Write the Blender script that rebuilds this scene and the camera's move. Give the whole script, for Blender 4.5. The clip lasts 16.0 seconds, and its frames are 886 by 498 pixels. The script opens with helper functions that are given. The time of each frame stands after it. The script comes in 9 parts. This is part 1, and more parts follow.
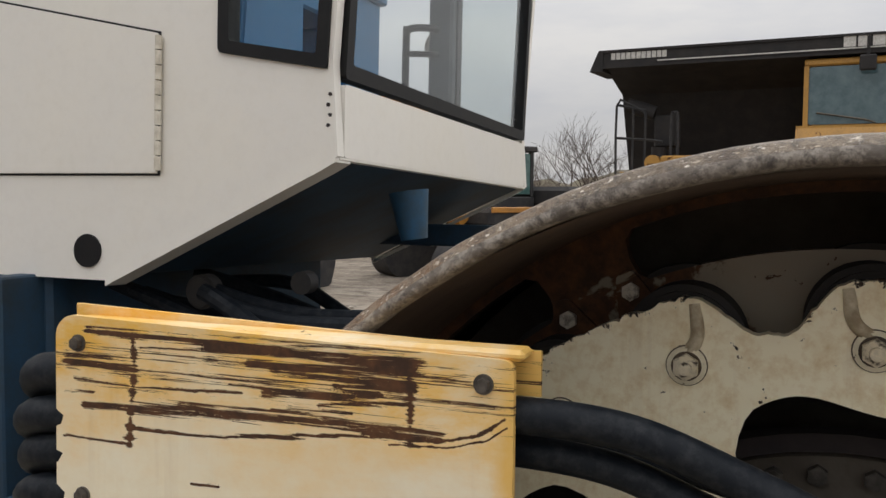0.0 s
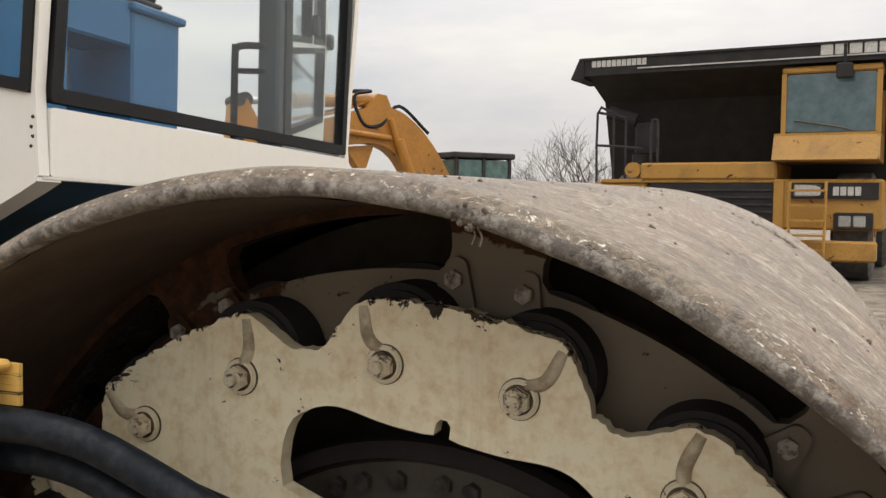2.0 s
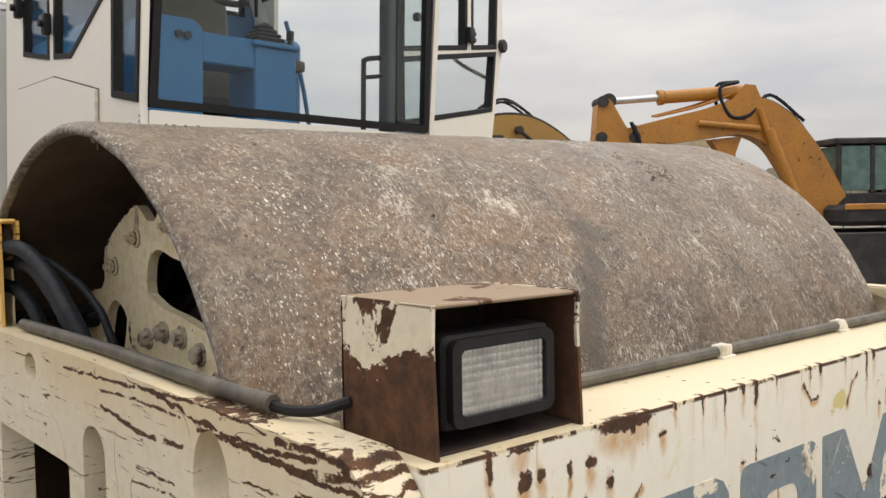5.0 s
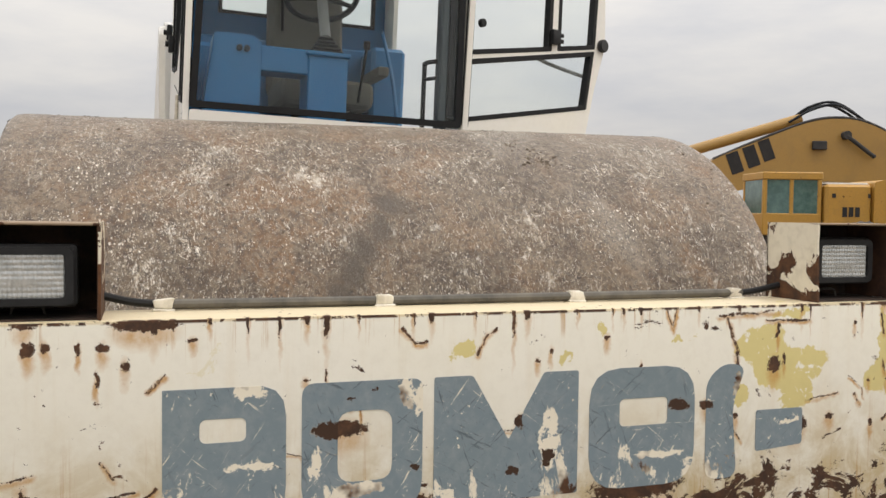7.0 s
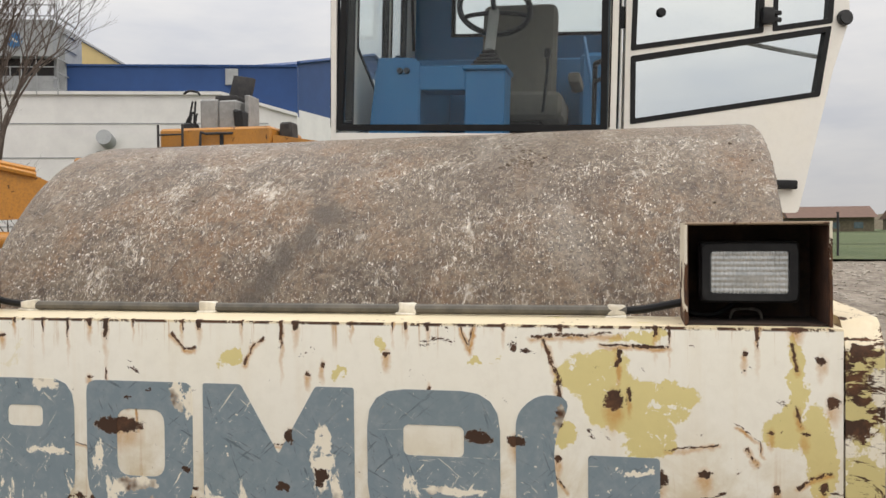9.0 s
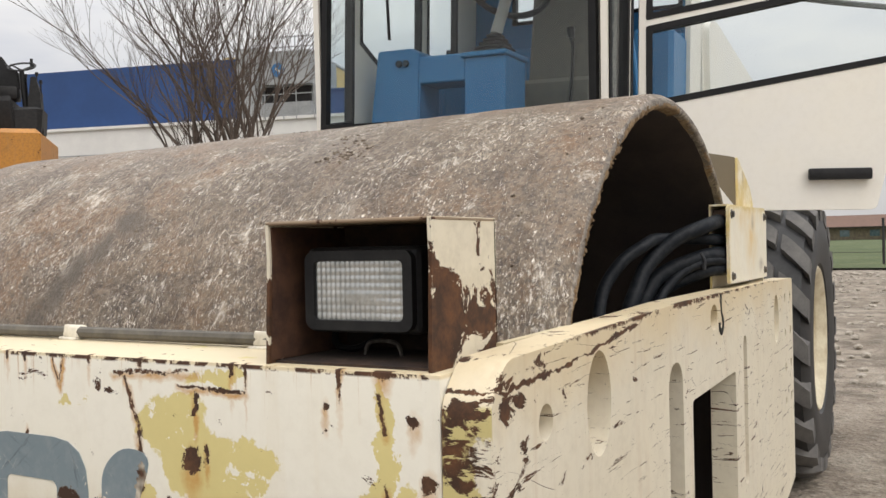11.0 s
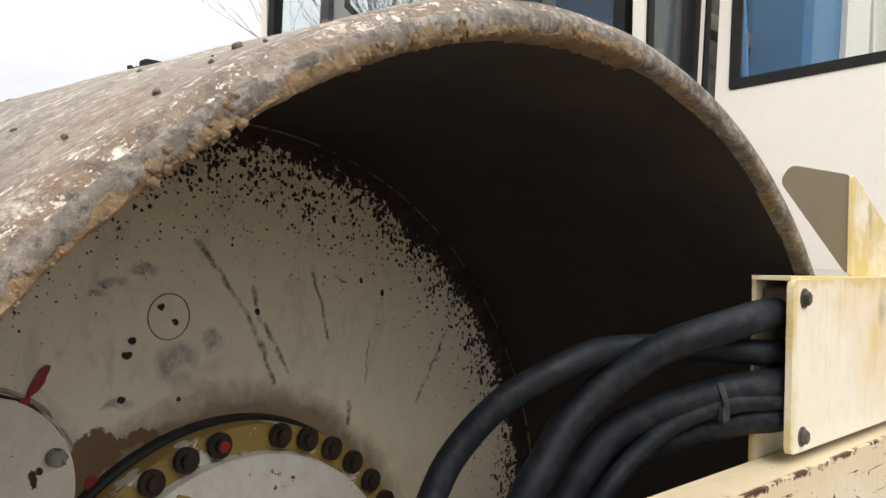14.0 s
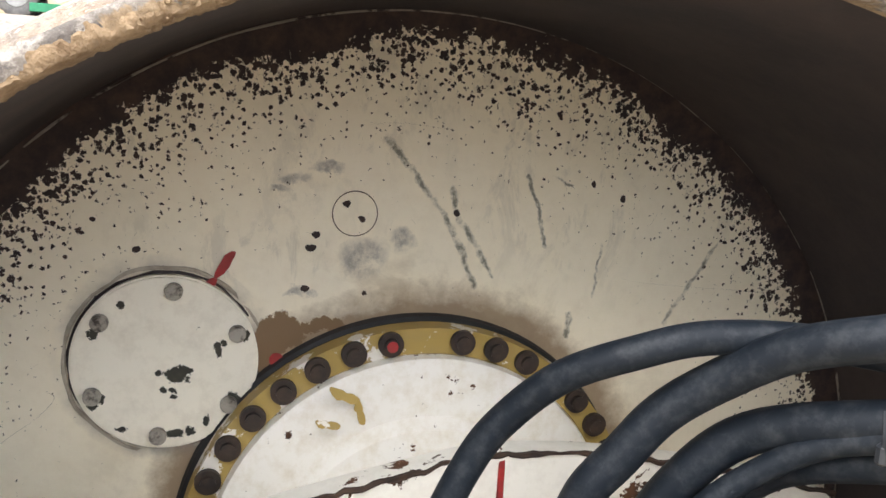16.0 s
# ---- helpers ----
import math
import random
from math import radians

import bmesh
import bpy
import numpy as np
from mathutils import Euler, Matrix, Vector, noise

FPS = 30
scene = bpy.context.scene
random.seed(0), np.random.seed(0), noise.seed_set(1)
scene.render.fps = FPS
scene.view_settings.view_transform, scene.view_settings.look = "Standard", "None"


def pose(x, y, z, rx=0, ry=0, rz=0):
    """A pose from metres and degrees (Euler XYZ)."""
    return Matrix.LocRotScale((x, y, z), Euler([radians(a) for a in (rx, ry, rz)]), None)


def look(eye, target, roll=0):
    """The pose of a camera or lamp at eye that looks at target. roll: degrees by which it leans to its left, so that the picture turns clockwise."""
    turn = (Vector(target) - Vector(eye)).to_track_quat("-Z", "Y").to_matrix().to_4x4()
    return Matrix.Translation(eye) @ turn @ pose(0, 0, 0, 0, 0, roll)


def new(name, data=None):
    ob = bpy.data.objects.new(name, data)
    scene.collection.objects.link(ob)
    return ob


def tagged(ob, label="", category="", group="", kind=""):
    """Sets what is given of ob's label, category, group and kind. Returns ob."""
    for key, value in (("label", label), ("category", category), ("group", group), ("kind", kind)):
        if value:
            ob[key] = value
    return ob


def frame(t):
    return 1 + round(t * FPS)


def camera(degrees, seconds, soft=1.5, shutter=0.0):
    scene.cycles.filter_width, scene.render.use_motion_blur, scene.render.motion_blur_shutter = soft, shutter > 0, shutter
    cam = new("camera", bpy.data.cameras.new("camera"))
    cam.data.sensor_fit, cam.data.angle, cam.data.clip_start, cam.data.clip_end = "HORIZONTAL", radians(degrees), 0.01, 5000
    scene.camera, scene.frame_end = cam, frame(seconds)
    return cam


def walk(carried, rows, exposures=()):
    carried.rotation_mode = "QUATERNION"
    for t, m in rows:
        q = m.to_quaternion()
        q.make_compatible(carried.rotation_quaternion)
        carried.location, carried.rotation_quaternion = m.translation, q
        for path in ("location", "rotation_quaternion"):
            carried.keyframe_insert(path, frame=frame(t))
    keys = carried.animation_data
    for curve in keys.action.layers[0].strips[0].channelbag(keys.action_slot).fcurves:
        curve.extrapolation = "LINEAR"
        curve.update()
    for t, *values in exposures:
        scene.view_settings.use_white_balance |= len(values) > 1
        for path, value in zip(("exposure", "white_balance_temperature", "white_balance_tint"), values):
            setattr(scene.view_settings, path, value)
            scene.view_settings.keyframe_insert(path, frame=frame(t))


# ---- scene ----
cam = camera(53.0, 16.0)
PATH = [
    (0, (-0.086, -1.815, 1.545), (-0.801, 0.048, 1.421), 0.5),
    (0.5, (0.046, -1.773, 1.572), (-0.684, 0.085, 1.45), 0.6),
    (1, (0.169, -1.732, 1.581), (-0.561, 0.126, 1.462), 0.8),
    (1.5, (0.29, -1.707, 1.591), (-0.431, 0.155, 1.478), 0.7),
    (2, (0.443, -1.689, 1.571), (-0.285, 0.171, 1.46), 0.6),
    (2.5, (0.559, -1.708, 1.546), (-0.203, 0.138, 1.436), 0.6),
    (3, (0.685, -1.746, 1.519), (-0.113, 0.085, 1.412), 0.5),
    (3.2, (0.742, -1.756, 1.508), (-0.07, 0.069, 1.399), 0.5),
    (5.3, (2.124, -1.499, 1.408), (0.535, -0.289, 1.31), -1.1),
    (5.5, (2.249, -1.417, 1.403), (0.629, -0.248, 1.304), -1.1),
    (6, (2.493, -1.196, 1.367), (0.808, -0.122, 1.269), -1.2),
    (6.5, (2.68, -0.94, 1.35), (0.918, 0.003, 1.257), -1.4),
    (7, (2.862, -0.643, 1.327), (0.969, -0.004, 1.248), 0.7),
    (7.5, (2.935, -0.29, 1.295), (0.945, -0.113, 1.214), 2.2),
    (8, (2.957, 0.095, 1.287), (0.962, -0.023, 1.221), 0.5),
    (8.5, (2.953, 0.478, 1.298), (0.973, 0.202, 1.25), -0.5),
    (9, (2.838, 0.78, 1.305), (0.885, 0.354, 1.264), -0.5),
    (9.5, (2.682, 1.041, 1.308), (0.792, 0.386, 1.279), 0.0),
    (10, (2.536, 1.347, 1.289), (0.713, 0.525, 1.274), -0.4),
    (10.2, (2.457, 1.44, 1.276), (0.649, 0.585, 1.263), -0.8),
    (12.3, (1.398, 1.704, 1.318), (-0.277, 0.611, 1.316), 0.1),
    (12.5, (1.293, 1.687, 1.329), (-0.372, 0.578, 1.331), 0.3),
    (13, (1.035, 1.668, 1.365), (-0.578, 0.486, 1.38), 0.8),
    (13.5, (0.859, 1.599, 1.366), (-0.693, 0.339, 1.39), 1.0),
    (14, (0.735, 1.565, 1.381), (-0.757, 0.232, 1.403), 1.5),
    (14.5, (0.635, 1.592, 1.409), (-0.692, 0.097, 1.357), 3.0),
    (15, (0.539, 1.663, 1.449), (-0.501, -0.034, 1.244), 3.9),
    (15.5, (0.448, 1.674, 1.463), (-0.341, -0.136, 1.142), 3.8),
    (16, (0.293, 1.684, 1.501), (-0.232, -0.202, 1.093), 3.5),
]
walk(cam, [(t, look(eye, target, roll)) for t, eye, target, roll in PATH],
     exposures=[(0, -0.4, 6500, 10), (1, -0.2, 6700, 10), (2, -0.04, 6800, 10), (2.5, -0.05, 6800, 10), (3, -0.05, 6800, 10), (5.5, -0.2, 6800, 10), (10, -0.2, 6600, 10), (12.5, 0.1, 6600, 10), (14, 0.25, 6600, 10),
                (14.5, 0.36, 6800, 10), (15, 1.0, 7450, 10), (15.5, 1.35, 6700, 10), (16, 1.6, 6200, 10)])

# ---- sky, sun ----
world = bpy.data.worlds.new("overcast_sky")
scene.world = world
world.use_nodes = True
SUN_DIR = Vector((0.35, 0.70, 0.85)).normalized()


def build_sky():
    nt = world.node_tree
    nodes, links = nt.nodes, nt.links
    bg = nodes["Background"]
    sky = nodes.new("ShaderNodeTexSky")
    sky.sky_type = "NISHITA"
    sky.sun_disc = False
    sky.sun_elevation = math.asin(SUN_DIR.z)
    sky.sun_rotation = math.atan2(SUN_DIR.x, SUN_DIR.y)
    sky.dust_density = 4
    co = nodes.new("ShaderNodeTexCoord")
    sep = nodes.new("ShaderNodeSeparateXYZ")
    links.new(co.outputs["Generated"], sep.inputs[0])
    up = nodes.new("ShaderNodeMapRange")
    up.inputs["From Min"].default_value, up.inputs["From Max"].default_value = 0.0, 1.0
    up.inputs["To Min"].default_value, up.inputs["To Max"].default_value = 0.66, 1.75
    links.new(sep.outputs["Z"], up.inputs["Value"])
    mp = nodes.new("ShaderNodeMapping")
    mp.inputs["Scale"].default_value = (1.6, 1.6, 6.0)
    links.new(co.outputs["Generated"], mp.inputs[0])
    no = nodes.new("ShaderNodeTexNoise")
    no.inputs["Scale"].default_value, no.inputs["Detail"].default_value, no.inputs["Roughness"].default_value = 2.2, 6, 0.55
    links.new(mp.outputs[0], no.inputs["Vector"])
    ramp = nodes.new("ShaderNodeValToRGB")
    ramp.color_ramp.elements[0].position, ramp.color_ramp.elements[1].position = 0.32, 0.66
    ramp.color_ramp.elements[0].color = (0.78, 0.80, 0.86, 1)
    ramp.color_ramp.elements[1].color = (1.04, 1.02, 1.0, 1)
    links.new(no.outputs["Fac"], ramp.inputs[0])
    mul = nodes.new("ShaderNodeVectorMath")
    mul.operation = "SCALE"
    links.new(ramp.outputs[0], mul.inputs[0])
    high = nodes.new("ShaderNodeMath")
    high.operation = "POWER"
    above = nodes.new("ShaderNodeMath")
    above.operation = "MAXIMUM"
    above.inputs[1].default_value = 0.0
    links.new(sep.outputs["Z"], above.inputs[0])
    links.new(above.outputs[0], high.inputs[0])
    high.inputs[1].default_value = 2.5
    lift = nodes.new("ShaderNodeMath")
    lift.operation = "MULTIPLY_ADD"
    links.new(high.outputs[0], lift.inputs[0])
    lift.inputs[1].default_value = 1.1
    links.new(up.outputs[0], lift.inputs[2])
    links.new(lift.outputs[0], mul.inputs["Scale"])
    dim = nodes.new("ShaderNodeVectorMath")
    dim.operation = "SCALE"
    dim.inputs["Scale"].default_value = 0.012
    links.new(sky.outputs[0], dim.inputs[0])
    add = nodes.new("ShaderNodeVectorMath")
    add.operation = "ADD"
    links.new(mul.outputs[0], add.inputs[0])
    links.new(dim.outputs[0], add.inputs[1])
    links.new(add.outputs[0], bg.inputs["Color"])
    bg.inputs["Strength"].default_value = 1.0


build_sky()
sun = new("sun", bpy.data.lights.new("sun", "SUN"))
sun.data.energy, sun.data.angle, sun.data.color = 1.0, radians(40), (1.0, 0.96, 0.9)
sun.matrix_world = look(SUN_DIR * 50, (0, 0, 0))


# ---- materials ----
class Mat:
    """A node material under construction."""

    def __init__(self, name):
        self.mat = bpy.data.materials.new(name)
        self.mat.use_nodes = True
        self.nt = self.mat.node_tree
        self.bsdf = self.nt.nodes["Principled BSDF"]
        self.co = self.nt.nodes.new("ShaderNodeTexCoord").outputs["Object"]

    def link(self, value, socket):
        if isinstance(value, bpy.types.NodeSocket):
            self.nt.links.new(value, socket)
        else:
            if socket.type == "RGBA" and len(value) == 3:
                value = (*value, 1)
            socket.default_value = value

    def scaled(self, scale, turn=(0, 0, 0)):
        n = self.nt.nodes.new("ShaderNodeMapping")
        self.nt.links.new(self.co, n.inputs[0])
        n.inputs["Scale"].default_value = scale
        n.inputs["Rotation"].default_value = [radians(a) for a in turn]
        return n.outputs[0]

    def tilted(self, turn, scale):
        n = self.nt.nodes.new("ShaderNodeMapping")
        self.nt.links.new(self.co, n.inputs[0])
        n.inputs["Rotation"].default_value = [radians(a) for a in turn]
        k = self.nt.nodes.new("ShaderNodeMapping")
        self.nt.links.new(n.outputs[0], k.inputs[0])
        k.inputs["Scale"].default_value = scale
        return k.outputs[0]

    def noise(self, scale, detail=4, rough=0.5, vec=None, warp=0.0):
        n = self.nt.nodes.new("ShaderNodeTexNoise")
        self.nt.links.new(vec or self.co, n.inputs["Vector"])
        n.inputs["Scale"].default_value, n.inputs["Detail"].default_value = scale, detail
        n.inputs["Roughness"].default_value, n.inputs["Distortion"].default_value = rough, warp
        return n.outputs["Fac"]

    def cells(self, scale, vec=None, feature="F1"):
        n = self.nt.nodes.new("ShaderNodeTexVoronoi")
        n.feature = feature
        self.nt.links.new(vec or self.co, n.inputs["Vector"])
        n.inputs["Scale"].default_value = scale
        return n.outputs["Distance"]

    def dots(self, scale, vec, amount):
        """Separate flakes of uneven size; amount (a number or a map) sets how many and how large."""
        n = self.nt.nodes.new("ShaderNodeTexVoronoi")
        self.nt.links.new(vec, n.inputs["Vector"])
        n.inputs["Scale"].default_value = scale
        sep = self.nt.nodes.new("ShaderNodeSeparateColor")
        self.nt.links.new(n.outputs["Color"], sep.inputs[0])
        v = self.op("ADD", n.outputs["Distance"], self.op("MULTIPLY", sep.outputs[0], 0.9))
        return self.step(self.op("SUBTRACT", amount, v), 0.0, 0.03)

    def step(self, value, lo, hi, a=0.0, b=1.0):
        n = self.nt.nodes.new("ShaderNodeMapRange")
        self.link(value, n.inputs["Value"])
        for key, v in (("From Min", lo), ("From Max", hi), ("To Min", a), ("To Max", b)):
            n.inputs[key].default_value = v
        return n.outputs[0]

    def op(self, kind, a, b=0.5):
        n = self.nt.nodes.new("ShaderNodeMath")
        n.operation = kind
        self.link(a, n.inputs[0])
        self.link(b, n.inputs[1])
        return n.outputs[0]

    def mix(self, fac, a, b):
        n = self.nt.nodes.new("ShaderNodeMix")
        n.data_type = "RGBA"
        self.link(fac, n.inputs[0])
        self.link(a, n.inputs[6])
        self.link(b, n.inputs[7])
        return n.outputs[2]

    def vec(self, kind, a, b):
        n = self.nt.nodes.new("ShaderNodeVectorMath")
        n.operation = kind
        self.link(a, n.inputs[0])
        if b is not None:
            self.link(b, n.inputs[1])
        return n.outputs["Value" if kind == "LENGTH" else "Vector"]

    def axis(self, which):
        n = self.nt.nodes.new("ShaderNodeSeparateXYZ")
        self.nt.links.new(self.co, n.inputs[0])
        return n.outputs[which]

    def warped(self, scale, amount):
        n = self.nt.nodes.new("ShaderNodeTexNoise")
        self.nt.links.new(self.co, n.inputs["Vector"])
        n.inputs["Scale"].default_value, n.inputs["Detail"].default_value, n.inputs["Roughness"].default_value = scale, 6, 0.72
        off = self.vec("SUBTRACT", n.outputs["Color"], (0.5, 0.5, 0.5))
        off = self.vec("MULTIPLY", off, (amount,) * 3)
        return self.vec("ADD", self.co, off)

    def lines(self, scale, width, keep, vec=None, warp=1.0):
        """Thin wandering scratches: the contour of a noise, broken up by another."""
        n = self.op("ABSOLUTE", self.op("SUBTRACT", self.noise(scale, 2, 0.4, vec, warp), 0.5), 0)
        k = self.step(self.noise(scale * 1.7, 3, 0.6, vec), keep, keep + 0.03)
        return self.op("MULTIPLY", self.step(n, width, width * 0.5), k)

    def blobs(self, spots, along, vec, inner=0.95, outer=1.03, ragged=None):
        """1 inside any of the ellipses (u, v, ru, rv), in the plane across the axis along."""
        least = None
        for u, v, ru, rv in spots:
            if along == "x":
                c, k = (0, u, v), (0, 1 / ru, 1 / rv)
            else:
                c, k = (u, 0, v), (1 / ru, 0, 1 / rv)
            d = self.vec("LENGTH", self.vec("MULTIPLY", self.vec("SUBTRACT", vec, c), k), None)
            least = d if least is None else self.op("MINIMUM", least, d)
        if ragged is not None:
            least = self.op("ADD", least, ragged)
        return self.step(least, outer, inner)

    def strokes(self, paths, along, vec, inner=0.7, outer=1.05, ragged=None):
        """1 along any of the lines ([(u, v), ...], half width), in the plane across the axis along."""
        least = None
        for pts, w in paths:
            for (u0, v0), (u1, v1) in zip(pts, pts[1:]):
                a, d = (((0, u0, v0), (0, u1 - u0, v1 - v0)) if along == "x" else ((u0, 0, v0), (u1 - u0, 0, v1 - v0)))
                flat = (0, 1, 1) if along == "x" else (1, 0, 1)
                rel = self.vec("MULTIPLY", self.vec("SUBTRACT", vec, a), flat)
                n = self.nt.nodes.new("ShaderNodeVectorMath")
                n.operation = "DOT_PRODUCT"
                self.nt.links.new(rel, n.inputs[0])
                n.inputs[1].default_value = Vector(d) / Vector(d).length_squared
                h = self.op("MINIMUM", self.op("MAXIMUM", n.outputs["Value"], 0.0), 1.0)
                k = self.nt.nodes.new("ShaderNodeVectorMath")
                k.operation = "SCALE"
                k.inputs[0].default_value = d
                self.nt.links.new(h, k.inputs["Scale"])
                far = self.op("DIVIDE", self.vec("LENGTH", self.vec("SUBTRACT", rel, k.outputs[0]), None), w)
                least = far if least is None else self.op("MINIMUM", least, far)
        if ragged is not None:
            least = self.op("ADD", least, ragged)
        return self.step(least, outer, inner)

    def radius(self):
        """Distance from the drum's axis."""
        p = self.vec("MULTIPLY", self.vec("SUBTRACT", self.co, (0, 0, 0.8)), (1, 0, 1))
        return self.vec("LENGTH", p, None)

    def done(self, color, rough=0.6, metal=0.0, bump=None, strength=0.3, depth=0.004, spec=0.5):
        self.link(color, self.bsdf.inputs["Base Color"])
        self.link(rough, self.bsdf.inputs["Roughness"])
        self.link(metal, self.bsdf.inputs["Metallic"])
        self.bsdf.inputs["Specular IOR Level"].default_value = spec
        if bump is not None:
            n = self.nt.nodes.new("ShaderNodeBump")
            n.inputs["Strength"].default_value, n.inputs["Distance"].default_value = strength, depth
            self.link(bump, n.inputs["Height"])
            self.nt.links.new(n.outputs[0], self.bsdf.inputs["Normal"])
        return self.mat


def smooth_line(pts, n=6):
    pts = [Vector(p) for p in pts]
    if n < 2 or len(pts) < 3:
        return pts
    ext = [2 * pts[0] - pts[1], *pts, 2 * pts[-1] - pts[-2]]
    out = []
    for i in range(1, len(ext) - 2):
        a, b, c, d = ext[i - 1 : i + 3]
        for k in range(n):
            t = k / n
            out.append(0.5 * (2 * b + (c - a) * t + (2 * a - 5 * b + 4 * c - d) * t * t + (3 * b - a - 3 * c + d) * t**3))
    return [*out, pts[-1]]


RUST = (0.045, 0.020, 0.009)
RUST_RED = (0.13, 0.052, 0.018)
CREAM = (0.765, 0.733, 0.640)
UNDER = (0.54, 0.46, 0.20)


def painted(name, base, chips=0.62, chip_scale=9, fine=0.0, under=0.0, runs=0.0, scratches=0.0, lines=0.0, dirt=0.25, rough=0.45, grime=(0.25, 0.2, 0.13), spots=(), pale=(), along="x", worn=None, bare=None, halo_mix=0.5, stains=None, line_keep=0.5, rusts=None, bleed=0.0):
    """Old machine paint: fading, grime, chips to rust, patches to the coat below, scratches and rust runs."""
    m = Mat(name)
    col = m.mix(m.step(m.noise(2.3, 5, 0.6), 0.35, 0.7, 0, 0.5), base, [c * f for c, f in zip(base, (1.06, 1.03, 0.94))])
    col = m.mix(m.step(m.noise(38, 4, 0.7), 0.45, 0.8, 0, dirt), col, grime)
    col = m.mix(m.step(m.noise(1.1, 6, 0.65, warp=0.4), 0.5, 0.8, 0, dirt), col, grime)
    if stains is not None:
        col = stains(m, col)
    wv = m.warped(30, 0.055)
    if under:
        u = m.step(m.noise(3.2, 8, 0.66, warp=0.5), under, under + 0.008)
        if pale:
            u = m.op("MAXIMUM", u, m.blobs(pale, along, m.warped(11, 0.15)))
        flake = m.step(m.noise(16, 6, 0.7, warp=0.5), 0.36, 0.375)
        col = m.mix(m.op("MULTIPLY", u, flake), col, m.mix(m.noise(9, 5, 0.7), UNDER, [k * 1.25 for k in UNDER]))
    if runs:
        down = m.scaled((14, 14, 0.9))
        r = m.step(m.noise(2.0, 5, 0.65, vec=down), 0.56, 0.76, 0, runs)
        col = m.mix(r, col, (0.36, 0.19, 0.07))
    mask = m.step(m.noise(chip_scale, 8, 0.66, warp=0.4), chips, chips + 0.01)
    if fine:
        mask = m.op("MAXIMUM", mask, m.step(m.op("ADD", m.noise(chip_scale * 3.3, 5, 0.66, warp=0.3), m.step(m.noise(3.0, 4, 0.6), 0.35, 0.65, -0.06, 0.06)), fine, fine + 0.012))
    if bleed:
        soft = m.step(m.noise(chip_scale, 8, 0.66, warp=0.4), chips - 0.06, chips + 0.01, 0, bleed)
        col = m.mix(soft, col, (0.50, 0.29, 0.10))
    if worn is not None:
        w = worn(m)
        if isinstance(w, tuple):
            col = m.mix(m.op("MULTIPLY", w[1], 0.6), col, (0.42, 0.21, 0.06))
            w = w[0]
        mask = m.op("MAXIMUM", mask, w)
    if spots:
        halo = m.blobs([(u, v - 0.010, ru * 1.3 + 0.006, rv * 1.6 + 0.012) for u, v, ru, rv in spots], along, m.warped(16, 0.07), 0.2, 1.25)
        col = m.mix(m.op("MULTIPLY", halo, halo_mix), col, (0.45, 0.25, 0.09))
        mask = m.op("MAXIMUM", mask, m.blobs(spots, along, wv))
    flat = (1.2, 1.6, 9) if along == "x" else (0.8, 1.2, 13)
    lean = (0, 14, 0) if along == "y" else (14, 0, 0)
    if scratches:
        s = m.step(m.noise(7, 6, 0.75, vec=m.scaled(flat, lean), warp=0.6), scratches, scratches + 0.012)
        mask = m.op("MAXIMUM", mask, s)
    if lines:
        mask = m.op("MAXIMUM", mask, m.lines(2.4, 0.0007 * lines, line_keep, None, 0.15))
        mask = m.op("MAXIMUM", mask, m.lines(1.6, 0.0008 * lines, line_keep + 0.03, m.scaled((1, 1.2, 3.0), (20, 10, 0)), 0.2))
    rust = m.mix(m.step(m.noise(30, 5, 0.7), 0.4, 0.7), *(rusts or (RUST, RUST_RED)))
    if bare is not None:
        rust = m.mix(m.step(m.noise(8, 4, 0.6), 0.36, 0.46), rust, bare)
    col = m.mix(mask, col, rust)
    if spots and bare is not None:
        col = m.mix(m.blobs(spots, along, wv), col, RUST)
    height = m.op("SUBTRACT", m.op("MULTIPLY", m.noise(160, 3, 0.6), 0.25), mask)
    return m.done(col, m.step(mask, 0, 1, rough, 0.85), 0, height, 0.35, 0.0015)


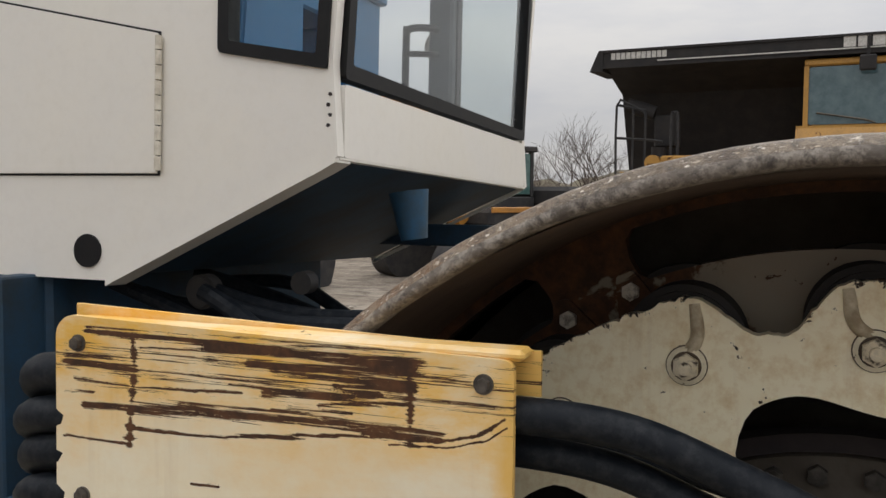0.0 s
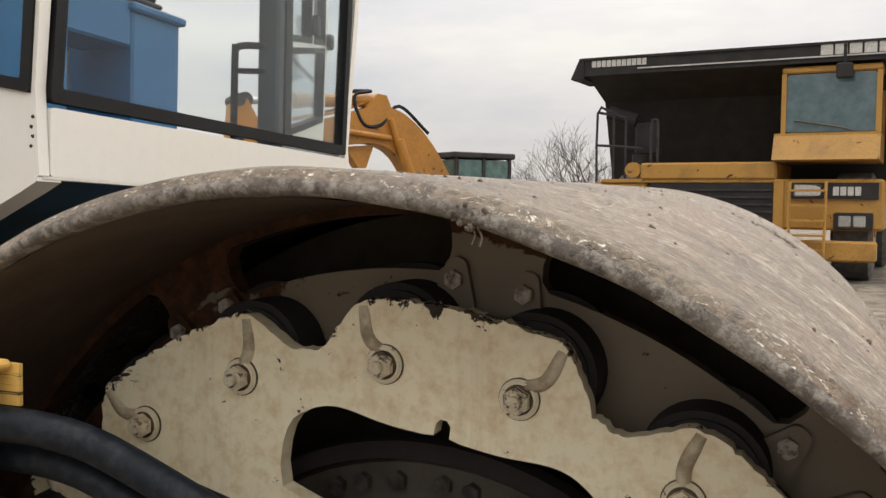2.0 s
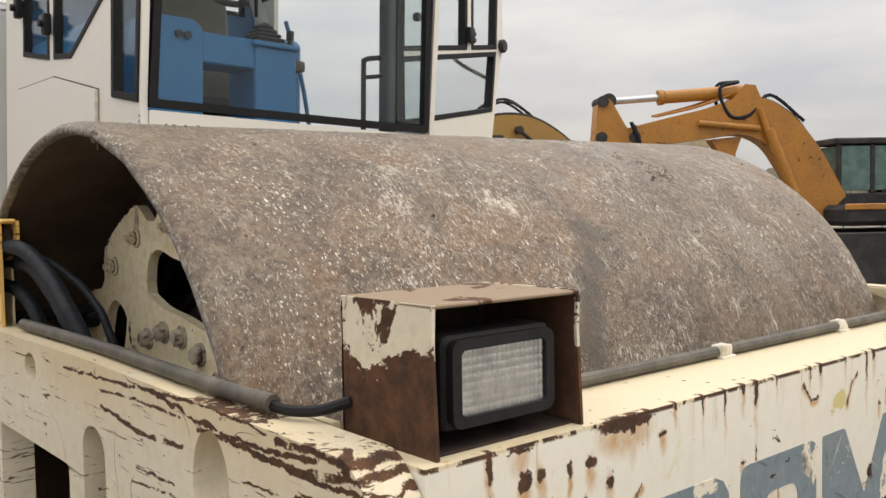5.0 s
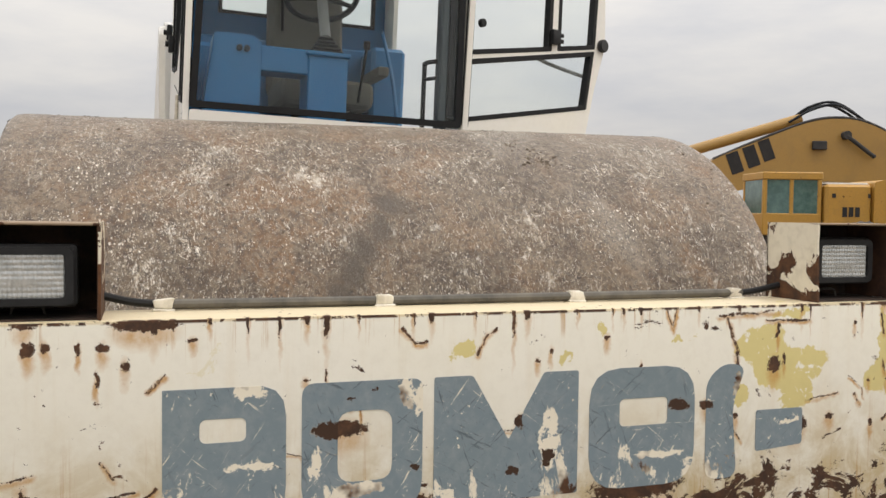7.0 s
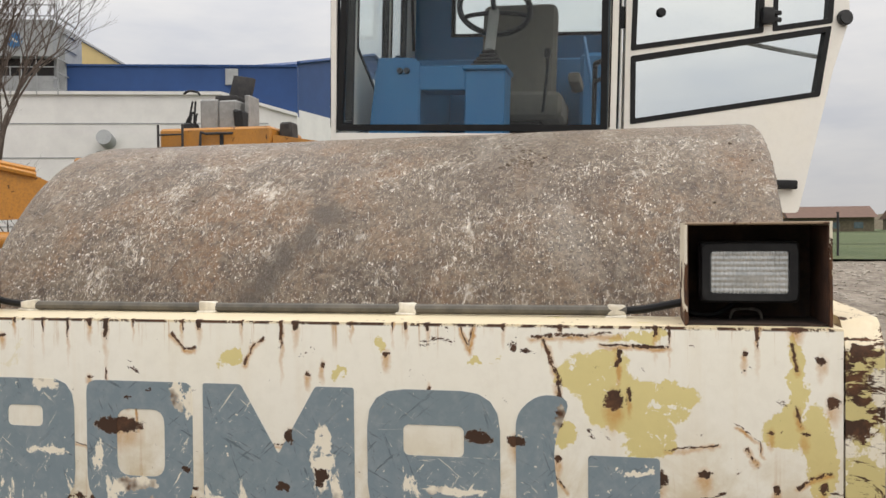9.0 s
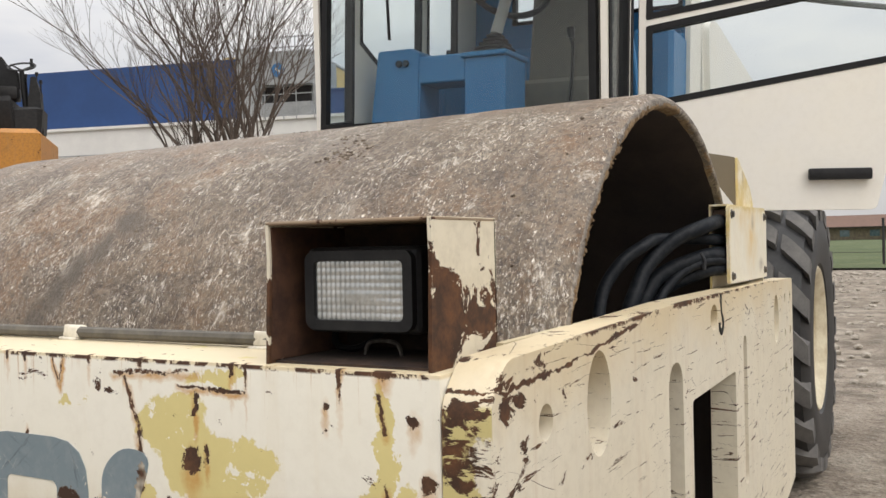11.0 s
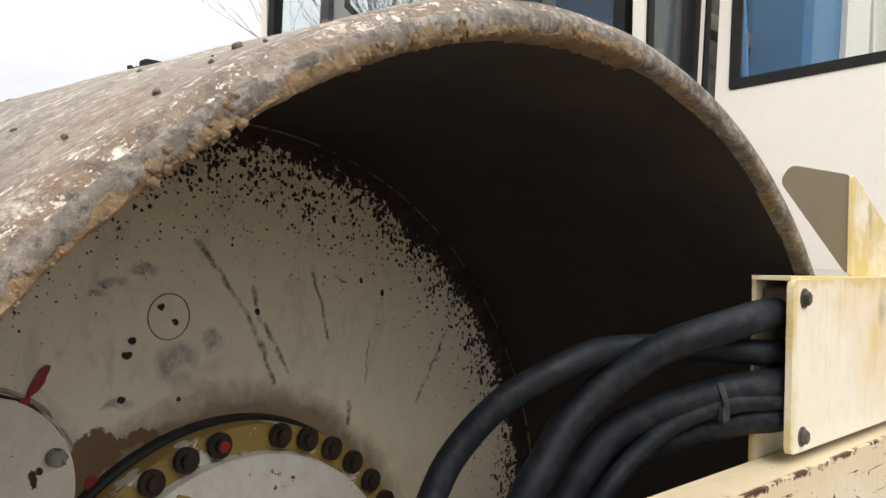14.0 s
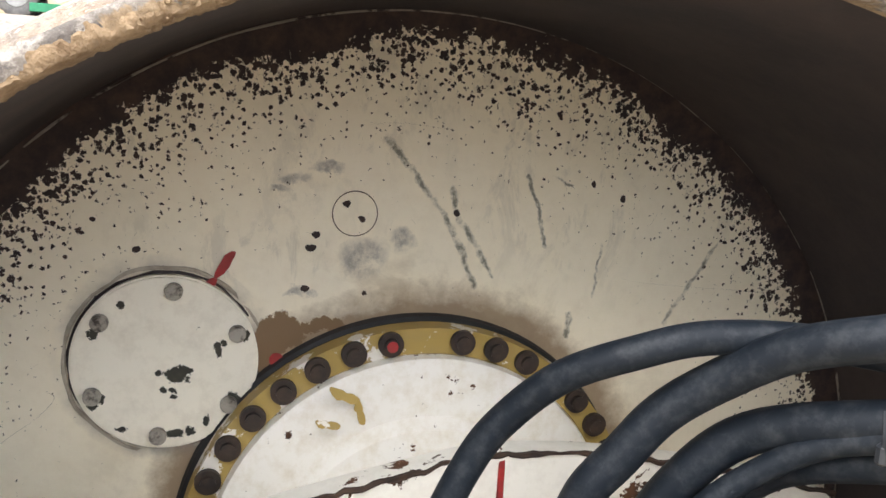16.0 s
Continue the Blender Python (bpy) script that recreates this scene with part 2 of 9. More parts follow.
def drum_material():
    """Worn, half polished steel: brown and rusty clouds under fine bright specks drawn out round the drum."""
    m = Mat("drum_steel")
    base = m.mix(m.step(m.noise(1.7, 6, 0.65, warp=0.5), 0.42, 0.58), (0.150, 0.108, 0.070), (0.190, 0.100, 0.043))
    base = m.mix(m.step(m.noise(4.5, 7, 0.7, warp=0.4), 0.46, 0.56, 0, 0.9), base, (0.070, 0.043, 0.025))
    base = m.mix(m.step(m.noise(3.1, 7, 0.7, vec=m.scaled((0.8, 1.3, 0.8)), warp=0.5), 0.53, 0.66, 0, 0.7), base, (0.30, 0.262, 0.215))
    base = m.mix(m.step(m.noise(42, 7, 0.8), 0.44, 0.60, 0, 0.7), base, (0.30, 0.242, 0.175))
    base = m.mix(m.step(m.noise(95, 5, 0.8), 0.48, 0.62, 0, 0.85), base, (0.050, 0.040, 0.034))
    cloud = m.step(m.noise(5.5, 7, 0.70, warp=0.6), 0.36, 0.66, -0.040, 0.078)
    cloud = m.op("ADD", cloud, m.step(m.axis("Y"), -0.70, -0.86, 0.0, -0.03))
    smear = m.noise(12, 9, 0.80, vec=m.scaled((0.8, 1.7, 0.8), (0, 0, 8)), warp=0.5)
    p = m.step(m.op("ADD", smear, cloud), 0.600, 0.67, 0, 0.65)
    fleck = m.noise(70, 8, 0.82, vec=m.scaled((0.7, 1.7, 0.7), (0, 0, 12)), warp=0.5)
    fine = m.noise(150, 5, 0.8, vec=m.scaled((0.6, 1.6, 0.6), (0, 0, 12)), warp=0.4)
    f = m.step(m.op("ADD", fleck, cloud), 0.604, 0.626)
    g = m.step(m.op("ADD", fine, m.op("MULTIPLY", cloud, 0.6)), 0.602, 0.624)
    rich = m.step(m.op("ADD", m.noise(3.5, 4, 0.6), cloud), 0.32, 0.68, 0.0, 1.0)
    d = None
    for scale, turn, lo, hi in ((44, 40, 0.04, 0.27), (66, 30, 0.08, 0.36), (92, -18, 0.12, 0.42), (150, 10, 0.16, 0.46)):
        n = m.nt.nodes.new("ShaderNodeMapping")
        m.nt.links.new(m.warped(130, 0.010), n.inputs[0])
        n.inputs["Scale"].default_value = (0.85, 1.55, 0.85)
        n.inputs["Rotation"].default_value = (0, 0, radians(turn))
        q = m.dots(scale, n.outputs[0], m.step(rich, 0, 1, lo, hi))
        d = q if d is None else m.op("MAXIMUM", d, q)
    d = m.op("MULTIPLY", d, m.step(m.noise(110, 5, 0.8), 0.38, 0.50))
    w = m.op("MAXIMUM", m.op("MAXIMUM", f, g), m.op("MAXIMUM", d, p))
    col = m.mix(w, base, m.mix(m.step(m.noise(70, 4, 0.7), 0.4, 0.6), (0.48, 0.39, 0.285), (0.91, 0.85, 0.76)))
    damp = m.blobs([(-0.02, 1.345, 0.065, 0.04), (-0.065, 1.29, 0.05, 0.06), (-0.11, 1.235, 0.045, 0.06), (-0.15, 1.18, 0.045, 0.06), (-0.185, 1.12, 0.05, 0.06)], "x", m.warped(11, 0.09), 0.4, 1.15)
    damp = m.op("MULTIPLY", damp, m.step(m.axis("X"), 0.2, 0.3, 0, 0.85))
    col = m.mix(damp, col, (0.075, 0.057, 0.040))
    pit = m.step(m.noise(28, 5, 0.7), 0.30, 0.36, 0.8, 0)
    col = m.mix(pit, col, (0.05, 0.04, 0.033))
    h = m.op("ADD", m.op("MULTIPLY", w, 0.7), m.op("SUBTRACT", m.noise(75, 7, 0.8), pit))
    # a film of pale tan dust
    m.bsdf.inputs["Sheen Weight"].default_value = 0.12
    m.bsdf.inputs["Sheen Roughness"].default_value = 0.45
    m.bsdf.inputs["Sheen Tint"].default_value = (1.0, 0.87, 0.72, 1)
    return m.done(col, m.step(w, 0, 1, 0.46, 0.60), m.step(damp, 0, 1, 0.12, 0.0), h, 0.65, 0.006, spec=0.5)


def simple(name, base, other, scale=6, rough=0.6, metal=0.0, bump=0.2, fine=90, spread=(0.4, 0.65), depth=0.002, spec=0.5):
    m = Mat(name)
    col = m.mix(m.step(m.noise(scale, 6, 0.65), *spread), base, other)
    col = m.mix(m.step(m.noise(fine, 4, 0.7), 0.45, 0.8, 0, 0.45), col, other)
    return m.done(col, rough, metal, m.noise(fine, 5, 0.7), bump, depth, spec=spec)


def glass_material(name, tint=(0.92, 0.945, 0.945), dust=0.008):
    mat = bpy.data.materials.new(name)
    mat.use_nodes = True
    nt = mat.node_tree
    out = nt.nodes["Material Output"]
    nt.nodes.remove(nt.nodes["Principled BSDF"])
    clear = nt.nodes.new("ShaderNodeBsdfTransparent")
    clear.inputs[0].default_value = (*tint, 1)
    shine = nt.nodes.new("ShaderNodeBsdfGlossy")
    shine.inputs["Roughness"].default_value = 0.02
    film = nt.nodes.new("ShaderNodeBsdfDiffuse")
    film.inputs[0].default_value = (0.7, 0.7, 0.68, 1)
    co = nt.nodes.new("ShaderNodeTexCoord")
    no = nt.nodes.new("ShaderNodeTexNoise")
    no.inputs["Scale"].default_value, no.inputs["Detail"].default_value = 3.0, 6
    nt.links.new(co.outputs["Object"], no.inputs["Vector"])
    rng = nt.nodes.new("ShaderNodeMapRange")
    rng.inputs["From Min"].default_value, rng.inputs["From Max"].default_value = 0.35, 0.75
    rng.inputs["To Min"].default_value, rng.inputs["To Max"].default_value = dust * 0.4, dust * 2
    nt.links.new(no.outputs["Fac"], rng.inputs["Value"])
    face = nt.nodes.new("ShaderNodeLayerWeight")
    face.inputs["Blend"].default_value = 0.5
    power = nt.nodes.new("ShaderNodeMath")
    power.operation = "POWER"
    power.inputs[1].default_value = 4.0
    nt.links.new(face.outputs["Facing"], power.inputs[0])
    fres = nt.nodes.new("ShaderNodeMapRange")
    fres.inputs["To Min"].default_value, fres.inputs["To Max"].default_value = 0.02, 0.6
    nt.links.new(power.outputs[0], fres.inputs["Value"])
    a = nt.nodes.new("ShaderNodeMixShader")
    b = nt.nodes.new("ShaderNodeMixShader")
    nt.links.new(rng.outputs[0], a.inputs[0])
    nt.links.new(clear.outputs[0], a.inputs[1])
    nt.links.new(film.outputs[0], a.inputs[2])
    nt.links.new(fres.outputs[0], b.inputs[0])
    nt.links.new(a.outputs[0], b.inputs[1])
    nt.links.new(shine.outputs[0], b.inputs[2])
    nt.links.new(b.outputs[0], out.inputs["Surface"])
    return mat


# marks on the front beam. Drips from its top edge: across (y), lowest height, half width
BEAM_DRIPS = [
    (-0.526, 1.117, 0.0028), (-0.457, 1.099, 0.0020), (-0.398, 1.093, 0.0026), (-0.346, 1.113, 0.0042), (-0.308, 1.088, 0.0048), (-0.244, 1.115, 0.0021), (-0.132, 1.107, 0.0020), (-0.095, 1.110, 0.0046),
    (0.084, 1.078, 0.0034), (0.114, 1.110, 0.0052), (0.315, 1.113, 0.0016), (0.341, 1.114, 0.0030), (0.385, 1.115, 0.0034), (0.532, 1.117, 0.0030), (0.639, 1.115, 0.0036), (0.812, 1.106, 0.0028),
    (0.989, 1.096, 0.0028), (0.837, 1.098, 0.0016), (1.054, 1.121, 0.0110), (-0.592, 1.112, 0.004), (-0.625, 1.102, 0.008), (-0.894, 1.086, 0.004), (0.0, 1.116, 0.002), (0.23, 1.118, 0.002),
]
# wandering rust lines: points (across, height) and half width
BEAM_LINES = [
    ([(-0.156, 1.099), (-0.129, 1.070), (-0.105, 1.070)], 0.0036), ([(0.003, 1.040), (0.019, 1.076), (0.046, 1.091)], 0.0032), ([(0.051, 0.879), (0.215, 0.878)], 0.0014),
    ([(0.451, 1.125), (0.467, 1.078), (0.475, 1.126)], 0.0024), ([(0.586, 1.105), (0.748, 1.113)], 0.0042), ([(0.609, 1.098), (0.635, 1.029), (0.639, 0.943)], 0.0038), ([(0.713, 1.093), (0.837, 1.088)], 0.0031),
    ([(1.046, 1.099), (1.056, 1.052)], 0.0030), ([(1.056, 0.984), (1.061, 0.956)], 0.0044), ([(1.057, 0.842), (1.078, 0.862), (1.113, 0.870)], 0.0030), ([(0.830, 0.901), (0.873, 0.906), (0.922, 0.915)], 0.0018),
    ([(0.971, 0.911), (0.986, 0.883)], 0.0030), ([(0.611, 0.862), (0.650, 0.817)], 0.0016), ([(0.953, 0.951), (0.995, 0.924), (0.998, 0.899)], 0.0012),
]
BEAM_LINES_LEFT = [
    ([(-0.932, 0.815), (-0.896, 0.843), (-0.828, 0.858)], 0.0046), ([(-0.943, 0.804), (-0.926, 0.749)], 0.0057), ([(-0.848, 0.838), (-0.847, 0.750)], 0.0080), ([(-0.638, 0.997), (-0.607, 1.026)], 0.0034),
    ([(-0.762, 0.797), (-0.655, 0.813)], 0.0023), ([(-0.716, 0.871), (-0.694, 0.841)], 0.0029), ([(-0.697, 0.740), (-0.623, 0.819)], 0.0034), ([(-0.42, 0.87), (-0.36, 0.86), (-0.33, 0.845)], 0.0014), ([(-0.24, 0.95), (-0.236, 0.90)], 0.0012),
]
# rust spots: across, height, half sizes
BEAM_SPOTS = [
    (0.302, 1.065, 0.0083, 0.0056), (0.170, 1.039, 0.0056, 0.0063), (0.139, 1.021, 0.0070, 0.0042), (-0.349, 1.004, 0.0070, 0.0028), (-0.308, 1.011, 0.0028, 0.0125), (0.100, 0.897, 0.0111, 0.0125),
    (0.166, 0.819, 0.0167, 0.0195), (0.083, 0.793, 0.0118, 0.0104), (-0.127, 0.819, 0.0083, 0.0070), (-0.281, 0.906, 0.0560, 0.0165), (-0.263, 0.966, 0.0083, 0.0042), (-0.215, 0.978, 0.0056, 0.0028),
    (0.387, 0.998, 0.0035, 0.0076), (-0.557, 1.090, 0.0083, 0.0035), (-0.835, 1.080, 0.0126, 0.0137), (-0.806, 1.083, 0.0070, 0.0105), (-0.713, 1.080, 0.0103, 0.0080), (-0.674, 1.046, 0.0092, 0.0114),
    (-0.641, 1.119, 0.0629, 0.0100), (-0.844, 1.120, 0.0195, 0.0046), (-0.754, 1.080, 0.0046, 0.0103), (-0.722, 1.023, 0.0034, 0.0137),
]
BEAM_SPOTS_LEFT = [
    (1.116, 0.997, 0.0146, 0.0097), (1.098, 1.071, 0.0090, 0.0070), (0.968, 1.079, 0.0056, 0.0063), (0.738, 0.989, 0.0188, 0.0181), (0.765, 1.000, 0.0042, 0.0104), (0.746, 1.068, 0.0042, 0.0181),
    (0.482, 0.911, 0.0264, 0.0139), (0.556, 0.906, 0.0167, 0.0097), (0.632, 0.875, 0.0076, 0.0076), (0.804, 0.848, 0.0278, 0.0181), (0.898, 0.861, 0.0153, 0.0070), (1.012, 0.939, 0.0063, 0.0035),
    (1.069, 0.938, 0.0083, 0.0035), (1.022, 0.837, 0.0070, 0.0097), (1.101, 0.845, 0.0056, 0.0097), (-0.500, 0.735, 0.100, 0.034), (-0.590, 0.740, 0.036, 0.030), (-0.150, 0.738, 0.120, 0.024), (0.380, 0.735, 0.110, 0.028),
]
BEAM_PALE = [
    (0.76, 0.985, 0.085, 0.055), (0.70, 1.04, 0.07, 0.045), (0.84, 0.99, 0.05, 0.035), (0.80, 0.92, 0.05, 0.05), (1.095, 0.90, 0.024, 0.10), (1.055, 1.03, 0.016, 0.10),
    (1.04, 0.94, 0.035, 0.04), (0.30, 1.08, 0.012, 0.012), (-0.02, 1.05, 0.03, 0.018), (0.475, 1.062, 0.014, 0.008), (0.17, 0.86, 0.014, 0.05), (0.64, 0.92, 0.02, 0.025), (0.205, 1.035, 0.014, 0.012), (0.78, 1.105, 0.06, 0.012),
]


def beam_material():
    """Old cream paint on the front beam: yellow undercoat where it has peeled, drips and spots of rust with ochre stains below them."""
    m = Mat("cream_beam_paint")
    col = m.mix(m.step(m.noise(2.3, 5, 0.6), 0.35, 0.7, 0, 0.5), CREAM, (0.755, 0.715, 0.585))
    col = m.mix(m.step(m.noise(38, 4, 0.7), 0.45, 0.8, 0, 0.10), col, (0.30, 0.24, 0.15))
    col = m.mix(m.step(m.noise(1.0, 5, 0.65, vec=m.scaled((14, 14, 0.9))), 0.54, 0.74, 0, 0.16), col, (0.50, 0.33, 0.12))
    col = beam_stain(m, col)
    front = m.step(m.axis("X"), 1.160, 1.167)
    peel = m.blobs(BEAM_PALE, "x", m.warped(13, 0.10))
    peel = m.op("MAXIMUM", peel, m.op("MULTIPLY", m.step(m.noise(4.0, 8, 0.68, warp=0.5), 0.655, 0.66), m.step(m.axis("Y"), -0.1, 0.7, 0.3, 1.0)))
    peel = m.op("MULTIPLY", peel, m.step(m.noise(16, 6, 0.7, warp=0.5), 0.38, 0.39))
    col = m.mix(peel, col, m.mix(m.noise(9, 5, 0.7), UNDER, [k * 1.25 for k in UNDER]))
    # grime towards the foot, ochre stains
    col = m.mix(m.op("MULTIPLY", m.step(m.axis("Z"), 0.97, 0.74, 0.0, 0.75), m.step(m.noise(7, 7, 0.7, warp=0.4), 0.40, 0.60)), col, (0.44, 0.32, 0.13))
    spots = BEAM_SPOTS + BEAM_SPOTS_LEFT
    lines = BEAM_LINES + BEAM_LINES_LEFT
    soft = m.warped(20, 0.03)
    halo = m.blobs([(u, v - 0.010 - rv * 0.5, ru * 0.95 + 0.002, rv * 1.5 + 0.016) for u, v, ru, rv in spots], "x", soft, 0.35, 1.15)
    run = m.blobs([(u, 1.128, w * 1.3 + 0.002, (1.13 - z) * 2.2 + 0.018) for u, z, w in BEAM_DRIPS], "x", soft, 0.2, 1.1)
    bleed = m.strokes([([(u, v - 0.005) for u, v in pts], w * 1.1 + 0.004) for pts, w in lines], "x", soft, 0.2, 1.1)
    tint = m.op("MULTIPLY", m.op("MAXIMUM", m.op("MAXIMUM", halo, bleed), run), m.step(m.noise(25, 4, 0.6), 0.3, 0.65, 0.3, 0.95))
    col = m.mix(m.op("MULTIPLY", tint, front), col, (0.47, 0.24, 0.055))
    # narrow rain streaks of rust below the top edge and towards the foot
    streak = m.step(m.noise(1.0, 6, 0.72, vec=m.scaled((60, 60, 2.4)), warp=0.2), 0.575, 0.66)
    reach = m.op("MAXIMUM", m.step(m.op("ADD", m.axis("Z"), m.step(m.noise(9, 3, 0.6), 0.3, 0.7, -0.06, 0.03)), 1.05, 1.12, 0.0, 0.75), m.step(m.axis("Z"), 0.93, 0.74, 0.0, 0.65))
    col = m.mix(m.op("MULTIPLY", m.op("MULTIPLY", streak, reach), front), col, (0.43, 0.23, 0.065))
    # rust, ragged and broken along its edges
    keen = m.warped(55, 0.014)
    rag = m.step(m.noise(75, 7, 0.82), 0.30, 0.70, -0.75, 0.75)
    wide = m.step(m.noise(22, 4, 0.7), 0.30, 0.70, -0.55, 0.75)
    mask = m.blobs(spots, "x", m.warped(42, 0.03), ragged=m.op("MULTIPLY", rag, 0.55))
    mask = m.op("MAXIMUM", mask, m.blobs([(u, 1.130, w * 1.35, 1.132 - z) for u, z, w in BEAM_DRIPS], "x", keen, ragged=m.op("MULTIPLY", rag, 0.7)))
    mask = m.op("MAXIMUM", mask, m.op("MULTIPLY", m.strokes(lines, "x", m.warped(24, 0.024), ragged=m.op("ADD", m.op("MULTIPLY", rag, 0.9), wide)), m.step(m.noise(48, 5, 0.75), 0.40, 0.44)))
    low = m.step(m.axis("Z"), 0.86, 0.70, 0.0, 0.15)
    mask = m.op("MAXIMUM", mask, m.step(m.op("ADD", m.noise(13, 8, 0.7, vec=m.scaled((1, 0.8, 1.3)), warp=0.5), low), 0.650, 0.66))
    mask = m.op("MULTIPLY", mask, front)
    mask = m.op("MAXIMUM", mask, m.step(m.noise(30, 6, 0.72, warp=0.3), 0.675, 0.685))
    # broken line below the top edge: the lip's shadow, painted in the rust colour
    edge = m.op("MULTIPLY", m.op("MULTIPLY", m.step(m.axis("Z"), 1.1195, 1.1225), m.step(m.axis("Z"), 1.1275, 1.1265)), m.step(m.noise(17, 6, 0.75), 0.47, 0.50))
    mask = m.op("MAXIMUM", mask, m.op("MULTIPLY", edge, front))
    mask = m.op("MAXIMUM", mask, m.dots(55, m.warped(60, 0.012), m.step(m.noise(3, 4, 0.6), 0.40, 0.62, 0.09, 0.25)))
    mask = m.op("MAXIMUM", mask, m.op("MULTIPLY", front, m.dots(34, m.warped(40, 0.02), m.step(m.noise(2.2, 4, 0.6), 0.42, 0.60, 0.02, 0.15))))
    rust = m.mix(m.step(m.noise(30, 5, 0.7), 0.4, 0.7), (0.040, 0.018, 0.009), (0.105, 0.045, 0.018))
    col = m.mix(mask, col, rust)
    height = m.op("SUBTRACT", m.op("MULTIPLY", m.noise(160, 3, 0.6), 0.25), m.op("ADD", mask, m.op("MULTIPLY", peel, 0.4)))
    return m.done(col, m.step(mask, 0, 1, 0.45, 0.85), 0, height, 0.4, 0.0015)


def rim_wear(m):
    """Isolated rust flakes that close up to a solid band towards the shell."""
    r = m.op("ADD", m.radius(), m.step(m.noise(5, 4, 0.6), 0.3, 0.7, -0.022, 0.022))
    wv = m.warped(95, 0.02)
    few = m.step(r, 0.48, 0.64, 0.12, 0.42)
    many = m.op("ADD", m.step(r, 0.63, 0.715, 0.0, 0.42), m.step(r, 0.708, 0.752, 0.0, 1.4))
    big = m.dots(100, wv, m.op("ADD", m.op("MULTIPLY", few, 0.8), many))
    small = m.dots(150, m.warped(160, 0.011), m.op("ADD", few, many))
    return m.op("MAXIMUM", m.op("MAXIMUM", big, small), m.blobs(END_SPOTS, "y", m.warped(60, 0.012)))


SCRAPES = [
    ([(0.057, 1.386), (0.019, 1.342), (-0.024, 1.290), (-0.054, 1.236), (-0.077, 1.180)], 0.0046),
    ([(-0.037, 1.319), (-0.048, 1.282), (-0.082, 1.231), (-0.103, 1.196)], 0.0044),
    ([(-0.148, 1.342), (-0.167, 1.295), (-0.182, 1.239)], 0.0028), ([(-0.187, 1.341), (-0.218, 1.328)], 0.0022),
    ([(-0.464, 1.242), (-0.431, 1.185), (-0.388, 1.120)], 0.0034), ([(-0.272, 1.243), (-0.265, 1.161)], 0.002), ([(-0.231, 1.135), (-0.227, 1.103)], 0.0045),
]
# single rust spots on the plate: x, z, half sizes
END_SPOTS = [(0.150, 1.253, 0.006, 0.005), (0.157, 1.235, 0.007, 0.005), (0.110, 1.296, 0.006, 0.004), (0.088, 1.275, 0.005, 0.004), (0.163, 1.178, 0.006, 0.005), (-0.251, 1.331, 0.004, 0.006),
             (0.381, 1.232, 0.006, 0.004), (-0.046, 1.286, 0.005, 0.005), (0.081, 1.172, 0.004, 0.003), (-0.30, 1.31, 0.004, 0.006)]


def end_stains(m, col):
    """Grease round the hub, grey scuffs and a bare brown patch beside the cover."""
    wv = m.warped(14, 0.05)
    r = m.op("ADD", m.radius(), m.step(m.noise(11, 6, 0.7), 0.3, 0.7, -0.02, 0.02))
    col = m.mix(m.step(r, 0.352, 0.392, 0.85, 0.0), col, (0.22, 0.14, 0.075))
    smear = m.op("MULTIPLY", m.step(m.radius(), 0.37, 0.50, 0.5, 0.0), m.step(m.noise(6, 7, 0.7, warp=0.6), 0.47, 0.60))
    col = m.mix(smear, col, (0.42, 0.33, 0.21))
    rub = m.op("MULTIPLY", m.step(m.noise(3.2, 3, 0.5), 0.50, 0.62, 0, 0.25), m.step(m.noise(19, 7, 0.75, vec=m.scaled((1.0, 1.0, 0.45), (0, 25, 0)), warp=0.5), 0.52, 0.60))
    col = m.mix(rub, col, (0.30, 0.275, 0.23))
    scuff = m.blobs([(0.084, 1.221, 0.036, 0.024), (0.03, 1.244, 0.016, 0.020), (0.138, 1.342, 0.022, 0.007), (0.181, 1.330, 0.018, 0.008), (0.197, 1.316, 0.012, 0.006), (0.17, 1.172, 0.022, 0.006)], "y", wv, 0.55, 1.2)
    col = m.mix(m.op("MULTIPLY", scuff, m.step(m.noise(32, 6, 0.75), 0.38, 0.58, 0.1, 0.75)), col, (0.22, 0.21, 0.20))
    # long broken scrapes, smeared dark along their way
    scrape = m.strokes(SCRAPES, "y", m.warped(40, 0.016), 0.3, 1.15, m.step(m.noise(45, 7, 0.8), 0.30, 0.70, -0.8, 0.6))
    scrape = m.op("MULTIPLY", scrape, m.step(m.noise(34, 6, 0.75), 0.40, 0.56, 0.1, 0.85))
    col = m.mix(scrape, col, (0.10, 0.10, 0.075))
    ring = m.op("MULTIPLY", m.blobs([(0.345, 1.08, 0.126, 0.126)], "y", m.warped(9, 0.05), 0.98, 1.16), m.step(m.noise(7, 4, 0.6), 0.4, 0.62, 0, 0.75))
    col = m.mix(ring, col, (0.17, 0.16, 0.15))
    bare = m.blobs([(0.195, 1.115, 0.034, 0.030), (0.215, 1.09, 0.022, 0.04), (0.135, 1.125, 0.035, 0.010)], "y", m.warped(25, 0.05), 0.9, 1.0)
    return m.mix(bare, col, (0.20, 0.125, 0.065))


def flange_wear(m):
    k = m.op("ADD", m.step(m.radius(), 0.70, 0.75, -0.3, 0.45), m.step(m.axis("X"), 0.10, -0.26, 0.0, 0.55))
    n = m.op("ADD", m.noise(16, 5, 0.6, warp=0.5), k)
    return m.step(n, 0.62, 0.66)


